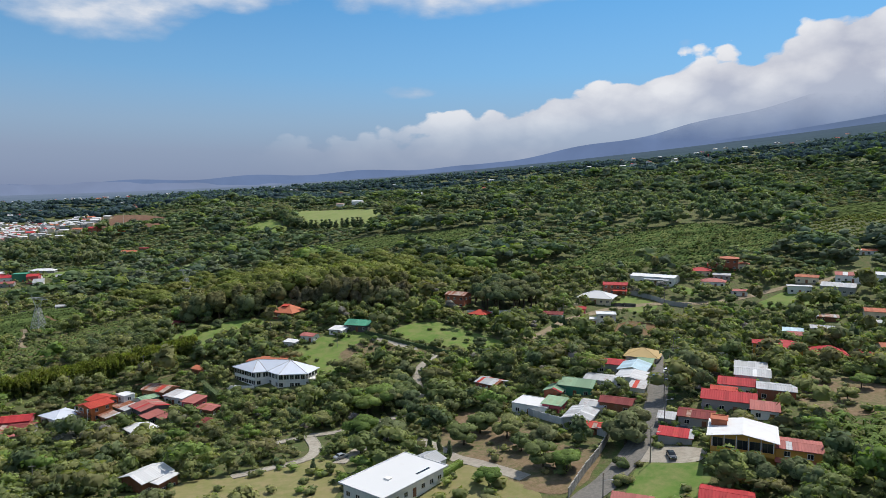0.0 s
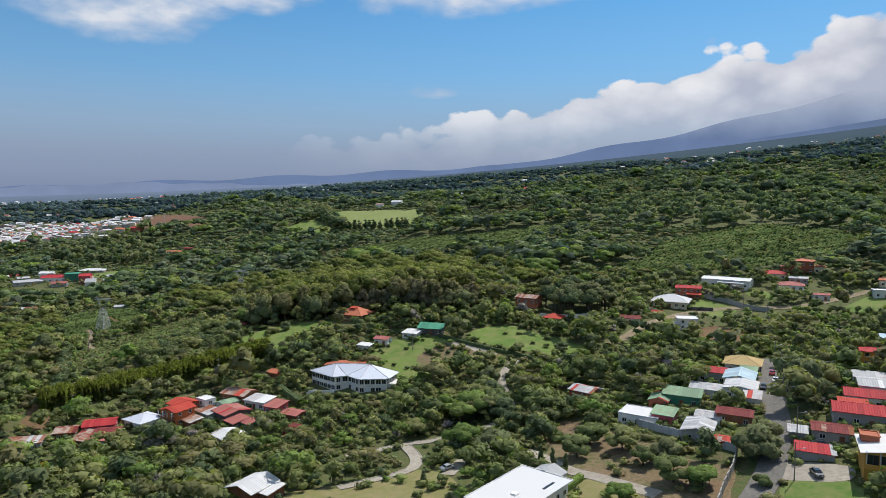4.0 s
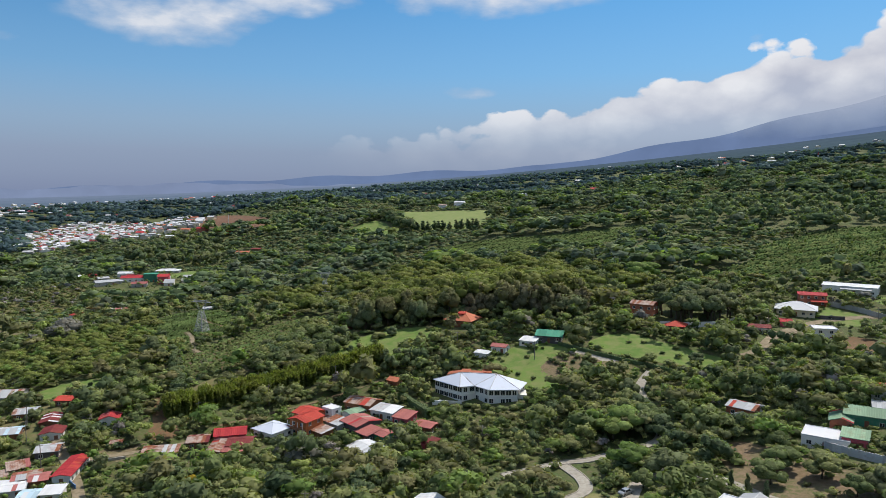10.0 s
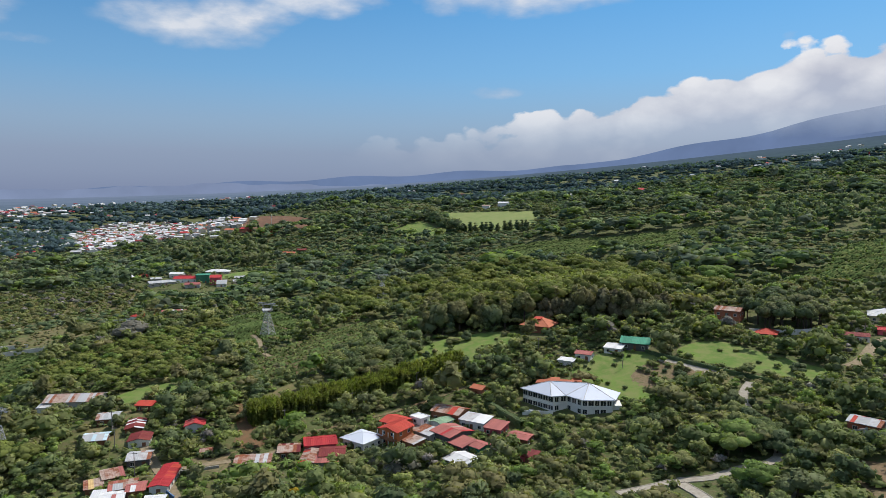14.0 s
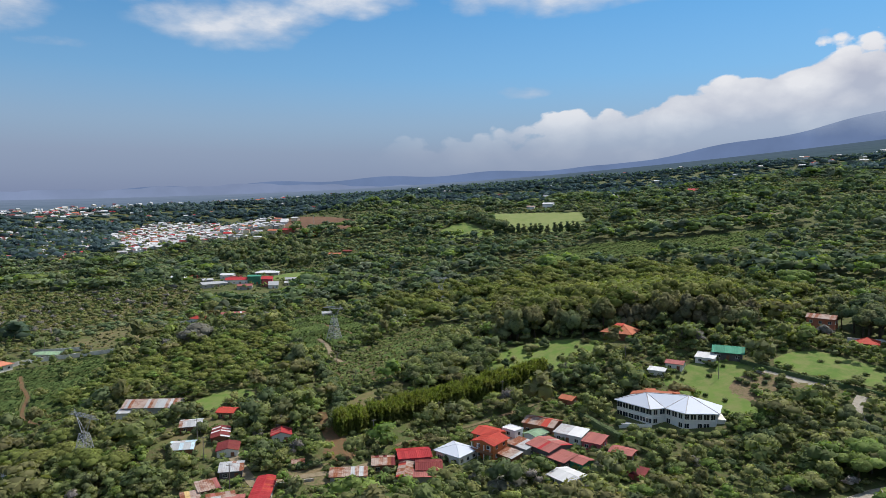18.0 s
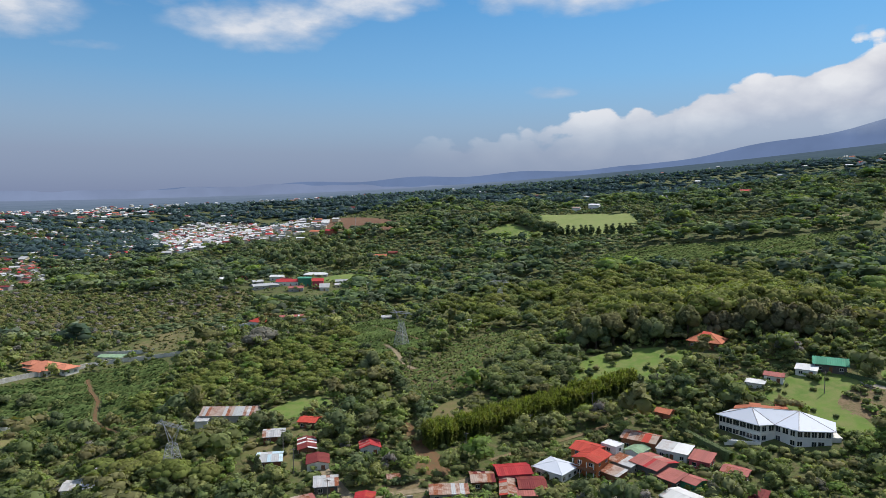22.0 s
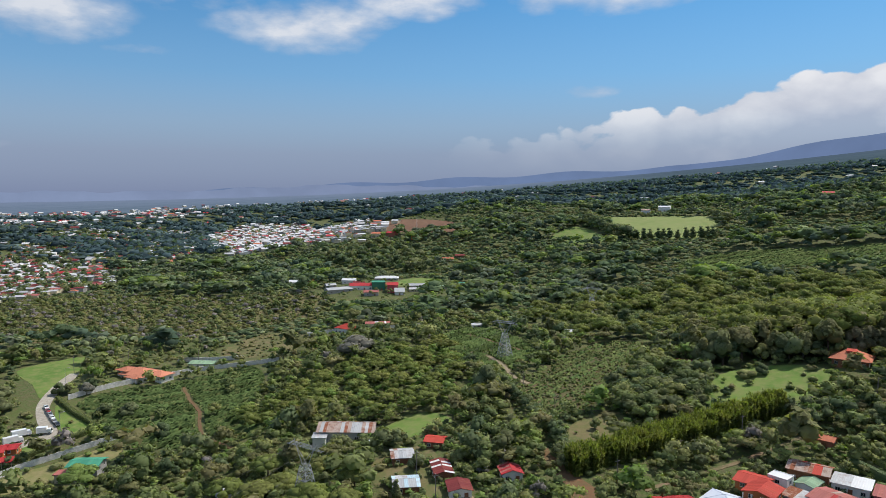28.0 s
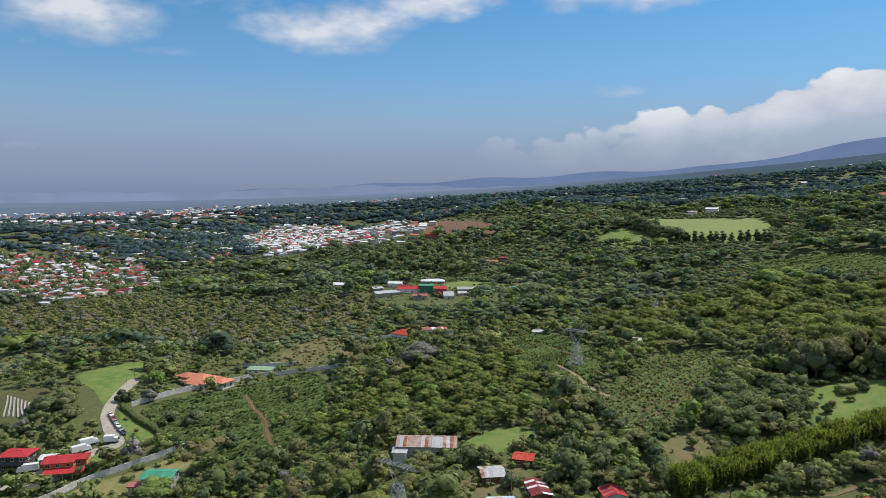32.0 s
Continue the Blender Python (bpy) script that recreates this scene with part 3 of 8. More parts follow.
# a bank of dry brush between the lawns and the woods
patch("dry_bank", M["meadow"], [(-86, 306), (-80, 315), (-72, 324), (-57, 333), (-40, 341), (-27, 348), (-26, 344), (-40, 336), (-56, 327), (-71, 318), (-80, 309), (-84, 303)], "bank of dry brush along a lane", "bank", bare=False)

# ways
way("street", M["asphalt"], [(18, 112), (26, 135), (31, 145), (38, 152), (48, 166), (59, 187), (67, 208), (76, 232), (82, 249), (88, 264)], 6.2, "grey patched asphalt street", "road")
way("private_drive", M["concrete"], [(-60, 206), (-49, 211), (-43, 214), (-34, 215), (-25, 220), (-16, 223), (-11, 229), (-8.5, 244), (-10.5, 260), (-9, 272), (-3, 283)], 3.2, "pale concrete private drive", "road", kerb=True)
way("private_drive", M["concrete"], [(-43, 213), (-38.5, 200), (-39.5, 190), (-49, 183), (-57, 178)], 3.4, "curving concrete side drive", "road", kerb=True)
way("private_drive", M["concrete"], [(-29, 184), (-24, 196), (-15, 203), (-6, 196), (2.5, 180), (9, 173), (20, 160)], 4.0, "concrete drive past the flat villa", "road")
way("lane", M["dust"], [(36, 296), (44, 303), (60, 326), (72, 336), (85, 346), (110, 354), (140, 352), (163, 357), (186, 363), (201, 363), (230, 372)], 4.5, "pale unpaved lane to the hamlet", "road")
way("path", M["dust"], [(-215, 236), (-212, 232), (-198, 216), (-186, 203), (-176, 190)], 3.2, "worn concrete lane through the huts", "path")
way("path", M["dust"], [(-194, 213), (-186, 217), (-180, 220), (-170, 226), (-160, 236)], 2.6, "worn lane beside a stone kerb", "path")
way("path", M["rough_earth"], [(-160, 246), (-154, 252), (-146, 259), (-134.6, 268), (-121, 279), (-108, 289)], 1.5, "bare track along the bamboo hedge", "path", wobble=0.4)
way("access_road", M["concrete"], [(-442, 331), (-435, 313), (-425, 294), (-413, 282), (-400, 272), (-403, 264), (-406, 254), (-412, 240), (-418, 225)], 5.5, "pale concrete access road", "road")
way("path", M["dirt"], [(-380, 335), (-366, 320), (-352, 307), (-338, 288), (-326, 277), (-300, 262), (-280, 256)], 1.5, "red earth track across the plantation", "path", wobble=0.6)
way("path", M["dirt"], [(-262, 425), (-246, 415), (-232, 400), (-216, 386)], 1.6, "red earth track in the coffee field", "path", wobble=0.5)
way("path", M["dust"], [(-232, 372), (-222, 357), (-213, 338), (-206, 330)], 2.0, "pale track through the brush", "path", wobble=0.5)
way("path", M["dust"], [(-110, 720), (40, 700), (140, 690)], 3.0, "pale track on the far slope", "path", wobble=1.0)


# ---- plants ----
def icosphere(level):
    bm = bmesh.new()
    bmesh.ops.create_icosphere(bm, subdivisions=level, radius=1.0)
    v = np.array([p.co[:] for p in bm.verts])
    f = np.array([[q.index for q in g.verts] for g in bm.faces])
    bm.free()
    return v, f


ICO = {k: icosphere(k) for k in (1, 2)}


def unit(v):
    return v / (np.linalg.norm(v, axis=1)[:, None] + 1e-9)


def leaf_set(r, centres, radii, squash, count, size):
    """Small leaf clumps (triangles) over the skins of some lobes, with the way that each looks outwards."""
    k = r.choice(len(centres), count, p=radii**2 / (radii**2).sum())
    d = r.normal(size=(count, 3))
    d[:, 2] = np.abs(d[:, 2]) * 1.1 - 0.45 * (r.random(count))
    d = unit(d)
    p = centres[k] + d * (radii[k] * r.uniform(0.90, 1.07, count))[:, None] * [1, 1, squash]
    n = unit(0.9 * d + 0.42 * r.normal(size=(count, 3)) + np.array([0, 0, 0.5]))
    a = unit(np.cross(n, r.normal(size=(count, 3))))
    b = np.cross(n, a)
    s = size * r.uniform(0.6, 1.4, count)[:, None]
    v = np.stack([p + a * s, p - 0.5 * a * s + 0.75 * b * s, p - 0.5 * a * s - 0.75 * b * s], 1)
    return v.reshape(-1, 3), np.arange(3 * count).reshape(-1, 3), np.repeat(unit(0.6 * d + 0.75 * n), 3, axis=0)


def crown(seed, height=1.0, spread_r=0.45, base=0.35, lobes=6, lobe=0.5, squash=0.8, count=500, size=0.07, level=2, form="round"):
    """Crown of unit tree height: rough inner lobes covered by leaf clumps."""
    r = np.random.default_rng(seed)
    c, rad = [], []
    for i in range(lobes):
        if form == "column":
            z = base + (1 - base) * (i + 0.5) / lobes
            q = spread_r * (1.05 - 0.75 * (i / lobes)) * r.uniform(0.85, 1.1)
            c.append((r.normal() * 0.15 * spread_r, r.normal() * 0.15 * spread_r, z - 0.05))
            rad.append(q)
        else:
            an = 2.4 * i + r.uniform(-0.4, 0.4)
            dist = spread_r * (0.0 if i == 0 else math.sqrt((i + 0.5) / lobes) * 0.8 if form == "dome" else r.uniform(0.45, 0.78))
            q = spread_r * lobe * r.uniform(0.75, 1.15) * (1.15 if i == 0 else 1)
            zt = (1.0 - q * squash) if i == 0 else r.uniform(base + q * squash * 0.6, 1.0 - q * squash)
            if form == "dome":
                zt = 1.0 - q * squash - 0.38 * (dist / spread_r) ** 2 - r.uniform(0, 0.05)
            if form == "flat":
                zt = 1.0 - q * squash - r.uniform(0, 0.10)
            c.append((dist * math.cos(an), dist * math.sin(an), zt))
            rad.append(q)
    c, rad = np.array(c), np.array(rad)
    V, F, N = [], [], []
    iv, jf = ICO[level]
    n0 = 0
    for q, s in zip(c, rad):
        N.append(iv)
        w_ = 1 + 0.13 * r.normal(size=(len(iv), 1)).clip(-1.5, 1.5)
        V.append(q + iv * w_ * s * (0.92 if level == 2 else 0.8) * [1, 1, squash])
        F.append(jf + n0)
        n0 += len(iv)
    lv, lf, ln = leaf_set(r, c, rad, squash, count, size)
    V.append(lv)
    F.append(lf + n0)
    N.append(ln)
    V, N = np.concatenate(V), np.concatenate(N)
    # a leaf mass is lit as one rounded body: its clumps look outwards from lobe and crown alike
    N = unit(N + 0.45 * unit(V - [0, 0, c[:, 2].mean() - 0.1]) + [0, 0, 0.15])
    return V, np.concatenate(F), c, N


def trunk_shape(seed, centres, height=1.0, r0=0.03):
    s = Shape()
    r = random.Random(seed)
    fork = min(0.45, float(centres[:, 2].min()) * 0.8)
    lean = (r.uniform(-0.03, 0.03), r.uniform(-0.03, 0.03), fork)
    s.rod((0, 0, -0.06), lean, r0 * 1.25, r0 * 0.8, 7)
    for q in centres[:5]:
        s.rod(lean, (q[0] * 0.85, q[1] * 0.85, q[2]), r0 * 0.6, r0 * 0.2, 5)
    return s


SPECIES = {
    # name: (crown settings, leaf material, trunk material)
    "broad": (dict(spread_r=0.54, base=0.26, lobes=10, lobe=0.42, squash=0.85), "leaf", "bark"),
    "round": (dict(spread_r=0.48, base=0.18, lobes=8, lobe=0.48, squash=0.95), "leaf", "bark"),
    "dark": (dict(spread_r=0.52, base=0.14, lobes=9, lobe=0.46, squash=0.95), "leaf_dark", "bark"),
    "bright": (dict(spread_r=0.58, base=0.35, lobes=8, lobe=0.48, squash=0.65), "leaf_bright", "bark"),
    "flat": (dict(spread_r=0.72, base=0.55, lobes=9, lobe=0.42, squash=0.5, form="flat"), "leaf_olive", "bark"),
    "column": (dict(spread_r=0.20, base=0.12, lobes=6, squash=1.1, form="column"), "leaf_dark", "bark"),
    "feather": (dict(spread_r=0.27, base=0.16, lobes=9, lobe=0.50, squash=1.35), "leaf_olive", "bark"),
    "pine": (dict(spread_r=0.34, base=0.46, lobes=7, lobe=0.50, squash=0.8), "leaf_dark", "bark"),
    "dome": (dict(spread_r=0.66, base=0.4, lobes=15, lobe=0.34, squash=0.62, form="dome"), "leaf_lime", "bark"),
    "grey_feather": (dict(spread_r=0.27, base=0.16, lobes=9, lobe=0.50, squash=1.35), "leaf_grey", "bark"),
    "tall": (dict(spread_r=0.30, base=0.38, lobes=6, lobe=0.62, squash=1.1), "leaf_olive", "bark"),
    "bush": (dict(spread_r=0.75, base=0.05, lobes=5, lobe=0.6, squash=0.75), "leaf", "bark"),
    "olive_bush": (dict(spread_r=0.72, base=0.05, lobes=6, lobe=0.55, squash=0.7), "leaf_olive", "bark"),
    "yellow": (dict(spread_r=0.42, base=0.15, lobes=6, lobe=0.55, squash=0.95), "yellow", "bark"),
    "grey": (dict(spread_r=0.55, base=0.25, lobes=7, lobe=0.5, squash=0.75), "grey_leaf", "grey_bark"),
}
LOD = {"near": (580, 0.051, 2, 1.0), "dome": (320, 0.040, 1, 0.7), "mid": (112, 0.084, 1, 0.5), "back": (58, 0.120, 1, 0.4), "wood": (240, 0.053, 1, 0.6), "far": (27, 0.15, 1, 0.32), "speck": (6, 0.34, 1, 0.15), "tuft": (16, 0.26, 1, 0.15)}


def low_lobe(cfg, frac):
    c = dict(cfg)
    c["lobes"] = max(1, round(cfg["lobes"] * frac))
    if c["lobes"] == 1:
        c["lobe"] = 0.9
    return c


# near trees: things with a trunk and a crown, a few builds of each species
PROTO = {}


def tree_meshes(kind, k):
    if (kind, k) not in PROTO:
        cfg, leaf, bark = SPECIES[kind]
        n, size, level, frac = LOD["near"]
        v, f, c, nv = crown(hash_of(kind) + k, count=n, size=size, level=level, **cfg)
        tint = np.full(len(v), 0.0)
        me = mesh_of("crown", v, f, M[leaf], tint, True, nv)
        PROTO[kind, k] = me, trunk_shape(k, c).mesh("trunk", M[bark], True)
    return PROTO[kind, k]


def hash_of(word):
    return sum((i + 3) * ord(ch) for i, ch in enumerate(word)) % 9973


LABELS = {
    "broad": "broad-crowned green tree among other trees", "round": "rounded leafy green tree on the slope", "dark": "dense dark green tree with a low crown",
    "bright": "spreading tree with bright fresh green leaves", "flat": "flat-topped olive green shade tree", "column": "slim dark columnar cypress",
    "feather": "tall feathery olive-grey tree at the wood edge", "pine": "tall dark tree with a bare lower trunk",
    "dome": "wide umbrella-shaped shade tree with a lime green dome", "grey_feather": "tall feathery grey-green tree at the wood edge",
    "tall": "tall slender tree with thin olive crown", "bush": "low rounded green shrub", "olive_bush": "low olive shrub in the brush",
    "yellow": "small tree covered in yellow blossom", "grey": "bare-looking greyish tree among the green",
}


def tree(kind, x, y, h, wide=1.0, turn=None):
    k = int(rng.integers(0, 4))
    cm, tm = tree_meshes(kind, k)
    a = float(rng.uniform(0, 360)) if turn is None else turn
    word = "shrub" if "bush" in kind else "tree"
    e = thing(word, pose(x, y, gz(x, y), 0, 0, a) @ Matrix.Diagonal((h * wide, h * wide, h, 1)), LABELS[kind], word, "plants of the hillside")
    part("trunk", tm, e)
    part("crown", cm, e)
    return e


def scatter(name, label, kind, lod, xs, ys, hs, tints=None, category="trees", wides=None):
    """Many plants of one species as one object."""
    if not len(xs):
        return
    cfg, leaf, bark = SPECIES[kind]
    n, size, level, frac = LOD[lod]
    r = np.random.default_rng(hash_of(name + kind + lod))
    protos = [crown(hash_of(kind) + 50 + q, count=n, size=size, level=level, **low_lobe(cfg, frac)) for q in range(5)]
    pick = r.integers(0, 5, len(xs))
    an = r.uniform(0, 2 * np.pi, len(xs))
    wide = r.uniform(0.85, 1.25, len(xs)) if wides is None else wides
    zs = ground(xs, ys)
    V, F, T, N, n0 = [], [], [], [], 0
    for q in range(5):
        m = pick == q
        if not m.any():
            continue
        pv, pf, _c, pn = protos[q]
        c, s = np.cos(an[m])[:, None], np.sin(an[m])[:, None]
        hh = hs[m][:, None]
        ww = hh * wide[m][:, None]
        X = (pv[None, :, 0] * c - pv[None, :, 1] * s) * ww + xs[m][:, None]
        Y = (pv[None, :, 0] * s + pv[None, :, 1] * c) * ww + ys[m][:, None]
        Z = pv[None, :, 2] * hh + zs[m][:, None]
        V.append(np.stack([X, Y, Z], -1).reshape(-1, 3))
        N.append(np.stack([pn[None, :, 0] * c - pn[None, :, 1] * s, pn[None, :, 0] * s + pn[None, :, 1] * c, pn[None, :, 2] + 0 * c], -1).reshape(-1, 3))
        k = int(m.sum())
        F.append((pf[None] + (np.arange(k) * len(pv))[:, None, None]).reshape(-1, 3) + n0)
        n0 += k * len(pv)
        t = r.random(k) if tints is None else tints[m]
        T.append(np.repeat(t, len(pv)))
    ob = new(name, mesh_of(name, np.concatenate(V), np.concatenate(F), M[leaf], np.concatenate(T), True, np.concatenate(N)))
    return tagged(ob, label, category, kind="stuff")


# ---- buildings ----
MESH = {}


def shared(key, make):
    if key not in MESH:
        MESH[key] = make()
    return MESH[key]


def window_part(parent, x, y, z, side, w_=1.3, h_=1.2, mat="frame"):
    """A window with its frame, pane and sill on a wall; side 0 front, 1 right, 2 back, 3 left."""

    def frame_mesh():
        # one piece: a grid of bars round two openings, with a thicker foot as sill
        s, t = Shape(), 0.08
        xs, zs = (-w_ / 2, -w_ / 2 + t, -t / 2, t / 2, w_ / 2 - t, w_ / 2), (-h_ / 2 - 0.05, -h_ / 2 + t, h_ / 2 - t, h_ / 2)
        v = [(x_, -0.13 if k == 0 else -0.06, z_) for k, z_ in enumerate(zs) for x_ in xs] + [(x_, 0.05, z_) for z_ in zs for x_ in xs]
        f = [(6 * k + i, 6 * k + i + 1, 6 * k + i + 7, 6 * k + i + 6) for k in range(3) for i in range(5) if not (k == 1 and i in (1, 3))]
        for loop in ((0, 5, 23, 18), (7, 13, 14, 8), (9, 15, 16, 10)):
            f += [(q, p, 24 + p, 24 + q) for p, q in zip(loop, loop[1:] + loop[:1])]
        s.poly(v, f)
        return s.mesh("window", M[mat])

    def pane_mesh():
        return Shape().box(-w_ / 2 + 0.07, -0.012, -h_ / 2 + 0.07, w_ / 2 - 0.07, 0.04, h_ / 2 - 0.07).mesh("pane", M["glass"])

    ob = part("window", shared(("win", w_, h_, mat), frame_mesh), parent, pose(x, y, z, 0, 0, 90 * side))
    part("pane", shared(("pane", w_, h_), pane_mesh), ob)


def door_part(parent, x, y, z, side, mat="wood"):
    def make():
        s = Shape().box(-0.5, -0.05, 0, 0.5, 0.05, 2.05)
        return s.box(-0.58, -0.07, 0, -0.5, 0.05, 2.13).box(0.5, -0.07, 0, 0.58, 0.05, 2.13).box(-0.5, -0.07, 2.05, 0.5, 0.05, 2.13).mesh("door", M[mat])

    part("door", shared(("door", mat), make), parent, pose(x, y, z, 0, 0, 90 * side))


def sheet_mesh(length, mat):
    """One roofing sheet 1 m wide with three ribs, lying along +y from 0."""

    def make():
        s = Shape()
        prof = [(-0.5, 0), (-0.42, 0.045), (-0.34, 0), (-0.08, 0), (0, 0.045), (0.08, 0), (0.34, 0), (0.42, 0.045), (0.5, 0)]
        n = len(prof)
        v = [(x, 0, z + 0.03) for x, z in prof] + [(x, length, z + 0.03) for x, z in prof] + [(-0.5, 0, 0), (0.5, 0, 0), (-0.5, length, 0), (0.5, length, 0)]
        f = [(i, i + 1, n + i + 1, n + i) for i in range(n - 1)] + [(2 * n, 2 * n + 1, n - 1, 0), (2 * n, 2 * n + 2, 2 * n + 3, 2 * n + 1)]
        f += [(2 * n, 0, n, 2 * n + 2), (2 * n + 1, 2 * n + 3, 2 * n - 1, n - 1), (2 * n + 2, n, 2 * n - 1, 2 * n + 3)]
        s.poly(v, f)
        return s.mesh("roof_sheet", M[mat])

    return shared(("sheet", round(length, 1), mat), make)


def roof_part(parent, kind, x, y, w_, d, z, mats, pitch=0.25, over=0.45, along="x", sheets=True):
    """A roof over a w x d block whose eaves are at height z. kind: gable, hip, shed, flat."""
    r = random.Random(int(x * 31 + y * 17 + w_ * 7 + z * 3))
    if along == "y":
        m0, W, D = pose(x, y, z, 0, 0, 90), d, w_
    else:
        m0, W, D = pose(x, y, z), w_, d
    a, b = W / 2 + over, D / 2 + over
    s = Shape()
    rise = pitch * b
    t = 0.10
    if kind == "gable":
        for k in (-1, 1):
            ring = [(-a, k * b, -pitch * over), (a, k * b, -pitch * over), (a, 0, rise - pitch * over), (-a, 0, rise - pitch * over)]
            s.slab(ring if k < 0 else ring[::-1], t)
        s.box(-a, -0.14, rise - pitch * over - 0.02, a, 0.14, rise - pitch * over + 0.07)
    elif kind == "hip":
        e, top = -pitch * over, rise - pitch * over
        q = max(a - b, 0.15)
        p = [(-a, -b, e), (a, -b, e), (a, b, e), (-a, b, e), (-q, 0, top), (q, 0, top)]
        for ring in ((0, 1, 5, 4), (2, 3, 4, 5), (1, 2, 5), (3, 0, 4)):
            s.slab([p[i] for i in ring], t)
        for i, j in ((0, 4), (1, 5), (2, 5), (3, 4), (4, 5)):
            s.rod(p[i], p[j], 0.09, n=5)
    elif kind == "shed":
        e, top = -pitch * over, 2 * pitch * b - pitch * over
        s.slab([(-a, -b, e), (a, -b, e), (a, b, top), (-a, b, top)], t)
    else:
        s.slab([(-a, -b, 0.18), (a, -b, 0.18), (a, b, 0.18), (-a, b, 0.18)], 0.2)
        s.box(-a, -b, 0.181, a, -b + 0.2, 0.34).box(-a, b - 0.2, 0.181, a, b, 0.34).box(-a, -b + 0.2, 0.181, -a + 0.2, b - 0.2, 0.34).box(a - 0.2, -b + 0.2, 0.181, a, b - 0.2, 0.34)
    roof = part("roof", s.mesh("roof", M[mats[0]]), parent, m0)
    if sheets and kind in ("gable", "shed"):
        run = b if kind == "gable" else 2 * b
        length = math.hypot(run, run * pitch)
        ang = math.degrees(math.atan(pitch))
        n = max(2, round(2 * a / 1.25))
        sx = 2 * a / n
        for side in ((0, 180) if kind == "gable" else (0,)):
            for i in range(n):
                me = sheet_mesh(length, r.choice(mats) if r.random() < 0.4 else mats[0])
                base = pose(0, 0, 0, 0, 0, side) @ pose(-a + sx * (i + 0.5), -b, -pitch * over + 0.012 + 0.012 * (i % 2), ang, 0, r.uniform(-0.4, 0.4))
                part("roof_sheet", me, roof, base @ Matrix.Diagonal((sx * 1.02, 1, 1, 1)))
    return roof


def block(parent, x, y, w_, d, h, wall, roof, mats, pitch=0.25, over=0.45, along="x", storeys=1, wins=True, door=True, base=0.0, sheets=True, every=3.0, deep=2.2, sides=(0, 1, 3)):
    """One wing of a building: walls, roof, windows and a door."""
    s = Shape()
    s.box(x - w_ / 2, y - d / 2, base - deep, x + w_ / 2, y + d / 2, base + h)
    top = base + h
    half = (d if along == "x" else w_) / 2
    if roof == "gable":
        r = pitch * half - 0.06
        if along == "x":
            for k in (-1, 1):
                q = x + k * w_ / 2
                g = [(q - k * 0.2, y - d / 2, top), (q - k * 0.2, y + d / 2, top), (q - k * 0.2, y, top + r), (q, y - d / 2, top), (q, y + d / 2, top), (q, y, top + r)]
                s.poly(g, [(0, 1, 2), (5, 4, 3), (0, 2, 5, 3), (1, 4, 5, 2)])
        else:
            for k in (-1, 1):
                q = y + k * d / 2
                g = [(x - w_ / 2, q - k * 0.2, top), (x + w_ / 2, q - k * 0.2, top), (x, q - k * 0.2, top + r), (x - w_ / 2, q, top), (x + w_ / 2, q, top), (x, q, top + r)]
                s.poly(g, [(0, 1, 2), (5, 4, 3), (0, 2, 5, 3), (1, 4, 5, 2)])
    elif roof == "shed":
        r = 2 * pitch * half - 0.05
        v = [(x - w_ / 2, y + d / 2, top), (x + w_ / 2, y + d / 2, top), (x + w_ / 2, y + d / 2, top + r), (x - w_ / 2, y + d / 2, top + r), (x - w_ / 2, y - d / 2, top), (x + w_ / 2, y - d / 2, top)]
        if along == "x":
            s.poly(v, [(0, 3, 2, 1), (4, 3, 0), (5, 1, 2)])
    part("wall", s.mesh("wall", M[wall]), parent)
    roof_part(parent, roof, x, y, w_, d, top + 0.02, mats, pitch, over, along, sheets)
    if wins:
        per = h / storeys
        for k in range(storeys):
            zc = base + per * k + min(1.55, per * 0.55)
            for side in sides:
                run = w_ if side in (0, 2) else d
                n = max(1, int(run / every))
                for i in range(n):
                    u = -run / 2 + run * (i + 0.5) / n
                    if door and k == 0 and side == 0 and i == n // 2:
                        door_part(parent, x + u, y - d / 2 - 0.01, base, 0)
                        continue
                    px, py = {0: (x + u, y - d / 2), 1: (x + w_ / 2, y + u), 2: (x - u, y + d / 2), 3: (x - w_ / 2, y - u)}[side]
                    window_part(parent, px, py, zc, side)


def house(x, y, w_, d, turn, h, roof, mats, wall, label, storeys=1, name="house", z=None, **more):
    """One building as a thing; the single-storey ones sit a little into the slope behind their yards."""
    if storeys == 1:
        back_ = 0.14 * d + 0.6
        d *= 1.22
        x, y = x - math.sin(radians(turn)) * back_, y + math.cos(radians(turn)) * back_
        more["pitch"] = more.get("pitch", 0.25) * 1.2
    HOUSES.append((x, y, turn, w_ / 2 + 1.2, d / 2 + 1.2))
    e = thing(name, pose(x, y, (gz(x, y) if z is None else z) - (0.75 if storeys == 1 else 0.5), 0, 0, turn), label, name.replace("_", " ") if name != "house" else "house", "houses of the valley")
    block(e, 0, 0, w_, d, h, wall, roof, mats if isinstance(mats, tuple) else (mats,), storeys=storeys, **more)
    return e


def posts(parent, x0, x1, y, z0, z1, n, mat="frame", r=0.1):
    for i in range(n):
        x = x0 + (x1 - x0) * i / (n - 1)
        part("post", shared(("post", round(z1 - z0, 1), mat, r), lambda: Shape().box(-r, -r, 0, r, r, round(z1 - z0, 1)).mesh("post", M[mat])), parent, pose(x, y, z0))


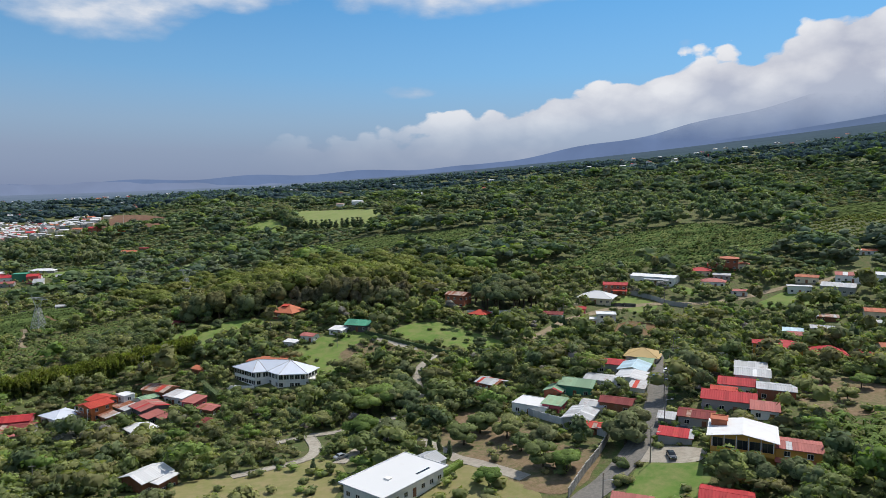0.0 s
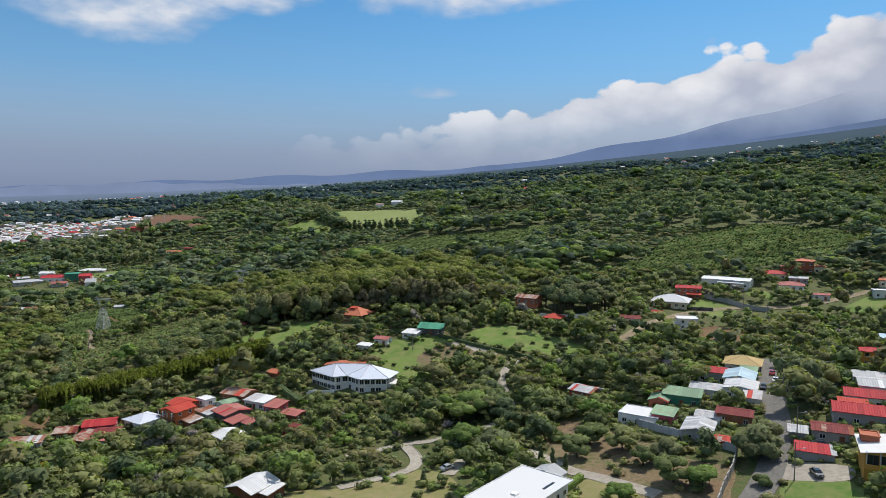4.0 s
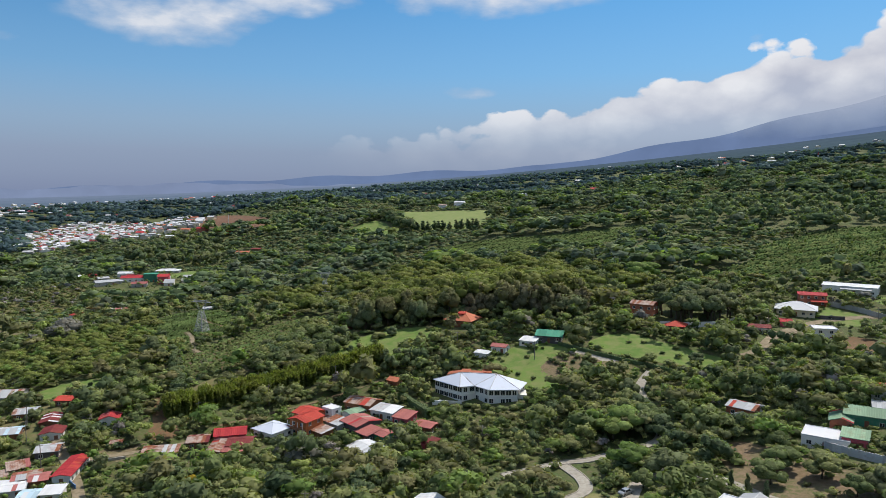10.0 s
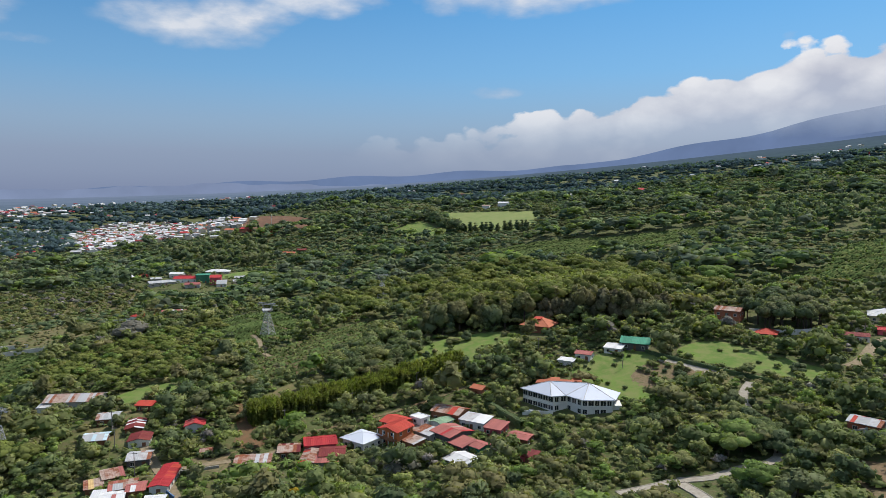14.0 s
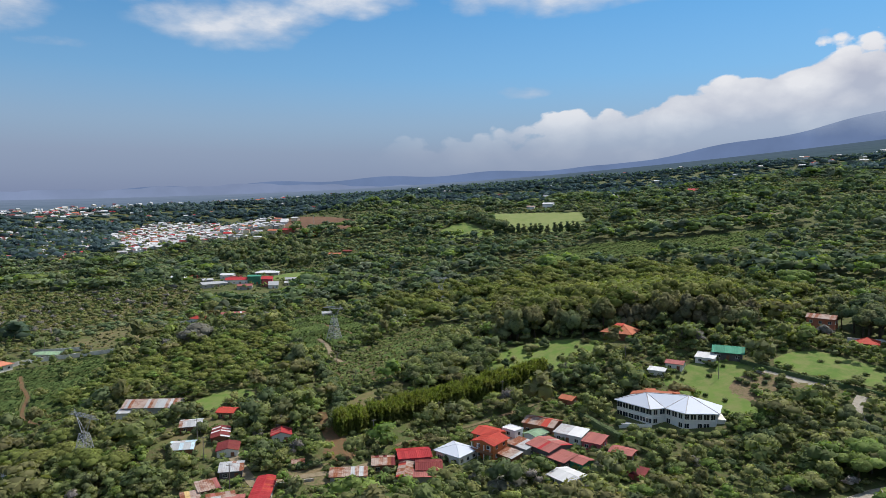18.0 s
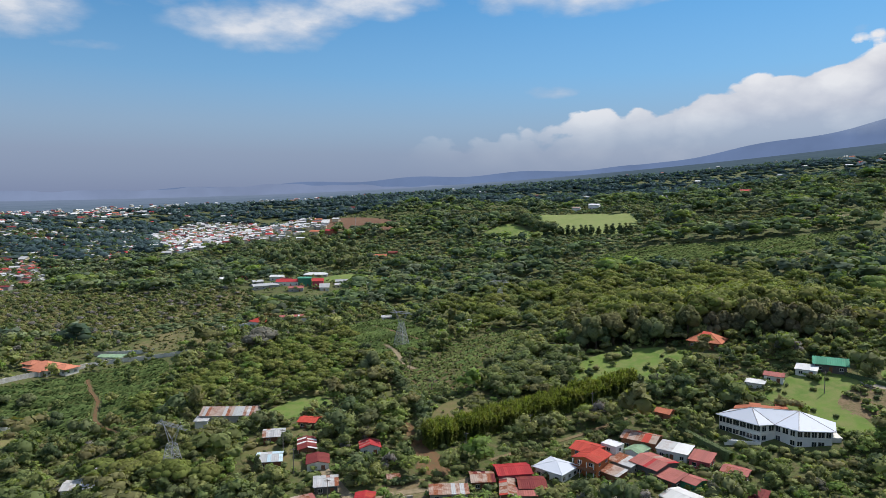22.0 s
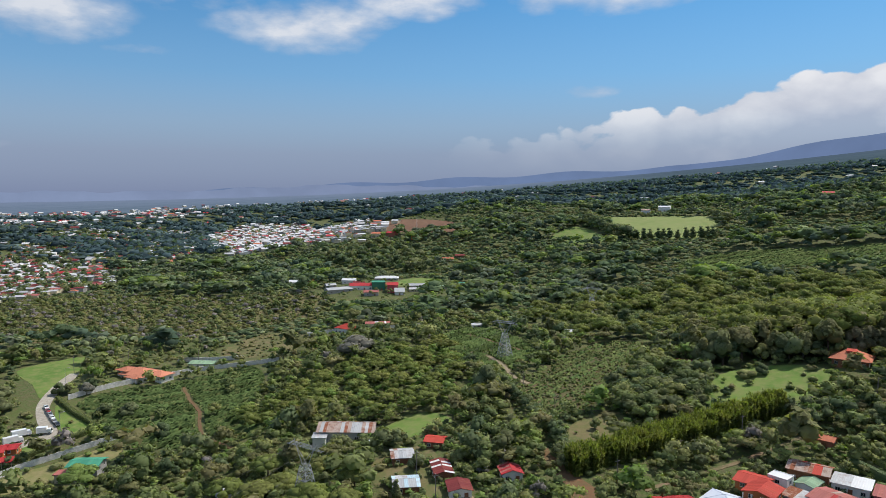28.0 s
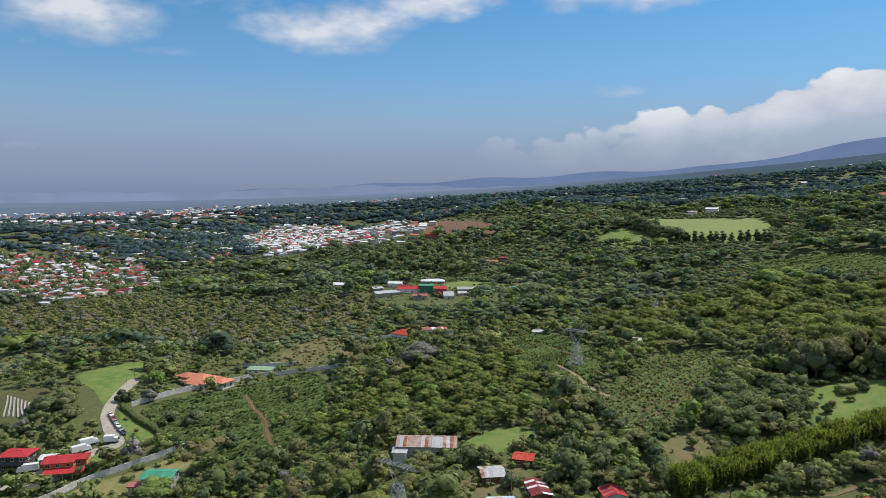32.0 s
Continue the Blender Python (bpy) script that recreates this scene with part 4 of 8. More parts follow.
# street of the village (right of the hill)
e = house(70, 155, 13.5, 11, -24, 6.4, "gable", "r_white", "ochre", "two-storey ochre house with a white gable roof", 2, pitch=0.16, over=0.9, along="y", every=2.6, sheets=False, wins=False)
posts(e, -6.4, 6.4, -5.75, 2.9, 6.6, 6)
part("roof_terrace", Shape().box(-6.9, 0.5, 6.6, -3.4, 4.2, 8.0).box(-7.1, 0.3, 8.0, -3.2, 0.6, 8.2).box(-7.1, 4.1, 8.0, -3.2, 4.4, 8.2).box(-7.1, 0.6, 8.0, -6.8, 4.1, 8.2).box(-3.5, 0.6, 8.0, -3.2, 4.1, 8.2).mesh("roof_terrace", M["r_tile"]), e, label="tiled terrace box on the roof")
part("balcony", Shape().box(-6.7, -6.6, 2.9, 6.7, -5.5, 3.1).box(-6.7, -6.65, 3.1, 6.7, -6.55, 4.0).mesh("balcony", M["ochre"]), e)
for k in range(5):
    window_part(e, -5.2 + 2.6 * k, -5.52, 4.7, 0, 2.2, 2.2, "dark_wall")
block(e, 11.4, -1.5, 9.2, 7.5, 5.2, "ochre", "gable", ("r_pink", "r_silver"), pitch=0.12, storeys=2, every=4.0, door=False)
part("canopy", Shape().slab([(6.6, -7.3, 2.6), (16.2, -7.3, 2.6), (16.2, -5.2, 3.0), (6.6, -5.2, 3.0)], 0.12).mesh("canopy", M["r_pink"]), e)
house(56, 130, 9.5, 8, -24, 4.2, "gable", "r_red", "cream", "house with a worn red ribbed roof", pitch=0.2)
house(39, 136, 8, 4, -20, 3, "shed", "r_pink", "white", "low house with a faded pink roof", pitch=0.1)
house(58.5, 167, 8, 4.4, -24, 2.6, "shed", ("r_red", "r_silver", "r_silver", "r_white"), "grey_wall", "open carport with striped sheet roof", name="carport", pitch=0.06, wins=False)
house(67, 176, 8.5, 6, -24, 3.0, "gable", ("r_dark", "r_dark", "r_rust"), "grey_wall", "shack with a dark rusty roof", pitch=0.15)
house(60, 178.5, 4, 3.4, -24, 2.7, "shed", "r_silver", "grey_wall", "small lean-to with galvanised roof", pitch=0.1, wins=False)
house(78.5, 183, 13.5, 8.0, -24, 3.7, "gable", "r_red", "grey_wall", "long house with a deep red roof", pitch=0.22)
house(84, 173.5, 6.5, 5, -24, 3.0, "shed", "r_pink", "white", "house with a pale pink porch roof", pitch=0.08)
house(80, 190, 6.6, 3.6, -24, 3.0, "shed", "r_orange", "cream", "small house with an orange roof", pitch=0.12)
house(86, 195.5, 9.5, 7, -24, 3.4, "gable", "r_red", "white", "house with a bright red roof", pitch=0.22)
house(93, 186, 9.5, 6, -24, 3.6, "gable", "r_silver", "brick", "brick-red house with a galvanised roof", pitch=0.12)
house(94, 203, 9.5, 9, -24, 3.6, "gable", ("r_silver", "r_white"), "white", "white house with a pale sheet roof", pitch=0.12)
house(98, 213, 9, 5, -24, 3.2, "shed", "r_silver", "grey_wall", "grey shed with a galvanised roof", pitch=0.08)
e = house(120, 236, 11.5, 9, -24, 6.0, "hip", "r_red", "ochre", "two-storey ochre house with a red hip roof and balcony", 2, pitch=0.32, over=0.8)
posts(e, -5.5, 3.5, -5.6, 0, 6.0, 5, "cream")
part("balcony", Shape().box(-5.8, -5.8, 2.8, 3.8, -4.5, 3.0).box(-5.8, -5.85, 3.0, 3.8, -5.75, 3.9).mesh("balcony", M["wood"]), e)
house(118, 247, 7, 6, -24, 5.6, "hip", "r_red", "ochre", "rear wing house with a red hip roof", 2, pitch=0.3)
house(134, 232, 10.5, 9, -18, 3.4, "hip", "r_red", "brick", "low house with a red hip roof", pitch=0.32)
house(146, 224, 8, 8, -18, 3.2, "hip", "r_red", "grey_wall", "low grey house with a red roof", pitch=0.3)
house(160, 236, 10, 8, -18, 3.2, "gable", "r_tile", "cream", "house with an orange tile roof", pitch=0.25)
house(106, 248, 8, 4.5, -10, 3.0, "gable", ("r_silver", "r_white"), "white", "low house with a pale metal roof", pitch=0.15)
house(151, 290, 7.5, 7, -25, 3.2, "gable", ("r_blue", "r_white"), "white", "white house with a pale blue roof", pitch=0.18)
house(163, 288, 9.5, 7, -25, 3.6, "gable", "r_silver", "grey_wall", "grey house with a galvanised roof", pitch=0.12)
house(151, 281, 12, 6, -25, 3.0, "gable", "r_pink", "white", "white house with a faded red roof", pitch=0.18)
house(176, 308, 8.5, 6, -25, 2.8, "gable", ("r_rust", "r_silver"), "wood", "shack with a rusty patched roof", pitch=0.15)
house(184, 290, 11, 6, -25, 3.2, "gable", "r_silver", "white", "house with a bright metal roof", pitch=0.12)
house(196, 298, 16, 7, -25, 3.8, "gable", "r_tile", "cream", "long house with an orange roof", pitch=0.2)
# left side of the street
house(74, 248, 11, 9, -26, 3.6, "hip", "r_tan", "white", "white house with a tan hip roof", pitch=0.3, over=0.9)
house(60, 238, 9, 6.5, -26, 4.0, "gable", "r_red", "grey_wall", "grey house with a red sheet roof", pitch=0.15)
house(65, 228, 9, 9.5, -26, 3.6, "gable", "r_blue", "cream", "house with a pale blue gable roof", pitch=0.22, along="y")
house(61, 217, 9, 9, -26, 3.6, "gable", ("r_white", "r_white", "r_silver"), "white", "house with a white sheet roof", pitch=0.15, along="y")
house(60.5, 207.5, 4.5, 6, -26, 3.0, "shed", ("r_silver", "r_orange", "r_white"), "white", "lean-to with patched sheets by the street", pitch=0.06, wins=False)
house(72, 238, 5, 6, -26, 3.0, "gable", "r_sage", "cream", "small house with a sage green roof", pitch=0.18)
house(44, 219, 11, 7.5, -26, 3.6, "gable", "r_sage", "green_wall", "green house with a sage gable roof", pitch=0.26)
house(36.5, 218, 5.5, 7, -26, 3.5, "gable", ("r_sage", "r_red"), "brick", "dark red house with a steep roof", pitch=0.3, along="y")
house(52, 221, 9.5, 6.5, -26, 3.6, "gable", "r_silver", "white", "white house with a grey sheet roof", pitch=0.1)
house(28, 208, 11.5, 7.5, -30, 3.2, "flat", "r_white", "white", "low white house with a flat roof", over=0.1)
house(34, 205, 6, 5, -30, 3.2, "shed", "r_sage", "pink_wall", "salmon house with a faded green roof", pitch=0.1)
house(39, 190, 7.5, 9.5, -26, 3.2, "gable", ("r_silver", "r_white", "r_silver"), "grey_wall", "grey shack with a galvanised roof", pitch=0.2, along="y")
house(51, 196, 9, 5.5, -26, 3.2, "gable", "r_dark", "wood", "house with a dark red sheet roof", pitch=0.18)
house(44.5, 198, 6.5, 5, -26, 3.0, "gable", "r_silver", "white", "small house with a pale metal roof", pitch=0.15)
house(41, 181.5, 6, 4, -26, 2.7, "gable", ("r_orange", "r_rust"), "brick", "small shed with a rusty orange roof", pitch=0.2)
house(16.5, 239, 8.5, 6.5, -40, 3.2, "gable", ("r_silver", "r_rust", "r_orange"), "brick", "red cabin with a patched metal roof", pitch=0.2)
# hamlet along the upper lane
house(201, 343, 15, 12, -35, 4.2, "gable", "r_silver", "grey_wall", "grey metal shed with a galvanised roof", pitch=0.15)
house(186, 352, 11, 4, -20, 4.0, "flat", "r_white", "white", "white row of flat-roofed garages", name="garage")
house(216, 356, 16, 9, -30, 4.0, "gable", ("r_pink", "r_white"), "white", "white house with red and white roof", pitch=0.18)
house(228, 348, 12, 9, -30, 4.0, "gable", "r_white", "white", "white house with a pale roof", pitch=0.15)
house(197, 366, 11, 6, -30, 3.6, "gable", "r_tile", "cream", "house with an orange tile roof", pitch=0.2)
house(250, 404, 15, 6, -20, 3.0, "gable", ("r_tile", "r_silver"), "white", "long low house on the slope", pitch=0.18)
e = house(171, 406, 11, 9, -25, 7.0, "hip", "r_tile", "brick", "three-part brick villa with clay tile roofs", 2, pitch=0.2, over=0.7)
block(e, -8.5, -1, 6, 6, 3.4, "brick", "hip", ("r_pink",), pitch=0.3)
block(e, 8.5, -1, 6, 6, 4.0, "cream", "hip", ("r_tile",), pitch=0.3)
house(152, 399, 11.5, 7, -20, 3.2, "hip", "r_red", "cream", "house with a red hip roof", pitch=0.3)
house(160, 388, 9, 6, -25, 3.0, "gable", "r_silver", "grey_wall", "grey house with a galvanised roof", pitch=0.15)
house(151, 378, 13, 8, -25, 3.2, "hip", "r_pink", "white", "house with a weathered red hip roof", pitch=0.25)
house(158, 360, 8, 5, -20, 3.0, "gable", "r_pink", "white", "white house with a pink roof", pitch=0.15)
e = house(122, 391, 25, 10, -33, 4.4, "gable", "r_white", "white", "long white barn with a white metal roof", pitch=0.13, sheets=False, every=4.0)
part("awning", Shape().slab([(-4, -8.5, 3.0), (10, -8.5, 3.0), (10, -5.2, 4.0), (-4, -5.2, 4.0)], 0.1).mesh("awning", M["r_silver"]), e)
e = house(96, 376, 12.5, 8.5, -18, 5.6, "gable", "r_red", "brick", "two-storey brick house with a red roof", 2, pitch=0.22)
part("porch_roof", Shape().slab([(-1, -7.5, 2.7), (6.5, -7.5, 2.7), (6.5, -4.3, 3.3), (-1, -4.3, 3.3)], 0.12).mesh("porch_roof", M["r_orange"]), e)
house(82, 360, 16.5, 11, -24, 3.8, "hip", "r_white", "cream", "house under a wide white hip roof", pitch=0.32, over=1.2)
e = house(78, 322, 8.5, 7.5, -10, 5.2, "flat", "r_white", "white", "small white two-storey modern house", 2)
block(e, -5.5, -1.5, 4, 5, 2.8, "white", "flat", ("r_white",))
house(69.5, 340, 4.8, 4, -15, 2.9, "shed", "r_red", "pink_wall", "red kiosk with a sheet roof", name="kiosk", pitch=0.1)
house(54, 330, 9, 6, -15, 3.0, "gable", "r_dark", "white", "low house with a brownish roof", pitch=0.2)
e = house(8, 352, 11, 8, -30, 6.8, "gable", "r_rust", "brick", "tall brick house among the trees", 2, pitch=0.3)
e = house(17.5, 330.5, 8.5, 6.5, -25, 2.8, "hip", "r_orange", "wood", "open garden pavilion with an orange roof", name="pavilion", pitch=0.35, wins=False)
house(-39.5, 316, 10.5, 7.5, -15, 3.4, "gable", "r_green", "dark_wall", "house with a green metal roof", pitch=0.28, over=0.9)
e = house(-80, 342, 12.5, 9.5, -22, 3.8, "hip", "r_tile", "wood", "brown bungalow with an orange hip roof", pitch=0.42, over=1.1)
part("dormer", Shape().box(-1.4, -2.6, 4.8, 1.4, 0, 6.1).slab([(-1.8, -3.0, 6.1), (1.8, -3.0, 6.1), (1.8, 0.2, 6.7), (-1.8, 0.2, 6.7)], 0.12).mesh("dormer", M["r_orange"]), e)
house(-61.5, 307, 6.5, 4.5, -22, 3.0, "gable", "r_pink", "white", "small white house with a pink roof", pitch=0.25)
house(-49, 312, 7, 5, -22, 2.8, "shed", "r_white", "white", "small white garden shed on the lawn", name="shed", pitch=0.1)
house(-69, 303, 6, 3, -22, 2.4, "shed", "r_white", "white", "low white garden shelter by trees", name="shed", pitch=0.1, wins=False)

# the white mansion: an angled plan under two joined hip roofs
e = thing("mansion", pose(-70.7, 272.5, gz(-71, 268) - 0.2), "large white two-storey mansion with pale metal hip roofs", "house")
HOUSES.append((-70, 270.5, -18, 19, 10))
EAVES = [(-16.5, 4.0), (-5.3, -5.8), (0.0, -3.7), (5.8, -8.9), (17.0, -7.5), (20.0, 2.5), (9.0, 9.5), (-10.0, 11.0)]
PEAK_L, PEAK_R, EAVE = (-5.5, 3.0, 9.0), (8.5, 1.0, 9.2), 5.7
walls_in = []
for (x, y) in EAVES:
    d = math.hypot(x - 1.5, y - 1.0)
    walls_in.append((x - (x - 1.5) / d * 1.1, y - (y - 1.0) / d * 1.1))
s = Shape()
n = len(EAVES)
s.poly([(x, y, -2.5) for x, y in walls_in] + [(x, y, EAVE - 0.05) for x, y in walls_in], [(i, (i + 1) % n, n + (i + 1) % n, n + i) for i in range(n)] + [tuple(range(n, 2 * n))])
part("wall", s.mesh("wall", M["white"]), e)
up = lambda k: (*EAVES[k], EAVE)
roof_l, roof_r = Shape(), Shape()
for ring in ((up(0), up(1), PEAK_L), (up(1), up(2), PEAK_L), (up(7), up(0), PEAK_L)):
    roof_l.slab(ring, 0.14)
for ring in ((up(2), PEAK_R, PEAK_L), (up(2), up(3), PEAK_R), (up(3), up(4), PEAK_R), (up(4), up(5), PEAK_R)):
    roof_r.slab(ring, 0.14)
part("roof", roof_l.mesh("roof", M["r_pale"]), e)
part("roof", roof_r.mesh("roof", M["r_pale"]), e)
back = Shape()
for ring in ((up(5), up(6), PEAK_R), (up(6), PEAK_L, PEAK_R), (up(6), up(7), PEAK_L)):
    back.slab(ring, 0.14)
part("roof", back.mesh("roof", M["r_tile"]), e, label="orange tiled rear roof slope")
s = Shape()
for a, b in ((up(0), PEAK_L), (up(1), PEAK_L), (up(2), PEAK_L), (up(3), PEAK_R), (up(4), PEAK_R), (PEAK_L, PEAK_R), (up(2), PEAK_R)):
    s.rod(a, b, 0.14, n=5)
part("ridge_caps", s.mesh("ridge_caps", M["r_silver"]), e)
for px, py in ((-3.5, 6.5), (4.5, 6.5)):
    part("lantern", Shape().box(px - 1.3, py - 1.1, 6.6, px + 1.3, py + 1.1, 8.6).slab([(px - 1.8, py - 1.6, 8.6), (px + 1.8, py - 1.6, 8.6), (px + 1.8, py + 1.6, 9.1), (px - 1.8, py + 1.6, 9.1)], 0.2).mesh("lantern", M["r_tile"]), e, label="small tiled roof lantern")
# the tiled rear range stands a little higher than the metal roofs
part("rear_roof", Shape().slab([(-11.0, 4.6, 7.7), (-5.3, 3.2, 9.02), (-4.9, 5.0, 9.5), (-10.0, 6.4, 8.4)], 0.2).slab([(-5.3, 3.2, 9.02), (3.0, 1.9, 9.12), (3.4, 3.4, 9.55), (-4.9, 5.0, 9.5)], 0.2).mesh("rear_roof", M["r_tile"]), e, label="orange tiled rear roof")
part("annex", Shape().box(16.0, -5.4, -2.5, 19.3, 1.0, 3.0).box(15.8, -5.6, 3.0, 19.5, 1.2, 3.22).mesh("annex", M["white"]), e, label="low white flat-roofed annex")
part("terrace", Shape().box(-15.5, -6.4, -2.5, -4.6, 1.0, -0.35).box(-15.6, -6.6, -0.35, -4.6, -6.3, 0.55).mesh("terrace", M["white"]), e, label="white garden terrace with a parapet")
for i in range(5):
    (ax, ay), (bx, by) = walls_in[i], walls_in[(i + 1) % n]
    L = math.hypot(bx - ax, by - ay)
    turn_ = math.degrees(math.atan2(by - ay, bx - ax)) / 90
    for k in range(max(1, int(L / 2.1))):
        t = (k + 0.5) / max(1, int(L / 2.1))
        for zc in (1.25, 4.3):
            if zc > 3 or k % 3 != 1 or i == 0:
                window_part(e, ax + (bx - ax) * t, ay + (by - ay) * t, zc, turn_, 2.15 if i == 0 else 1.6 + 0.4 * (k % 2), 1.7 if zc < 3 else 1.9)
    s = Shape()
    nx, ny = (by - ay) / L * 0.06, -(bx - ax) / L * 0.06
    s.slab([(ax, ay, 2.9), (ax + nx, ay + ny, 2.9), (bx + nx, by + ny, 2.9), (bx, by, 2.9)], 0.3)
    part("string_course", s.mesh("string_course", M["white"]), e)

# flat white villa and the brown shed below the drive
e = thing("villa", pose(-11, 160, gz(-11, 160) + 1.0, 0, 0, 52), "modern single-storey villa with a white flat roof", "house")
HOUSES.append((-11, 160, 52, 14, 8.5))
block(e, -1, 0, 22, 12.5, 3.7, "white", "flat", ("r_white",), over=0.9, every=2.8, sides=(0, 1, 2, 3))
part("roof_hatch", Shape().box(-5, -1.5, 3.9, -3.5, 0, 4.25).mesh("roof_hatch", M["white"]), e)
part("roof_slot", Shape().box(2, -4.6, 3.89, 7, -3.9, 3.93).mesh("roof_slot", M["glass"]), e)
block(e, 13.5, 1, 5, 7, 3.0, "white", "gable", ("r_silver",), pitch=0.35, over=0.2, wins=False)
HOUSES.append((-77, 168, -28, 6, 7))
e = house(-79.5, 174, 8, 7.5, -28, 4.2, "gable", "r_white", "wood", "brown timber house with a white roof", pitch=0.25, along="y", over=0.7)
block(e, 5.2, 0.8, 4, 6, 3.6, "wood", "shed", ("r_white",), pitch=0.08, door=False)

# red-roofed row below the bamboo
house(-140, 240.5, 9.5, 7.5, -30, 3.6, "hip", "r_pale", "white", "white house with a pale metal hip roof", pitch=0.25, over=0.7)
e = house(-128.5, 246, 7.5, 8.5, -28, 5.6, "gable", "r_orange", "orange_wall", "two-storey orange house with a bright red roof and balcony", 2, pitch=0.25, along="y", over=0.7)
posts(e, -3.5, 3.5, -5.6, -1.5, 5.4, 4, "white")
part("balcony", Shape().box(-3.8, -5.8, 2.6, 3.8, -4.2, 2.8).box(-3.8, -5.85, 2.8, 3.8, -5.77, 3.7).mesh("balcony", M["wood"]), e)
block(e, -4.5, 6.5, 8, 8, 5.2, "orange_wall", "gable", ("r_orange",), pitch=0.25, over=0.7, storeys=2)
house(-151.5, 235, 10, 6.5, 20, 3.5, "gable", "r_red", "pink_wall", "house with a red ribbed roof", pitch=0.18)
house(-145.5, 228, 7.5, 6.5, 12, 3.3, "gable", "r_dark", "grey_wall", "shack with a dark maroon roof", pitch=0.16)
house(-146, 223, 7, 3, 12, 2.7, "shed", "r_pink", "grey_wall", "lean-to with a faded red roof", pitch=0.1, wins=False)
house(-152, 224, 4, 9, 8, 2.9, "gable", ("r_rust", "r_dark", "r_orange"), "wood", "low rusty tin shack among huts", pitch=0.15, along="y")
house(-160, 229, 6.5, 6, 15, 2.9, "gable", ("r_rust", "r_rust", "r_dark"), "wood", "shack with rusty patched sheets", pitch=0.18)
house(-120, 249, 10, 4.5, -38, 3.2, "shed", ("r_silver", "r_rust", "r_rust"), "grey_wall", "shack with grey and rusty sheets", pitch=0.1)
house(-123, 242, 6.5, 4, -38, 2.8, "shed", ("r_rust", "r_silver", "r_dark"), "wood", "patchwork tin lean-to against a shack", pitch=0.1, wins=False)
house(-122, 256, 5.5, 4.5, -35, 5.0, "flat", "r_white", "white", "white cube-shaped house with flat roof", 2, over=0.1)
house(-115, 256, 5, 5.5, -35, 3.6, "gable", "r_sage", "white", "small house with a yellowish green roof", pitch=0.2, along="y")
house(-111, 247.5, 9.5, 8.5, -42, 3.8, "gable", ("r_pink", "r_rust", "r_tan", "r_red"), "dark_wall", "shack with red and yellow patched roof", pitch=0.16)
house(-106.5, 240.5, 6.5, 5, -40, 3.0, "shed", "r_pink", "dark_wall", "lean-to with a red sheet roof", pitch=0.12)
house(-100.5, 239, 5, 4.5, -40, 3.0, "gable", "r_pink", "green_wall", "little house with a pink roof", pitch=0.18)
house(-105, 228, 8.5, 7, -42, 2.8, "gable", ("r_white", "r_silver"), "grey_wall", "hut with a bright metal roof among trees", pitch=0.15)
house(-112.8, 263.5, 11, 7, -22, 3.8, "gable", ("r_rust", "r_orange", "r_rust"), "wood", "house with a rusty orange roof", pitch=0.22)
house(-103, 258, 9.5, 5.5, -24, 3.2, "shed", ("r_white", "r_silver"), "white", "house with a bright white sheet roof", pitch=0.08)
house(-95.5, 253, 6, 5.5, -24, 3.0, "shed", "r_pink", "pink_wall", "red-walled house with a pink roof", pitch=0.1)
house(-103.5, 283, 5, 4, -30, 2.9, "gable", "r_tile", "brick", "small brick outbuilding with a tile roof", pitch=0.3)
house(-87, 246, 7, 5, -25, 2.8, "gable", ("r_pink", "r_rust"), "wood", "shack with a faded pink roof", pitch=0.15)
house(-84, 232, 4.5, 3.5, -25, 2.6, "shed", "r_dark", "pink_wall", "red shack under the trees", pitch=0.12)

# huts at the foot of the pylon
e = house(-264.5, 271, 20.5, 9, 14, 3.8, "gable", ("r_rust", "r_rust", "r_silver"), "grey_wall", "long barn with a rust-streaked metal roof", pitch=0.26, every=3.5)
block(e, -9, -6.6, 4.5, 4, 2.7, "white", "shed", ("r_silver",), pitch=0.08, wins=False)
house(-236, 250, 7, 6.5, 24, 2.9, "gable", ("r_silver", "r_silver", "r_rust"), "wood", "hut with a grey sheet roof", pitch=0.18)
house(-228.5, 231, 7.5, 6.5, 22, 2.9, "gable", ("r_silver", "r_blue"), "wood", "hut with a bluish metal roof", pitch=0.16)
house(-220, 241, 5.5, 8.5, 24, 2.9, "gable", ("r_dark", "r_white", "r_dark"), "wood", "hut with a striped maroon roof", pitch=0.2, along="y")
house(-212, 230.5, 6.5, 6, 22, 2.9, "gable", "r_dark", "white", "hut with a maroon roof", pitch=0.18, along="y")
house(-199, 243, 6.2, 5, 22, 3.0, "gable", ("r_red", "r_pink"), "white", "small hut with a red striped roof", pitch=0.28, along="y")
house(-204, 217, 6.5, 6, 22, 2.9, "gable", ("r_silver", "r_rust"), "dark_wall", "dark hut with a rusty silver roof", pitch=0.18)
house(-188.5, 204, 5, 13, 14, 3.0, "gable", ("r_red", "r_orange"), "white", "narrow house with a scarlet roof", pitch=0.15, along="y")
house(-198, 199, 7, 5, 30, 2.8, "gable", ("r_rust", "r_silver", "r_pink"), "wood", "low rusty tin shack among huts", pitch=0.12)
house(-205, 205, 5.5, 4.5, 40, 2.8, "shed", ("r_rust", "r_pink"), "wood", "low patched tin shack among huts", pitch=0.1, wins=False)
house(-197, 192, 6, 5, 25, 2.8, "gable", ("r_white", "r_pink"), "white", "shack with pale pink sheets", pitch=0.14)
house(-200.5, 192.5, 5, 4, 20, 2.6, "shed", ("r_white", "r_tan"), "white", "pale lean-to at the end of the huddle", pitch=0.1, wins=False)
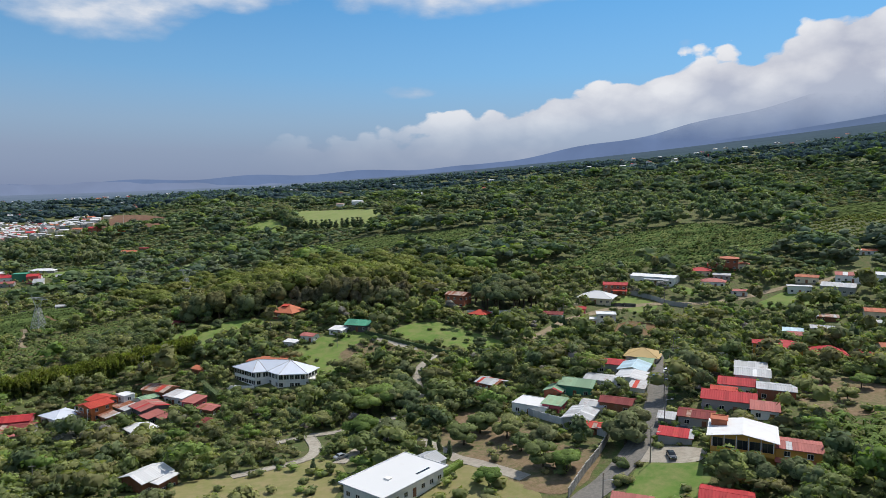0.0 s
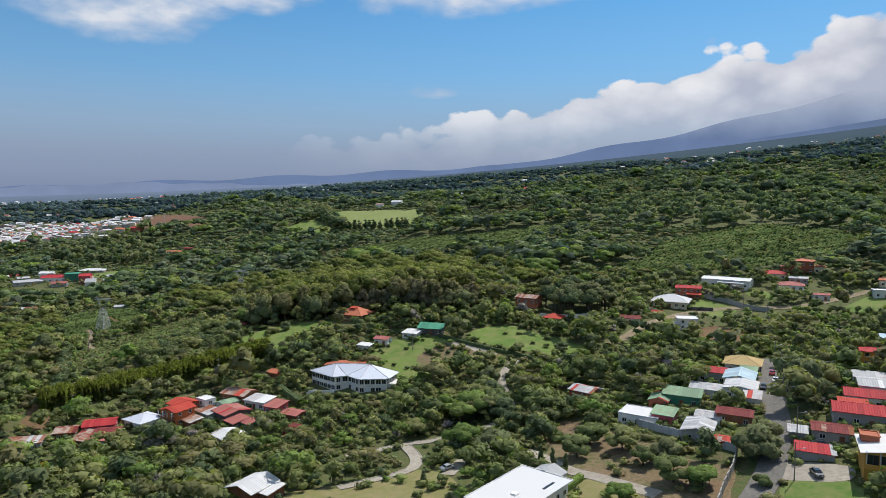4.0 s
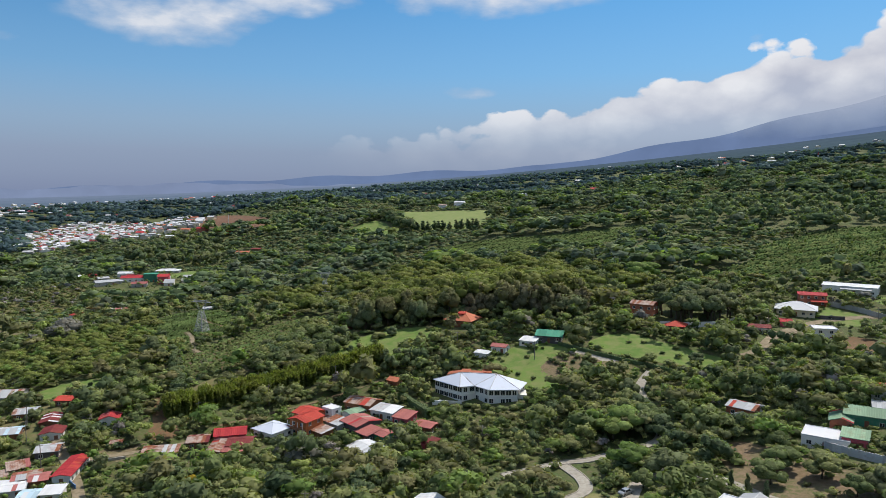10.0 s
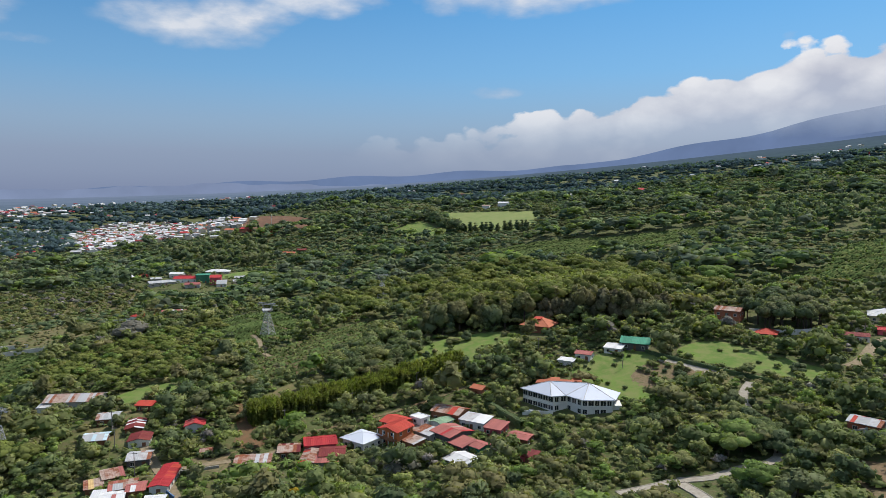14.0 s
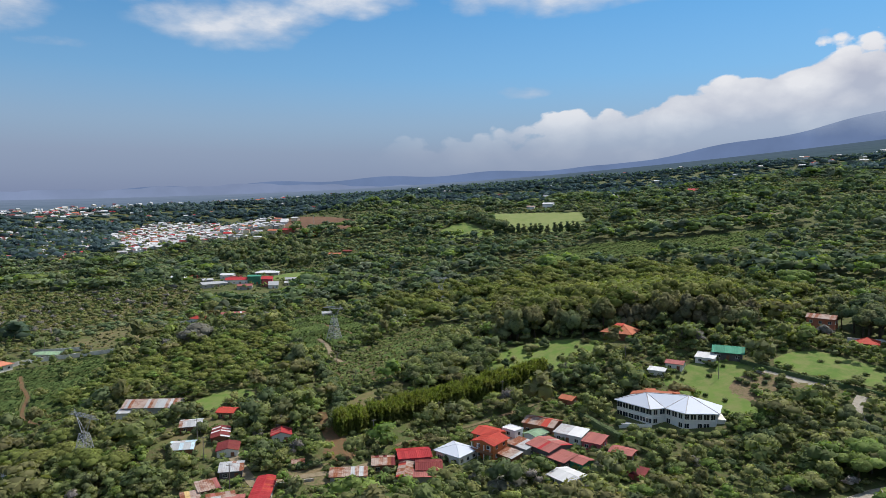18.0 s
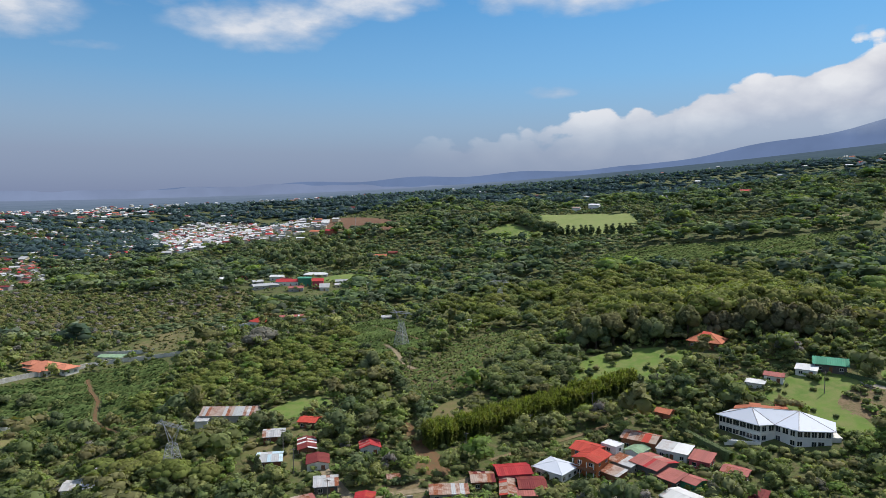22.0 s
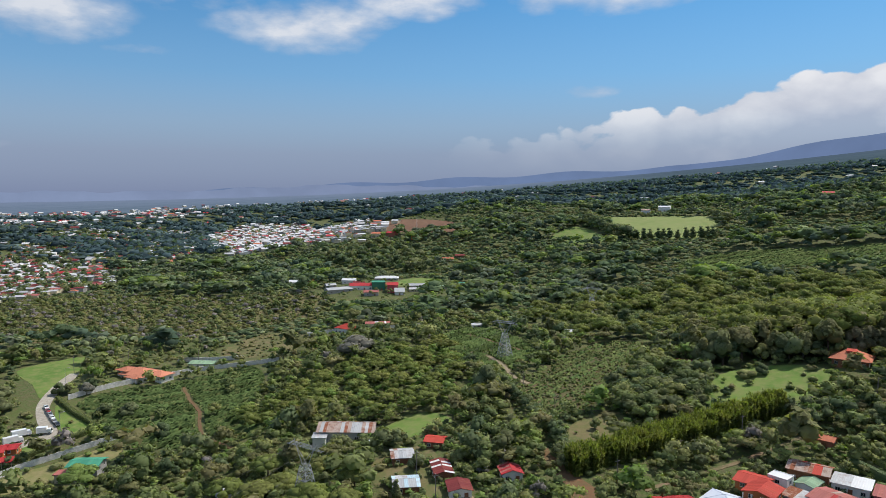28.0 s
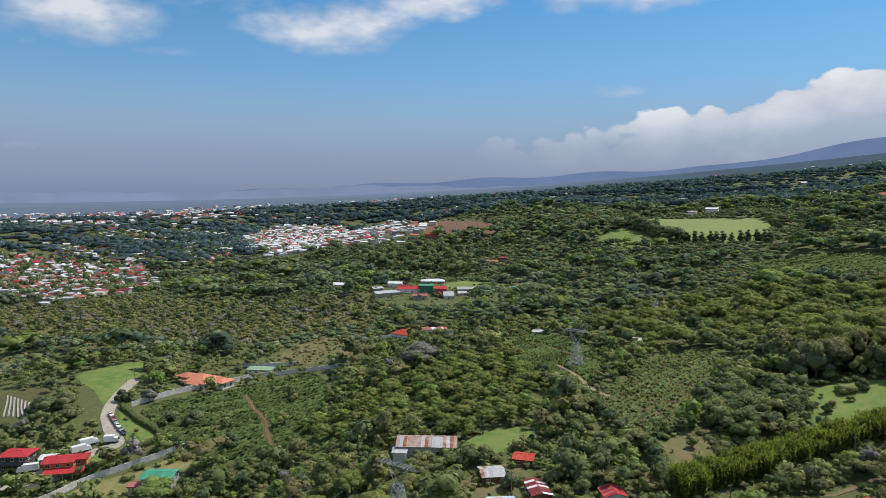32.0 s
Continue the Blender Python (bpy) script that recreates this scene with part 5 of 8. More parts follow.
house(-193.5, 198, 4.6, 5, 25, 2.8, "gable", ("r_pink", "r_white", "r_rust"), "wood", "shack with pinkish patched sheets", pitch=0.12)
house(-184, 190, 5, 4, 14, 2.8, "shed", "r_white", "white", "small white annex below the scarlet roof", pitch=0.08)
house(-189.5, 188, 4.6, 4.5, 14, 2.8, "gable", ("r_blue", "r_white"), "white", "small hut with a pale bluish roof", pitch=0.15)
house(-207, 199, 4.5, 4, 35, 2.5, "shed", ("r_rust", "r_rust", "r_tan"), "wood", "rusty lean-to in the huddle of shacks", pitch=0.1, wins=False)
house(-186, 225, 3.2, 2.6, 20, 2.2, "gable", "r_rust", "wood", "little tool shed beside the red track", pitch=0.25, wins=False)
house(-168, 219, 10.5, 4, 15, 2.7, "shed", ("r_rust", "r_silver", "r_dark"), "grey_wall", "long low shed with patched sheets", pitch=0.1)
house(-228.5, 262, 6.2, 5, 2, 2.8, "gable", "r_orange", "wood", "hut with a vivid red roof", pitch=0.2)
house(-284.5, 226.5, 8, 5.5, 20, 2.9, "gable", ("r_silver", "r_white"), "white", "small white hut with a silver roof", pitch=0.16)
house(-286, 216.8, 10, 6.5, 25, 3.2, "gable", "r_silver", "white", "white shed with a dull metal roof", pitch=0.14)

# the compound on the far left
e = house(-404, 248, 10.5, 8, 30, 5.4, "gable", "r_red", "orange_wall", "two-storey orange house with stepped red roofs", 2, pitch=0.25, over=0.6)
block(e, 6.5, 2, 5, 6, 5.2, "orange_wall", "gable", ("r_red",), pitch=0.25, storeys=2)
part("porch_roof", Shape().slab([(-4.5, -8.0, 2.5), (9.5, -8.0, 2.5), (9.5, -4.1, 3.4), (-4.5, -4.1, 3.4)], 0.15).mesh("porch_roof", M["r_red"]), e)
posts(e, -4.2, 9.2, -7.6, 0, 2.4, 5, "cream")
e = house(-423, 246, 10, 8, 20, 6.0, "hip", "r_red", "dark_wall", "dark two-storey house with a red roof and white trim", 2, pitch=0.18, over=0.9)
part("balcony", Shape().box(-5, -5.6, 2.8, 5, -4, 3.0).box(-5, -5.65, 3.0, 5, -5.55, 3.9).mesh("balcony", M["dark_wall"]), e)
house(-414, 251, 5, 4.5, 25, 2.8, "gable", "r_white", "white", "white marquee tent beside the house", name="tent", pitch=0.25, wins=False)
e = house(-357, 246, 10.5, 8, 18, 5.8, "gable", "r_green", "grey_wall", "grey two-storey house with a green roof", 2, pitch=0.2, over=0.7)
block(e, -7.5, -2.5, 4.5, 4, 2.8, "cream", "flat", ("r_pink",))
e = house(-410, 339, 16, 11, -12, 3.8, "hip", "r_salmon", "white", "sprawling villa with salmon tile hip roofs", pitch=0.32, over=1.0)
block(e, 10, 3, 10, 8, 3.6, "white", "hip", ("r_salmon",), pitch=0.32, over=0.9)
block(e, -8.5, -2, 7, 7, 5.2, "white", "hip", ("r_salmon",), pitch=0.32, over=0.9, storeys=2)
block(e, 2, -6, 8, 5, 3.2, "white", "hip", ("r_salmon",), pitch=0.32, over=0.8)
house(-394, 371, 14, 6, 10, 3.0, "gable", "r_sage", "white", "low building with a grey-green roof", pitch=0.15)
e = house(-336, 437, 12, 9, -20, 4.0, "hip", "r_orange", "white", "house with an orange hip roof", pitch=0.35)
house(-318, 446, 15, 6, 25, 4.0, "gable", ("r_pink", "r_white"), "cream", "long pale wing with a pink roof", pitch=0.15)


# ---- where plants may stand ----
HEDGE_LINES = [smooth_line(q_, False, 3.0) for q_ in ([(-184, 248), (-166, 265), (-148, 280), (-128, 295), (-111, 305)], [(-220, 331), (-210, 312), (-202, 298), (-190, 277), (-184, 264)], [(-424, 300), (-387, 282), (-394, 250)], [(-10, 153), (5, 174)], [(-36, 311), (-1, 286), (4, 281)])]
WALL_LINES = [smooth_line(q_, False, 3.0) for q_ in ([(-394, 224), (-388, 244), (-379.5, 259), (-370, 276)], [(-419, 302), (-410, 326), (-399, 346), (-390, 363), (-373, 374), (-352, 381)], [(-362, 436), (-340, 440), (-318, 432), (-300, 446)], [(2, 236), (11, 235), (23, 239)], [(25, 208), (37.5, 186.5), (44, 176), (34, 158), (28, 147)])]


def free(px, py, margin=2.0, front=0.0, clear=True):
    ok = np.ones(np.shape(px), bool)
    for ring in CLEAR if clear else ():
        ok &= ~inside(px, py, ring)
    # the verges below the drives, lanes and lawns are kept low
    for k in (4.0, 8.0, 12.0) if front else ():
        for line, half in (way_ for way_ in WAYS if way_[1] > 1.55):
            ok &= ~near_line(px + 0.25 * k, py + 0.95 * k, line[::2] if len(line) > 4 else line, half + 0.3)
        for ring in CLEAR if k < 5 else ():
            ok &= ~inside(px + 0.25 * k, py + 0.95 * k, ring)
    for line, half in WAYS:
        ok &= ~near_line(px, py, line[::2] if len(line) > 4 else line, half + margin)
    for hx, hy, turn, a, b in HOUSES:
        c, s = math.cos(radians(turn)), math.sin(radians(turn))
        u, v = (px - hx) * c + (py - hy) * s, -(px - hx) * s + (py - hy) * c
        ok &= ~((np.abs(u) < a + margin * 0.6) & (np.abs(v) < b + margin * 0.6))
        for far_ in (front, 2.2 * front) if front else ():
            u, v = (px - hx) * c + (py + far_ - hy) * s, -(px - hx) * s + (py + far_ - hy) * c
            ok &= ~((np.abs(u) < a + 0.5) & (np.abs(v) < b + 0.5))
    for k in (3.0, 6.0, 9.0) if front else ():
        ok &= ~near_line(px + 0.25 * k, py + 0.95 * k, HEDGE_LINES[0], 2.5)
    for line_ in HEDGE_LINES:
        ok &= ~near_line(px, py, line_, margin + 1.6)
    for line_ in WALL_LINES:
        ok &= ~near_line(px, py + 2.5 * min(margin, 2.0), line_, margin + 2.0)
    return ok


def jitter_grid(x0, x1, y0, y1, step, r):
    a, b = np.meshgrid(np.arange(x0, x1, step), np.arange(y0, y1, step))
    a, b = a.ravel(), b.ravel()
    return a + r.uniform(-0.5, 0.5, len(a)) * step, b + r.uniform(-0.5, 0.5, len(b)) * step


def field_noise(px, py, scale, seed):
    """Smooth values about 0..1 over the plan."""
    r = np.random.default_rng(seed)
    z = np.zeros(np.shape(px))
    for k in range(10):
        a, f = r.uniform(0, 2 * np.pi), r.uniform(0.6, 1.6) * 2 * np.pi / scale
        z = z + np.sin(f * (px * math.cos(a) + py * math.sin(a)) + r.uniform(0, 6.3))
    return 0.5 + z / 9


def in_view(px, py, slack=0.12):
    """Plants only where the walk overlooks them: a fan before the path."""
    a = np.arctan2(px - 0, py - 0)
    b = np.arctan2(px + 190, py - 49)
    return ((a < 0.60 + slack) | (b < 0.60 + slack)) & ((b > -0.88 - slack)) & (py > 60)


def path_gap(px, py):
    t = np.clip(-(px * 190.0 - py * 49.0) / (190.0**2 + 49.0**2), 0, 1)
    return np.hypot(px + 190 * t, py - 49 * t)


def ring_of(points):
    return smooth_line(points, True, 4.0)


WOOD = ring_of([(-132, 352), (-112, 353), (-88, 350), (-60, 352), (-30, 345), (-20, 356), (-25, 385), (-60, 402), (-110, 405), (-140, 388)])
WOOD_BACK = ring_of([(-118, 364), (-88, 360), (-50, 362), (-24, 362), (-25, 385), (-60, 402), (-110, 405), (-125, 390)])
BAND = ring_of([(85, 634), (121, 708), (230, 701), (300, 608), (263, 540), (207, 545), (152, 563)])
STAND = ring_of([(12, 340), (30, 336), (46, 341), (50, 360), (30, 368), (12, 362)])
THICKET = ring_of([(-170, 336), (-150, 352), (-142, 352), (-138, 330), (-137, 308), (-150, 298), (-162, 291), (-168, 306)])
COFFEE = ring_of([(-214, 312), (-203, 357), (-188, 396), (-170, 412), (-147, 391), (-157, 363), (-172, 325), (-181, 302), (-195, 291), (-206, 306)])
COFFEE2 = ring_of([(-266, 390), (-260, 450), (-237, 438), (-210, 386), (-218, 345), (-240, 356)])
FIELD3 = ring_of([(-413, 304), (-388, 340), (-366, 372), (-340, 345), (-322, 300), (-305, 280), (-340, 268), (-372, 276), (-392, 284)])
SLOPE = ring_of([(46, 428), (90, 426), (150, 420), (190, 436), (226, 444), (250, 482), (215, 546), (164, 538), (116, 504), (100, 470), (70, 450)])
SLOPE2 = ring_of([(-128, 634), (-88, 657), (0, 628), (81, 626), (84, 592), (30, 574), (-54, 582), (-116, 618)])
SLOPE3 = ring_of([(306, 560), (330, 590), (390, 600), (400, 540), (341, 520), (300, 535)])
TREE_ROWS = ring_of([(247, 482), (306, 527), (345, 517), (330, 470), (284, 434), (249, 443), (230, 448)])
PLAIN = ring_of([(-700, 430), (-480, 400), (-420, 460), (-380, 520), (-430, 580), (-560, 600), (-760, 560)])
TOWN = ring_of([(-1057, 1354), (-1080, 1560), (-940, 1600), (-760, 1380), (-584, 1125), (-505, 982), (-546, 930), (-640, 926), (-672, 898), (-750, 960), (-880, 1130), (-995, 1282)])
TOWN2 = ring_of([(-1240, 900), (-1000, 915), (-850, 826), (-700, 655), (-706, 605), (-725, 540), (-900, 650), (-1200, 780)])
TOWN3 = ring_of([(-1160, 950), (-1292, 1221), (-1150, 1440), (-1050, 1300), (-900, 1080), (-790, 950), (-760, 900), (-840, 850), (-1003, 935)])
CANOPY = ring_of([(-205, 425), (-150, 408), (-60, 404), (-10, 392), (18, 420), (-20, 500), (-90, 545), (-170, 540), (-225, 500)])
GROVE = ring_of([(-330, 300), (-300, 345), (-262, 388), (-240, 352), (-226, 318), (-240, 285), (-275, 288), (-305, 282)])
BANANA = ring_of([(98, 128), (92, 150), (96, 168), (112, 164), (140, 176), (150, 150), (128, 120)])
SCHOOL_WOOD = ring_of([(-532, 814), (-529, 843), (-496, 876), (-436, 855), (-393, 797), (-361, 717), (-407, 716)])
HAMLETS = [ring_of([(-420, 560), (-412, 640), (-360, 668), (-305, 640), (-298, 608), (-352, 556)])]

r = np.random.default_rng(11)
px, py = jitter_grid(-640, 330, 60, 480, 4.3, r)
gap = path_gap(px, py)
keep = in_view(px, py) & (gap > 75) & (gap < 430) & free(px, py, 1.9, 4.0)
for q in (COFFEE, COFFEE2, FIELD3, BANANA, WOOD, THICKET, PLAIN, SLOPE, TREE_ROWS, STAND, CANOPY, GROVE):
    keep &= ~inside(px, py, q)
px, py, gap = px[keep], py[keep], gap[keep]
thick = field_noise(px, py, 60, 5)
keep = r.random(len(px)) < np.clip(0.66 + 0.9 * (thick - 0.35), 0.45, 1.0)
keep &= (px > -330) | (r.random(len(px)) < 0.55)
px, py, gap, thick = px[keep], py[keep], gap[keep], thick[keep]
kinds = np.array(["broad", "round", "dark", "bright", "flat", "bush", "olive_bush", "tall", "grey"])
stand = field_noise(px, py, 45, 9)
pick = np.where(stand < 0.34, r.choice(9, len(px), p=[0.22, 0.16, 0.24, 0.08, 0.06, 0.16, 0.03, 0.03, 0.02]), r.choice(9, len(px), p=[0.28, 0.20, 0.10, 0.14, 0.08, 0.13, 0.04, 0.01, 0.02]))
tall = {"broad": (3.8, 6.8), "round": (3.4, 6.4), "dark": (3.8, 6.6), "bright": (3.4, 5.8), "flat": (4.2, 6.5), "bush": (1.6, 3.0), "olive_bush": (1.6, 2.8), "tall": (6, 10), "grey": (3.5, 5.5)}
hh = np.array([r.uniform(*tall[kinds[k]]) for k in pick]) * r.choice([0.7, 1.0, 1.3, 1.75], len(pick), p=[0.22, 0.45, 0.22, 0.11])
near = gap < 205
# the nearest few hundred trees are things of their own
order = np.argsort(gap)
chosen = np.zeros(len(px), bool)
chosen[order[:205]] = True
for i in order[:205]:
    tree(str(kinds[pick[i]]), float(px[i]), float(py[i]), float(hh[i]), float(r.uniform(0.9, 1.2)))
# the front of the tall woods and the stand of dark trees, one by one
for k, (x, y) in enumerate(smooth_line([(-134, 351), (-112, 352), (-88, 349), (-60, 351), (-34, 345), (-22, 352)], False, 5.0)):
    tree(("feather", "dark", "feather", "tall", "round")[k % 5] if x < -78 or k % 4 == 1 else "grey_feather", float(x + r.uniform(-1.5, 1.5)), float(y + r.uniform(-1, 3)), float(r.uniform(11, 17) if k % 5 != 4 else 8), float(r.uniform(0.9, 1.15)))
sx, sy = jitter_grid(12, 50, 337, 366, 6.2, r)
m = inside(sx, sy, STAND) & free(sx, sy, 0.5)
for x, y in zip(sx[m], sy[m]):
    tree("pine", float(x), float(y), float(r.uniform(11, 15.5)), float(r.uniform(0.9, 1.2)))
# shrubs and saplings that fill the gaps
ux, uy = jitter_grid(-560, 300, 70, 420, 3.1, r)
ug = path_gap(ux, uy)
m = in_view(ux, uy) & (ug > 75) & (ug < 330)
ux, uy = ux[m], uy[m]
low_ = np.zeros(len(ux), bool)
for ring in LOW:
    low_ |= inside(ux, uy, ring)
m = (free(ux, uy, 0.6) | ((r.random(len(ux)) < np.where(low_, 0.3, 0.05)) & free(ux, uy, 0.6, clear=False))) & (r.random(len(ux)) < np.clip(0.25 + 0.9 * field_noise(ux, uy, 30, 15), 0.2, 0.92))
for q in (COFFEE, COFFEE2, FIELD3, WOOD):
    m &= ~inside(ux, uy, q)
ux, uy = ux[m], uy[m]
sort = r.choice(4, len(ux), p=[0.45, 0.2, 0.2, 0.15])
for k, kind in enumerate(("bush", "olive_bush", "bright", "dark")):
    m = sort == k
    scatter("undergrowth", "low green undergrowth of shrubs and weeds", kind, "tuft", ux[m], uy[m], r.uniform(0.9, 2.3, int(m.sum())), category="shrubs", wides=r.uniform(1.1, 1.7, int(m.sum())))
# garden plants close round the houses
gx_, gy_ = [], []
for hx, hy, turn, a, b in HOUSES:
    for _ in range(18):
        u, v = (r.uniform(-a, a), (b - 0.6) * r.choice([-1, 1])) if r.random() < 0.6 else ((a - 0.6) * r.choice([-1, 1]), r.uniform(-b, b))
        u, v = u + r.normal() * 0.7, v + r.normal() * 0.7
        c, s = math.cos(radians(turn)), math.sin(radians(turn))
        gx_.append(hx + u * c - v * s)
        gy_.append(hy + u * s + v * c)
gx_, gy_ = np.array(gx_), np.array(gy_)
ok = np.ones(len(gx_), bool)
for line, half in WAYS:
    ok &= ~near_line(gx_, gy_, line[::2] if len(line) > 4 else line, half + 0.6)
for hx, hy, turn, a, b in HOUSES:
    c, s = math.cos(radians(turn)), math.sin(radians(turn))
    ok &= ~((np.abs((gx_ - hx) * c + (gy_ - hy) * s) < a - 0.9) & (np.abs(-(gx_ - hx) * s + (gy_ - hy) * c) < b - 0.9))
gx_, gy_ = gx_[ok], gy_[ok]
sort = r.choice(3, len(gx_))
for k, kind in enumerate(("bush", "dark", "bright")):
    m = sort == k
    scatter("garden_plants", "garden shrubs close round the houses", kind, "tuft", gx_[m], gy_[m], r.uniform(0.9, 2.3, int(m.sum())), category="shrubs")
for k, kind in enumerate(kinds):
    for lod, lo, hi in (("mid", 0, 250), ("back", 250, 500)):
        m = (pick == k) & ~chosen & (gap >= lo) & (gap < hi)
        scatter("hillside_trees", LABELS[str(kind)] + ", many of them", str(kind), lod, px[m], py[m], hh[m])


def zone(name, label, ring, kind, step, lo, hi, lod, dense=1.0, seed=0, margin=1.0, wide=None, category="trees"):
    q = np.random.default_rng(100 + seed)
    a, b = ring.min(0), ring.max(0)
    x, y = jitter_grid(a[0], b[0], a[1], b[1], step, q)
    m = inside(x, y, ring) & (q.random(len(x)) < dense) & free(x, y, margin)
    x, y = x[m], y[m]
    scatter(name, label, kind, lod, x, y, q.uniform(lo, hi, len(x)), category=category, wides=None if wide is None else q.uniform(*wide, len(x)))


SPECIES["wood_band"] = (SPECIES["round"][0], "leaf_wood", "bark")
zone("tall_woods", "tall dark woodland with high crowns", WOOD, "feather", 8.0, 13, 17, "wood", 0.8, 1, 0.5, (0.9, 1.3))
zone("tall_woods", "dark understorey of the tall woods", WOOD, "dark", 7.0, 7, 12, "wood", 0.9, 3, 0.5)
zone("umbrella_trees", "umbrella crowns over the tall woods", WOOD_BACK, "dome", 10.0, 16, 21, "dome", 0.95, 2, 0.5, (0.85, 1.1))
zone("thicket", "dense dark thicket of low trees", THICKET, "dark", 5.4, 5, 8, "mid", 0.9, 5, 0.5, (1.1, 1.5))
zone("thicket", "broad dark crowns of the thicket", THICKET, "broad", 8.0, 7, 9.5, "wood", 0.8, 6, 0.5, (1.1, 1.4))
zone("umbrella_trees", "broad lime green canopies of old shade trees", CANOPY, "dome", 13.5, 9, 13, "dome", 0.85, 7, 0.5, (0.85, 1.2))
zone("shade_canopy", "green trees filling the canopy", CANOPY, "broad", 9.0, 5, 9, "wood", 0.7, 8, 0.5)
zone("shade_canopy", "dark trees filling the canopy", CANOPY, "dark", 13.0, 5, 10, "wood", 0.7, 18, 0.5)
zone("grove", "grove of spreading bright shade trees", GROVE, "bright", 9.0, 4.5, 6.5, "mid", 0.85, 9, 0.8)
zone("scrub", "low olive scrub on the old plantation", COFFEE, "olive_bush", 3.0, 0.5, 1.0, "tuft", 0.85, 27, 0.3, (1.2, 1.8), "shrubs")
zone("grove", "lime green domes of the grove", GROVE, "dome", 8.0, 5.5, 8, "dome", 0.85, 10, 0.8, (0.9, 1.2))
zone("scrub", "olive scrub over the plain", PLAIN, "olive_bush", 6.5, 1.4, 3.2, "tuft", 0.75, 25, 0.5, (1.0, 1.5), "shrubs")
zone("scrub", "grey leafless brush over the plain", PLAIN, "grey", 14.0, 2.2, 4.0, "tuft", 0.7, 29, 0.5, (1.1, 1.6), "shrubs")
zone("scrub", "dark bushes over the plain", PLAIN, "dark", 15.0, 3, 6, "mid", 0.6, 26, 0.5, (1.1, 1.5))
zone("big_trees", "large rounded fresh green trees on the slope", BAND, "wood_band", 13.0, 10, 14, "back", 0.9, 28, 0.5, (1.0, 1.3))
zone("plantation_bushes", "low bushes covering the plain", PLAIN, "bush", 5.0, 1.0, 2.6, "tuft", 0.7, 23, 0.5, (1.1, 1.7), "shrubs")
for ring, sd, dense in ((FIELD3, 20, 0.5), (SLOPE, 21, 0.22), (PLAIN, 23, 0.75)):
    zone("field_trees", "scattered trees over the plantation", ring, "broad", 17.0, 3, 7.5, "mid", dense, sd + 10, 2.0)


def planted_rows(name, label, ring, angle, gap_row, tall_, wide_, mat, seed, dense=0.9, step=1.5, under=None):
    """A plantation: straight rows of bushes grown together into bumpy ridges, broken here and there, with leaf tips on top."""
    q = np.random.default_rng(seed)
    c, s = math.cos(angle), math.sin(angle)
    m0 = ring.mean(0)
    reach = float(np.linalg.norm(ring - m0, axis=1).max()) + step
    u = np.arange(-reach, reach, step)
    V, F, N, T, n0 = [], [], [], [], 0
    prof = ((-0.5, 0.0), (-0.36, 0.72), (0.0, 1.0), (0.36, 0.72), (0.5, 0.0))
    for v in np.arange(-reach, reach, gap_row):
        x, y = m0[0] + u * c - v * s, m0[1] + u * s + v * c
        ok = inside(x, y, ring) & (q.random(len(x)) < dense)
        ok &= free(x, y, 0.4) if ok.any() else ok
        if ok.sum() < 3:
            continue
        z = ground(x, y)
        hh = tall_ * q.uniform(0.55, 1.2, len(x))
        ww = wide_ * q.uniform(0.7, 1.25, len(x))
        for a, b in prof:
            off = v + ww * a + q.normal(size=len(x)) * 0.14
            V.append(np.column_stack([m0[0] + u * c - off * s, m0[1] + u * s + off * c, z + hh * (b + 0.12 * q.normal(size=len(x)) * (b > 0)) - 0.1]))
            N.append(np.tile(unit(np.array([[-s * a * 2, c * a * 2, 0.35 + b]])), (len(x), 1)) + 0.5 * q.normal(size=(len(x), 3)))
        k = np.flatnonzero(ok[:-1] & ok[1:])
        for p in range(4):
            i0 = n0 + p * len(x) + k
            F += [np.column_stack([i0, i0 + 1, i0 + len(x) + 1]), np.column_stack([i0, i0 + len(x) + 1, i0 + len(x)])]
        T.append(np.tile(np.repeat(q.random(len(x) // 3 + 1), 3)[: len(x)] * 0.6, 5))
        n0 += 5 * len(x)
    ob = new(name, mesh_of(name, np.concatenate(V), np.concatenate(F), M[mat], np.concatenate(T), True, unit(np.concatenate(N))))
    return tagged(ob, label, "shrubs", kind="stuff")


planted_rows("coffee_rows", "straight rows of low coffee bushes", COFFEE, radians(62), 2.2, 1.0, 1.5, "leaf_coffee", 31, 0.82, 1.0)
planted_rows("coffee_rows", "dense rows of coffee bushes behind the block wall", FIELD3, radians(35), 2.1, 1.5, 1.7, "leaf_coffee", 33, 0.96, 0.95)
planted_rows("coffee_rows", "rows of coffee bushes around the pylon", COFFEE2, radians(60), 2.4, 1.4, 1.5, "leaf_coffee", 32, 0.96, 1.0)
planted_rows("crop_rows", "bright green crop rows on the far slope", SLOPE2, radians(20), 3.2, 1.2, 2.6, "leaf_coffee", 34, 0.97, 1.4)
planted_rows("coffee_rows", "coffee rows covering the slope above the hamlet", SLOPE, radians(12), 3.2, 1.6, 2.2, "leaf_coffee", 35, 0.93, 1.2)
planted_rows("coffee_rows", "pale green rows high on the slope", SLOPE3, radians(8), 3.4, 1.2, 2.8, "leaf_coffee", 36, 0.96, 2.4)
q = np.random.default_rng(38)
u, v = np.meshgrid(np.arange(-70, 70, 6.0), np.arange(-60, 60, 8.0))
u, v = u.ravel() + q.uniform(-0.8, 0.8, u.size), v.ravel() + q.uniform(-0.6, 0.6, v.size)
c, s_ = math.cos(0.5), math.sin(0.5)
x, y = 292 + u * c - v * s_, 480 + u * s_ + v * c
m = inside(x, y, TREE_ROWS) & free(x, y, 1.0)
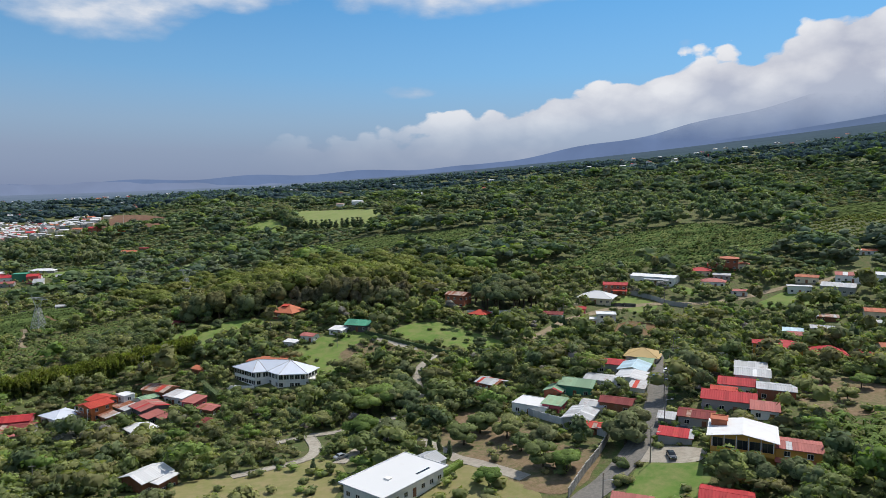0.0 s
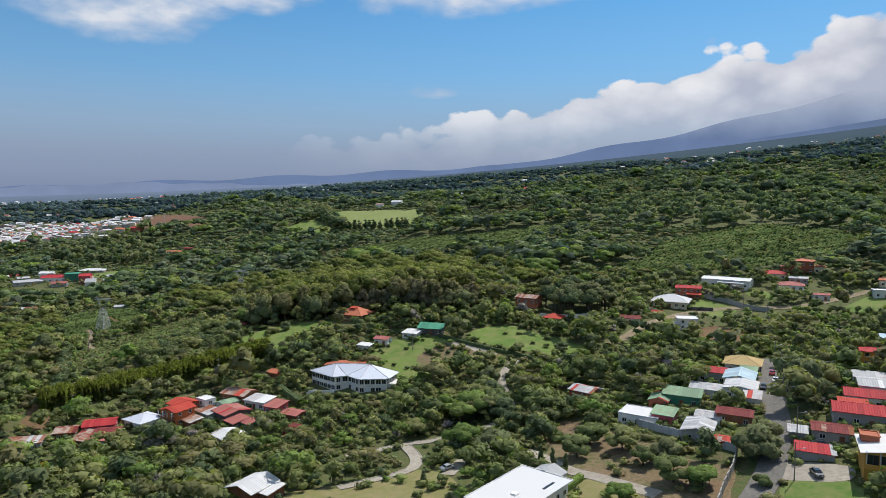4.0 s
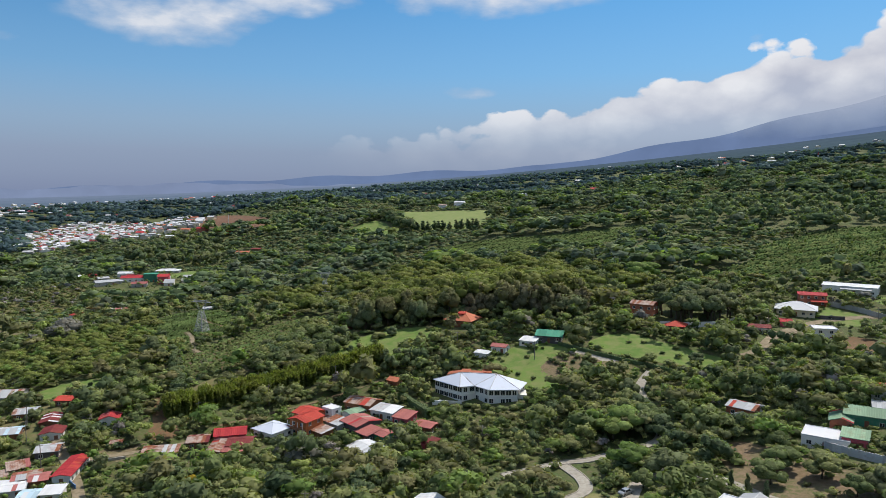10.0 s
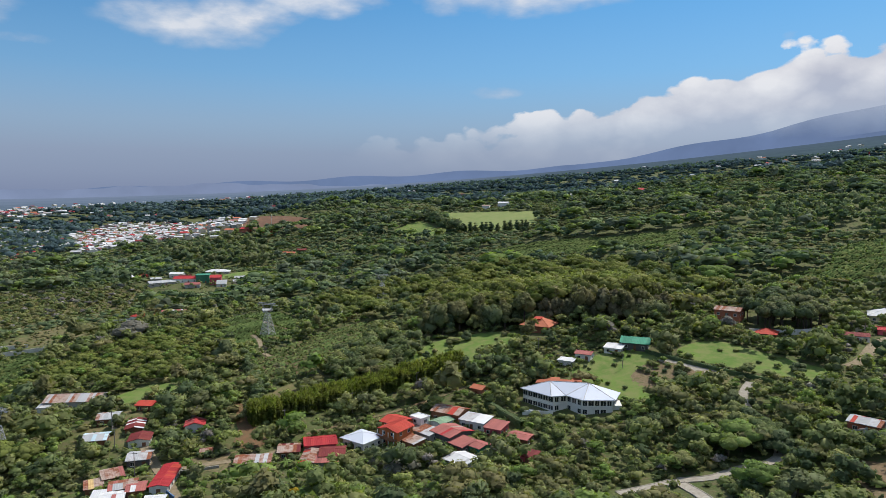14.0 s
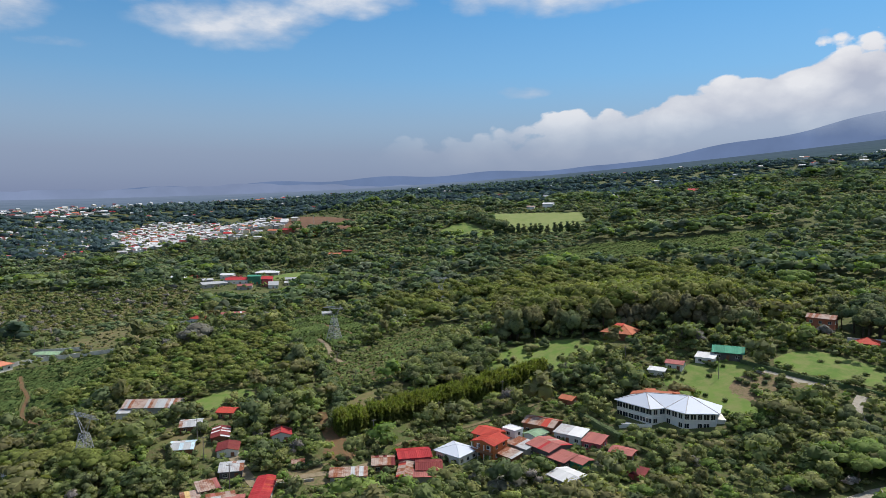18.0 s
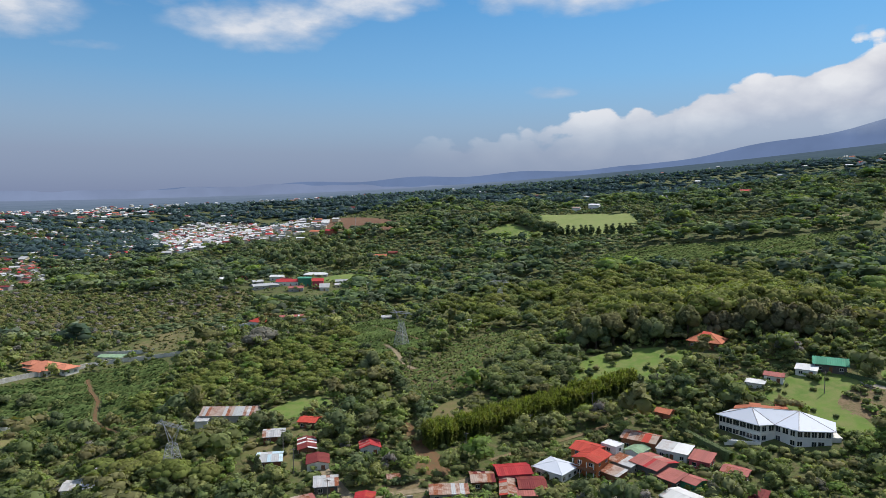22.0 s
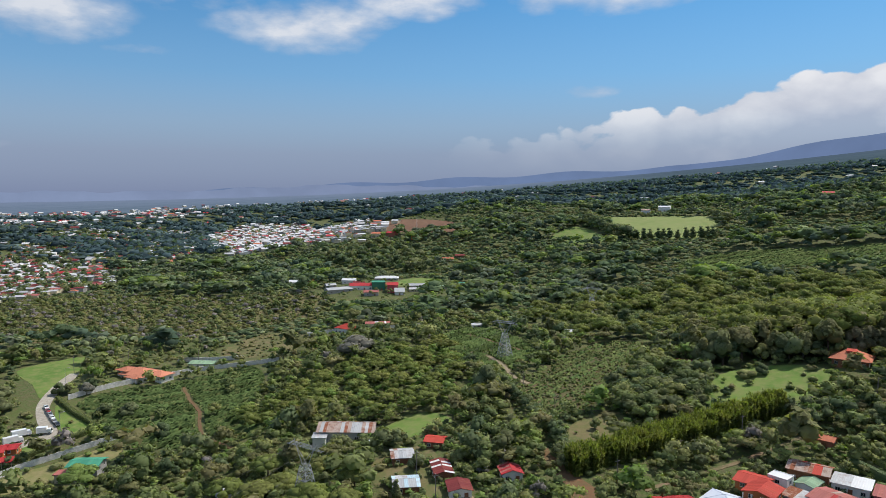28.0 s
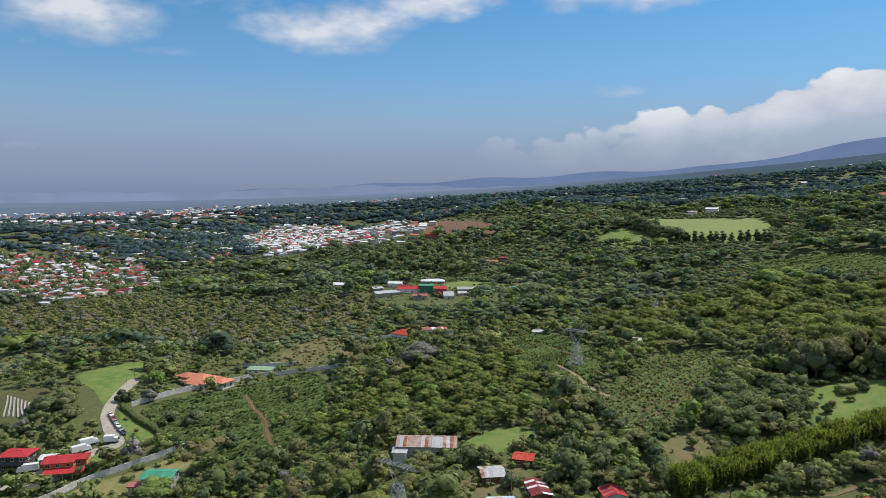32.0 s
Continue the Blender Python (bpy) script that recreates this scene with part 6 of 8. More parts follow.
scatter("orchard_trees", "small pale green trees standing in rows", "dome", "back", x[m], y[m], q.uniform(3.2, 4.6, int(m.sum())), wides=q.uniform(0.8, 1.0, int(m.sum())))

zone("school_trees", "garden trees among the school buildings", HAMLETS[0], "broad", 9.0, 2.5, 5, "far", 0.6, 54, 1.5)
zone("big_trees", "dark umbrella trees in a grove behind the school", SCHOOL_WOOD, "dark", 12.0, 11, 16, "far", 0.9, 55, 1.0, (0.9, 1.3))
zone("town_trees", "dark street trees between the houses", TOWN2, "dark", 14.0, 5, 9, "tuft", 0.7, 51, 0.0)
zone("town_trees", "garden trees between the white houses", TOWN, "broad", 24.0, 4, 7, "tuft", 0.55, 52, 0.0)
zone("town_trees", "dark trees that close over the suburb", TOWN3, "dark", 13.0, 4, 8, "tuft", 0.75, 53, 0.0, (1.1, 1.6))

# farther woods, in two rings of distance, open round the far hamlets
FAR_TOWNS = [
    # centre, reach, count: hamlets up the mountain and towns down the plain
    ((90, 1190), (110, 30), 12), ((300, 1390), (120, 40), 10), ((520, 1360), (120, 60), 26), ((-200, 1300), (70, 30), 16), ((-20, 950), (60, 20), 4),
    ((700, 1250), (120, 60), 20), ((300, 1800), (300, 100), 10), ((-560, 1240), (60, 30), 20), ((-380, 1700), (200, 80), 12), ((-1500, 1640), (260, 90), 110),
    ((-1900, 1900), (380, 90), 70), ((-1550, 1330), (200, 50), 60), ((900, 2100), (300, 120), 16), ((100, 2400), (400, 150), 12), ((-1300, 2200), (300, 80), 40),
    ((1500, 2600), (400, 150), 12),
]
r = np.random.default_rng(12)
px, py = jitter_grid(-1150, 700, 330, 1250, 8.8, r)
gap = path_gap(px, py)
keep = in_view(px, py) & (gap >= 430) & (gap < 1100) & free(px, py, 2.0, 6.0)
for q in (SLOPE, SLOPE2, SLOPE3, TREE_ROWS, PLAIN, CANOPY, TOWN, TOWN2, TOWN3, BAND, SCHOOL_WOOD, *HAMLETS):
    keep &= ~inside(px, py, q)
mood, mood2, mood3 = field_noise(px, py, 170, 61), field_noise(px, py, 70, 62), field_noise(px, py, 38, 63)
# groves of large trees, coppices, and low scrub between them
size = np.clip(0.48 + 1.4 * (mood - 0.5) + 0.9 * (mood2 - 0.5) + 0.9 * (mood3 - 0.5), 0, 1)
keep &= r.random(len(px)) < np.where(size > 0.6, 0.75, 0.95)
px, py, mood, mood2, size = px[keep], py[keep], mood[keep], mood2[keep], size[keep]
kind = r.choice(["broad", "dark", "bright", "flat", "round"], len(px), p=[0.42, 0.18, 0.14, 0.08, 0.18])
kind = np.where((size > 0.62) & (mood2 < 0.5), r.choice(["dark", "broad"], len(px), p=[0.7, 0.3]), kind)
kind = np.where(size < 0.36, r.choice(["bush", "olive_bush", "bright", "broad"], len(px), p=[0.5, 0.15, 0.2, 0.15]), kind)
hh = (2.2 + 9.5 * size**1.7) * r.uniform(0.75, 1.3, len(px))
for k in ("broad", "dark", "bright", "flat", "round", "bush", "olive_bush"):
    m = kind == k
    # most kinds take the leaf colours with distance haze painted in
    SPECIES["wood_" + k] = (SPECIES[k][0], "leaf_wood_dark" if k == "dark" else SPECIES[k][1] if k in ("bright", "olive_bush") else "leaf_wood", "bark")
    bushy = "bush" in k
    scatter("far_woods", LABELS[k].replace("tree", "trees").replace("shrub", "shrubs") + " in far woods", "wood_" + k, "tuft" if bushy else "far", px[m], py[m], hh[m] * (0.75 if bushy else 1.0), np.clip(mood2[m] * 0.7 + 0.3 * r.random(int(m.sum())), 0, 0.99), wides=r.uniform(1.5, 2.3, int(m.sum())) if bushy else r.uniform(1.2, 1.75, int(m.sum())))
fx, fy = jitter_grid(-1000, 600, 330, 1150, 6.0, r)
gap = path_gap(fx, fy)
keep = in_view(fx, fy) & (gap >= 430) & (gap < 1000) & (0.48 + 1.4 * (field_noise(fx, fy, 170, 61) - 0.5) + 0.9 * (field_noise(fx, fy, 70, 62) - 0.5) + 0.9 * (field_noise(fx, fy, 38, 63) - 0.5) < 0.5)
fx, fy = fx[keep], fy[keep]
keep = free(fx, fy, 1.5)
for q in (SLOPE, SLOPE2, SLOPE3, TREE_ROWS, PLAIN, CANOPY, TOWN, TOWN2, TOWN3, BAND, *HAMLETS):
    keep &= ~inside(fx, fy, q)
fx, fy = fx[keep], fy[keep]
half_ = r.random(len(fx)) < 0.6
for k, m in (("wood_bush", half_), ("wood_olive_bush", ~half_)):
    scatter("far_scrub", "low scrub between the far woods", k, "speck", fx[m], fy[m], r.uniform(1.4, 2.8, int(m.sum())), category="shrubs", wides=r.uniform(1.5, 2.4, int(m.sum())))
# brush on the dry patch by the long wall
DRY = ring_of([(-400, 398), (-402, 446), (-365, 442), (-356, 396)])
fx, fy = jitter_grid(-410, -350, 390, 450, 3.2, r)
m = inside(fx, fy, DRY) & (r.random(len(fx)) < 0.5)
scatter("dry_brush", "brown and olive brush on dry grass", "olive_bush", "tuft", fx[m], fy[m], r.uniform(0.5, 1.4, int(m.sum())), category="shrubs", wides=r.uniform(1.2, 2.0, int(m.sum())))
# far trees wear the leaf colour with haze painted in
SPECIES["far"] = (dict(spread_r=0.75, base=0.1, lobes=5, lobe=0.6, squash=0.8), "leaf_far_hazed", "bark")
px, py = jitter_grid(-1900, 1500, 800, 2400, 30.0, r)
gap = path_gap(px, py)
keep = in_view(px, py) & (gap >= 1080) & (gap < 2200)
for q in (TOWN, TOWN2, *CLEAR):
    keep &= ~inside(px, py, q)
px, py = px[keep], py[keep]
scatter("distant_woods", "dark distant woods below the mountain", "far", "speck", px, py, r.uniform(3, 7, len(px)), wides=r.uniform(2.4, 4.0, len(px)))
# belts of tall trees that part the far fields
px, py = jitter_grid(-1900, 1500, 800, 2400, 16.0, r)
gap = path_gap(px, py)
keep = in_view(px, py) & (gap >= 1080) & (gap < 2200) & (field_noise(px * 0.35, py, 150, 8) + 0.4 * field_noise(px, py, 90, 9) > 0.72)
for (cx, cy), (sx, sy), n in FAR_TOWNS:
    keep &= ((px - cx) / (1.2 * sx)) ** 2 + ((py + 20 - cy) / (1.2 * sy + 30)) ** 2 > 1
for q in (TOWN, TOWN2, *CLEAR):
    keep &= ~inside(px, py, q)
px, py = px[keep], py[keep]
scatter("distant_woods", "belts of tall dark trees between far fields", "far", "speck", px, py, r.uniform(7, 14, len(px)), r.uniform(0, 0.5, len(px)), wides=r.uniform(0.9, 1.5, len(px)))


# ---- chosen single plants ----
for kind, x, y, h, wide in (
    ("dark", -221, 315, 12.5, 1.0), ("grey", -302, 371, 11.5, 1.5), ("dark", -351, 280, 6.5, 1.0), ("bright", -348.7, 232.9, 9, 1.2), ("dark", -293, 376, 7, 1.0),
    ("yellow", -146, 195, 5.5, 1.0), ("dark", 75, 203, 12, 1.0), ("broad", 80, 208, 10, 1.0), ("dark", 47, 171, 8, 1.25), ("dark", 51, 177, 7, 1.1),
    ("broad", 62, 141, 7.5, 1.2), ("dark", 67, 142, 7, 1.2), ("dark", 75, 139, 6, 1.2), ("bright", 11, 158, 4.5, 1.2), ("broad", 25, 165, 6.5, 1.3),
    ("bright", 30, 160, 5.5, 1.3), ("broad", 11, 196, 6.5, 1.3), ("broad", 16, 209, 5.5, 1.2), ("broad", 21, 177, 5, 1.2), ("bush", 43, 158, 2.5, 1.0),
    ("bush", 40, 150, 2.4, 1.0), ("broad", 6, 188, 6, 1.3), ("broad", 18, 188, 6.5, 1.3), ("dark", 27, 178, 6, 1.2), ("bush", 2, 204, 2.6, 1.2),
    ("round", -26, 294, 4, 1.2), ("broad", -3, 289, 5, 1.2), ("round", -47, 306, 3, 1.0), ("bush", -54, 286, 1.3, 1.0), ("bush", -60, 298, 1.2, 1.0),
    ("bush", -50, 300, 1.4, 1.0), ("bush", -43, 308, 1.2, 1.0), ("bush", -58, 290, 1.1, 1.0), ("bush", -48, 282, 1.3, 1.0), ("dark", -27, 288, 3.6, 1.3),
    ("column", -3.8, 187, 5.5, 0.7), ("column", -0.9, 183.4, 5.5, 0.7), ("column", 1.7, 179.4, 5.2, 0.7), ("dark", -17, 200, 7.5, 1.3), ("broad", -24, 192, 5, 1.2),
    ("round", -32, 201, 4, 1.0), ("column", -35, 178, 4, 1.1), ("round", -30, 176, 3.2, 1.0), ("bright", -52, 196, 4.2, 1.1), ("broad", -40, 221, 6, 1.2),
    ("bright", -25, 206, 7.5, 1.2), ("bush", -46, 187, 1.8, 1.0), ("bush", -36, 170, 1.4, 1.2), ("bush", -33, 162, 1.5, 1.2), ("round", -19, 170, 2.6, 1.1),
    ("bush", -120, 335, 3.2, 1.4), ("dark", -113, 337, 4.5, 1.1), ("bush", -99, 333, 1.4, 1.0), ("dark", -129, 318, 3.6, 1.0), ("bush", -106, 322, 1.8, 1.0),
    ("bush", -97, 327, 2.2, 1.0), ("bush", -90, 322, 2.6, 1.2), ("bush", 5, 300, 1.3, 1.2), ("bush", 12, 305, 1.4, 1.2), ("bush", 0, 312, 1.3, 1.2),
    ("dark", 16, 290, 4.0, 1.4), ("dark", -382, 298, 6, 1.3), ("dark", -393, 295, 5.5, 1.2), ("grey", -416, 310, 6, 1.0), ("dark", -427, 305, 6, 1.1),
    ("dark", -445, 290, 8, 1.3), ("dark", -452, 283, 8, 1.3), ("dark", -436, 282, 7, 1.2), ("grey", -444, 268, 6, 1.2), ("dark", -420, 318, 5, 1.2),
    ("broad", 104, 190, 4, 1.3), ("broad", 112, 197, 4.5, 1.3), ("bright", 118, 188, 4, 1.3), ("broad", 108, 178, 4, 1.3), ("bush", 101, 182, 1.6, 1.2),
    ("bright", 122, 198, 4.5, 1.2), ("bush", 113, 184, 1.8, 1.2), ("bush", -184, 290, 1.8, 1.0), ("broad", -176, 285, 4, 1.0), ("dark", -230, 245, 5, 1.0),
    ("bush", -245, 262, 2.2, 1.2), ("dark", -252, 246, 4.5, 1.0), ("round", -262, 256, 5, 1.1), ("broad", -217, 250, 4.5, 1.2), ("column", -230, 226, 6, 1.1),
):
    tree(kind, x, y, h, wide)
for kind, x, y, h, wide in (("bright", 20, 432, 13, 1.1), ("bright", 29, 440, 11, 1.1), ("grey", -22, 372, 8, 1.2), ("broad", -345, 470, 10, 1.2), ("dome", -241.8, 216.4, 7.5, 1.05), ("dome", -265.9, 224.6, 8.5, 1.05), ("dome", -270.4, 217.8, 9.5, 1.05), ("dome", -258.9, 238, 7.5, 1.05), ("dome", -284.1, 222.9, 8.5, 1.05), ("dome", -252.9, 216, 9.5, 1.05), ("dome", -244.4, 229.9, 7.5, 1.05), ("dome", -278.8, 239.3, 8.5, 1.05), ("bright", -21, 232, 9, 1.2), ("broad", -15, 233, 8, 1.2), ("bright", -26, 228, 8, 1.2), ("broad", -13, 237, 8, 1.2), ("dark", -15, 246, 8, 1.2), ("broad", -17, 254, 7, 1.2), ("dark", -15, 263, 7, 1.1), ("broad", -20, 241, 9, 1.1), ("dark", -12, 229, 7, 1.2), ("broad", -28, 283, 4, 1.2), ("bush", -22, 287, 1.8, 1.2), ("dark", -17, 285, 3.5, 1.2), ("bush", -14, 288, 1.6, 1.2), ("broad", -32, 279, 4, 1.2), ("bush", -86, 268, 2.2, 1.1), ("bush", -82, 264, 2.4, 1.1), ("bush", -77, 262, 2.0, 1.2), ("bush", -73, 263, 1.9, 1.1), ("bush", -70, 261, 2.3, 1.1), ("round", -66, 259, 3.2, 1.1), ("bush", -61, 258, 2.4, 1.2), ("bush", -56, 259, 2.2, 1.1), ("round", -51, 262, 3.4, 1.1), ("bush", -89, 273, 2.0, 1.1)):
    tree(kind, x, y, h, wide)


# bare trees: trunk and forking branches only
def bare_tree(x, y, h, seed):
    q = random.Random(seed)
    s = Shape()

    def grow(p, d, length, r, depth):
        e_ = p + d * length
        s.rod(p, e_, r, r * 0.6, 4)
        if depth:
            for _ in range(3):
                nd = (d + Vector((q.uniform(-1, 1), q.uniform(-1, 1), q.uniform(-0.2, 0.7))) * 0.75).normalized()
                grow(p.lerp(e_, q.uniform(0.6, 1.0)), nd, length * q.uniform(0.55, 0.8), r * 0.55, depth - 1)

    grow(Vector((0, 0, -0.3)), Vector((0, 0, 1)), h * 0.34, h * 0.022, 4)
    e_ = thing("tree", pose(x, y, gz(x, y)), "leafless pale tree with forking branches", "tree", "plants of the hillside")
    part("trunk", s.mesh("trunk", M["grey_bark"]), e_)


for k, (x, y, h) in enumerate(((-192, 303, 8), (-194, 282, 7), (-209, 262, 8), (-208, 329, 8), (-26, 283, 4.5), (-305, 368, 12), (-299, 374, 12))):
    bare_tree(x, y, h, k)


# ---- hedges ----
def strands(seed, count, h, r, lean=0.25):
    """Upright leafy canes: long narrow leaf blades along leaning canes."""
    q = np.random.default_rng(seed)
    V, N = [], []
    for _ in range(count):
        a, d = q.uniform(0, 6.28), r * math.sqrt(q.random())
        base_ = np.array([d * math.cos(a), d * math.sin(a), 0.0])
        tip = base_ + np.array([q.normal() * lean, q.normal() * lean, 1.0]) * h * q.uniform(0.72, 1.03)
        for _k in range(17):
            t = q.uniform(0.08, 1.0)
            p = base_ + (tip - base_) * t
            dr = np.array([q.normal() * 0.45, q.normal() * 0.45, q.uniform(0.5, 1.3)])
            dr /= np.linalg.norm(dr)
            sd = np.cross(dr, q.normal(size=3))
            sd /= np.linalg.norm(sd)
            L = h * 0.118 * q.uniform(0.7, 1.3)
            V += [p - sd * L * 0.20, p + sd * L * 0.20, p + dr * L]
            N += [np.array([p[0] / r, p[1] / r, 1.3]) + 0.4 * q.normal(size=3)] * 3
    V = np.array(V)
    return V, np.arange(len(V)).reshape(-1, 3), unit(np.array(N))


BAMBOO = []
for k in range(4):
    v, f, nv = strands(200 + k, 70, 8.2, 1.5, 0.09)
    cane = Shape()
    ring_ = [(1.0 if j % 2 else 0.75, j * math.pi / 9) for j in range(18)]
    cane.poly([(a_ * math.cos(b_), a_ * math.sin(b_), -0.3) for a_, b_ in ring_] + [(1.25 * a_ * math.cos(b_), 1.25 * a_ * math.sin(b_), 5.0) for a_, b_ in ring_], [(j, (j + 1) % 18, 18 + (j + 1) % 18, 18 + j) for j in range(18)])
    BAMBOO.append((mesh_of("leaves", v, f, M["bamboo"], np.zeros(len(v)), True, nv), cane.mesh("cane_clump", M["bamboo"])))
line = smooth_line([(-181, 251), (-166, 265), (-148, 280), (-128, 295), (-113, 304)], False, 2.3)
for off in (-2.0, 0.2, 2.3):
    tan = np.gradient(line, axis=0)
    tan /= np.linalg.norm(tan, axis=1)[:, None]
    for p, t in zip(line, tan):
        x, y = p[0] - t[1] * off + rng.uniform(-0.5, 0.5), p[1] + t[0] * off + rng.uniform(-0.5, 0.5)
        lv, cn = BAMBOO[int(rng.integers(0, 4))]
        s_ = float(rng.uniform(0.88, 1.06)) * (0.9 if off < 0 else 1.0)
        e = thing("bamboo_clump", pose(x, y, gz(x, y), 0, 0, float(rng.uniform(0, 360))) @ Matrix.Diagonal((s_, s_, s_, 1)), "yellow-green bamboo clump in a tall hedge", "bamboo", "bamboo hedge")
        part("cane_clump", cn, e)
        part("leaves", lv, e)


def row_of_trees(points, kind, step, lo, hi, side=0.8, wide=1.0):
    p = smooth_line(points, False, step)
    n_ = len(p)
    scatter("tree_row", "row of " + LABELS[kind].split(" ", 1)[0] + " trees and shrubs along a field edge", kind, "mid" if lo < 8 else "wood", p[:, 0] + rng.uniform(-side, side, n_), p[:, 1] + rng.uniform(-side, side, n_), rng.uniform(lo, hi, n_), wides=np.full(n_, wide))


row_of_trees([(-220, 331), (-210, 312), (-202, 298), (-190, 277), (-184, 252)], "dark", 2.0, 4.0, 6.2, 1.3)
row_of_trees([(-84, 304), (-72, 321), (-57, 330), (-40, 338), (-27, 346)], "olive_bush", 2.4, 1.4, 2.4, 2.5)
row_of_trees([(-216, 333), (-206, 312), (-196, 295), (-188, 281)], "bright", 4.0, 1.8, 2.8)
row_of_trees([(-112, 303), (-100, 300), (-88, 296), (-78, 293)], "dark", 3.4, 6, 8.5, 1.5)
row_of_trees([(-108, 297), (-96, 294), (-86, 290)], "dark", 4.0, 5, 7, 1.0)
row_of_trees([(-150, 392), (-132, 402), (-112, 408)], "dark", 5.0, 7, 10, 1.5)
row_of_trees([(-88, 729), (-105, 742), (-125, 754), (-158, 780)], "column", 7.0, 9, 12, 1.0, 1.6)
row_of_trees([(-165, 780), (-185, 830), (-205, 880), (-215, 935)], "dark", 10.0, 12, 16, 3.0, 1.3)
row_of_trees([(-72, 790), (-66, 820), (-75, 850)], "dark", 9.0, 8, 12, 3.0, 1.3)


def clipped_hedge(points, wide_, tall_, mat, label):
    """A trimmed hedge: a leafy rounded ridge along a line, skin of small leaves."""
    line_ = smooth_line(points, False, 1.0)
    tan_ = np.gradient(line_, axis=0)
    tan_ /= np.linalg.norm(tan_, axis=1)[:, None]
    nor_ = np.column_stack([-tan_[:, 1], tan_[:, 0]])
    zz = ground(line_[:, 0], line_[:, 1])
    prof = [(-0.5, -0.1), (-0.52, 0.7), (-0.40, 0.96), (0.40, 0.96), (0.52, 0.7), (0.5, -0.1)]
    rows_ = [np.column_stack([line_ + nor_ * wide_ * a * (1 + 0.06 * rng.normal(size=(len(line_), 1))), zz + tall_ * b]) for a, b in prof]
    n_ = len(line_)
    core_v = np.concatenate(rows_)
    core_f = np.array([(k * n_ + i, k * n_ + i + 1, (k + 1) * n_ + i + 1) for k in range(5) for i in range(n_ - 1)] + [(k * n_ + i, (k + 1) * n_ + i + 1, (k + 1) * n_ + i) for k in range(5) for i in range(n_ - 1)])
    m_ = int(n_ * 60)
    i_ = rng.integers(0, n_, m_)
    u_ = rng.uniform(-1, 1, m_)
    face = rng.integers(0, 3, m_)
    a_ = np.where(face == 0, -0.52, np.where(face == 1, 0.52, u_ * 0.5))
    b_ = np.where(face == 2, 0.98, np.abs(u_) * 0.95)
    p_ = np.column_stack([line_[i_] + nor_[i_] * (wide_ * a_)[:, None] + tan_[i_] * rng.uniform(-0.5, 0.5, (m_, 1)), zz[i_] + tall_ * b_])
    d1 = rng.normal(size=(m_, 3))
    d1 *= 0.22 / np.linalg.norm(d1, axis=1)[:, None]
    d2 = rng.normal(size=(m_, 3))
    d2 *= 0.22 / np.linalg.norm(d2, axis=1)[:, None]
    lv_ = np.stack([p_ + d1, p_ - d1, p_ + d2], 1).reshape(-1, 3)
    e_ = thing("hedge", pose(0, 0, 0), label, "hedge")
    part("foliage", mesh_of("foliage", core_v, core_f, M[mat], np.zeros(len(core_v))), e_)
    part("leaves", mesh_of("leaves", lv_, np.arange(3 * m_).reshape(-1, 3), M[mat], np.zeros(3 * m_)), e_)


clipped_hedge([(-423, 300), (-408, 292), (-387, 282), (-390, 266), (-394, 250)], 2.0, 2.0, "leaf", "long clipped green hedge around the verge")
clipped_hedge([(-9.6, 154), (-3.4, 163), (4.6, 173)], 1.6, 1.6, "leaf_bright", "bright clipped hedge beside the villa")
clipped_hedge([(-9, 189), (-3, 182), (1, 177)], 1.4, 2.0, "leaf_dark", "dark clipped hedge behind the villa")
clipped_hedge([(-36, 311), (-21, 300.5), (-1, 286), (4, 281)], 1.2, 1.5, "leaf_dark", "dark clipped hedge along the walled lot")
clipped_hedge([(-99, 272), (-91, 262), (-86, 256)], 2.4, 3.0, "leaf_dark", "tall dark clipped hedge below the mansion")
clipped_hedge([(-97, 283), (-92, 276), (-88, 270)], 2.2, 1.6, "leaf", "clipped green hedge in the mansion garden")
clipped_hedge([(-16, 203), (-8, 198)], 1.4, 1.4, "leaf", "low hedge beside the drive")

# ---- banana plants ----
def banana_mesh(seed):
    q = random.Random(seed)
    s = Shape()
    for k in range(8):
        a = k * 0.785 + q.uniform(-0.3, 0.3)
        L, up = q.uniform(0.55, 0.8), q.uniform(0.5, 1.3)
        c, sn = math.cos(a), math.sin(a)
        pts = []
        for i in range(5):
            t = i / 4
            r_ = L * t
            z = 0.5 + up * 0.45 * t - 0.62 * t * t * (1.5 - 0.5 * up)
            w_ = 0.115 * math.sin(math.pi * (0.12 + 0.86 * t))
            pts.append(((c * r_ - sn * w_, sn * r_ + c * w_, z - 0.03), (c * r_, sn * r_, z + 0.015), (c * r_ + sn * w_, sn * r_ - c * w_, z - 0.03)))
        for i in range(4):
            A, B = pts[i], pts[i + 1]
            s.poly([*A, *B], [(0, 1, 4, 3), (1, 2, 5, 4)])
    stem = Shape().rod((0, 0, -0.05), (0, 0, 0.55), 0.06, 0.04, 6)
    me = s.mesh("leaves", M["leaf_bright"])
    return me, stem.mesh("stem", M["bamboo"])


BAN = [banana_mesh(k) for k in range(4)]


def banana(x, y, h):
    lv, st = BAN[int(rng.integers(0, 4))]
    e_ = thing("banana_plant", pose(x, y, gz(x, y), 0, 0, float(rng.uniform(0, 360))) @ Matrix.Diagonal((h, h, h, 1)), "banana plant with long drooping green leaves", "banana plant", "banana plants")
    part("stem", st, e_)
    part("leaves", lv, e_)


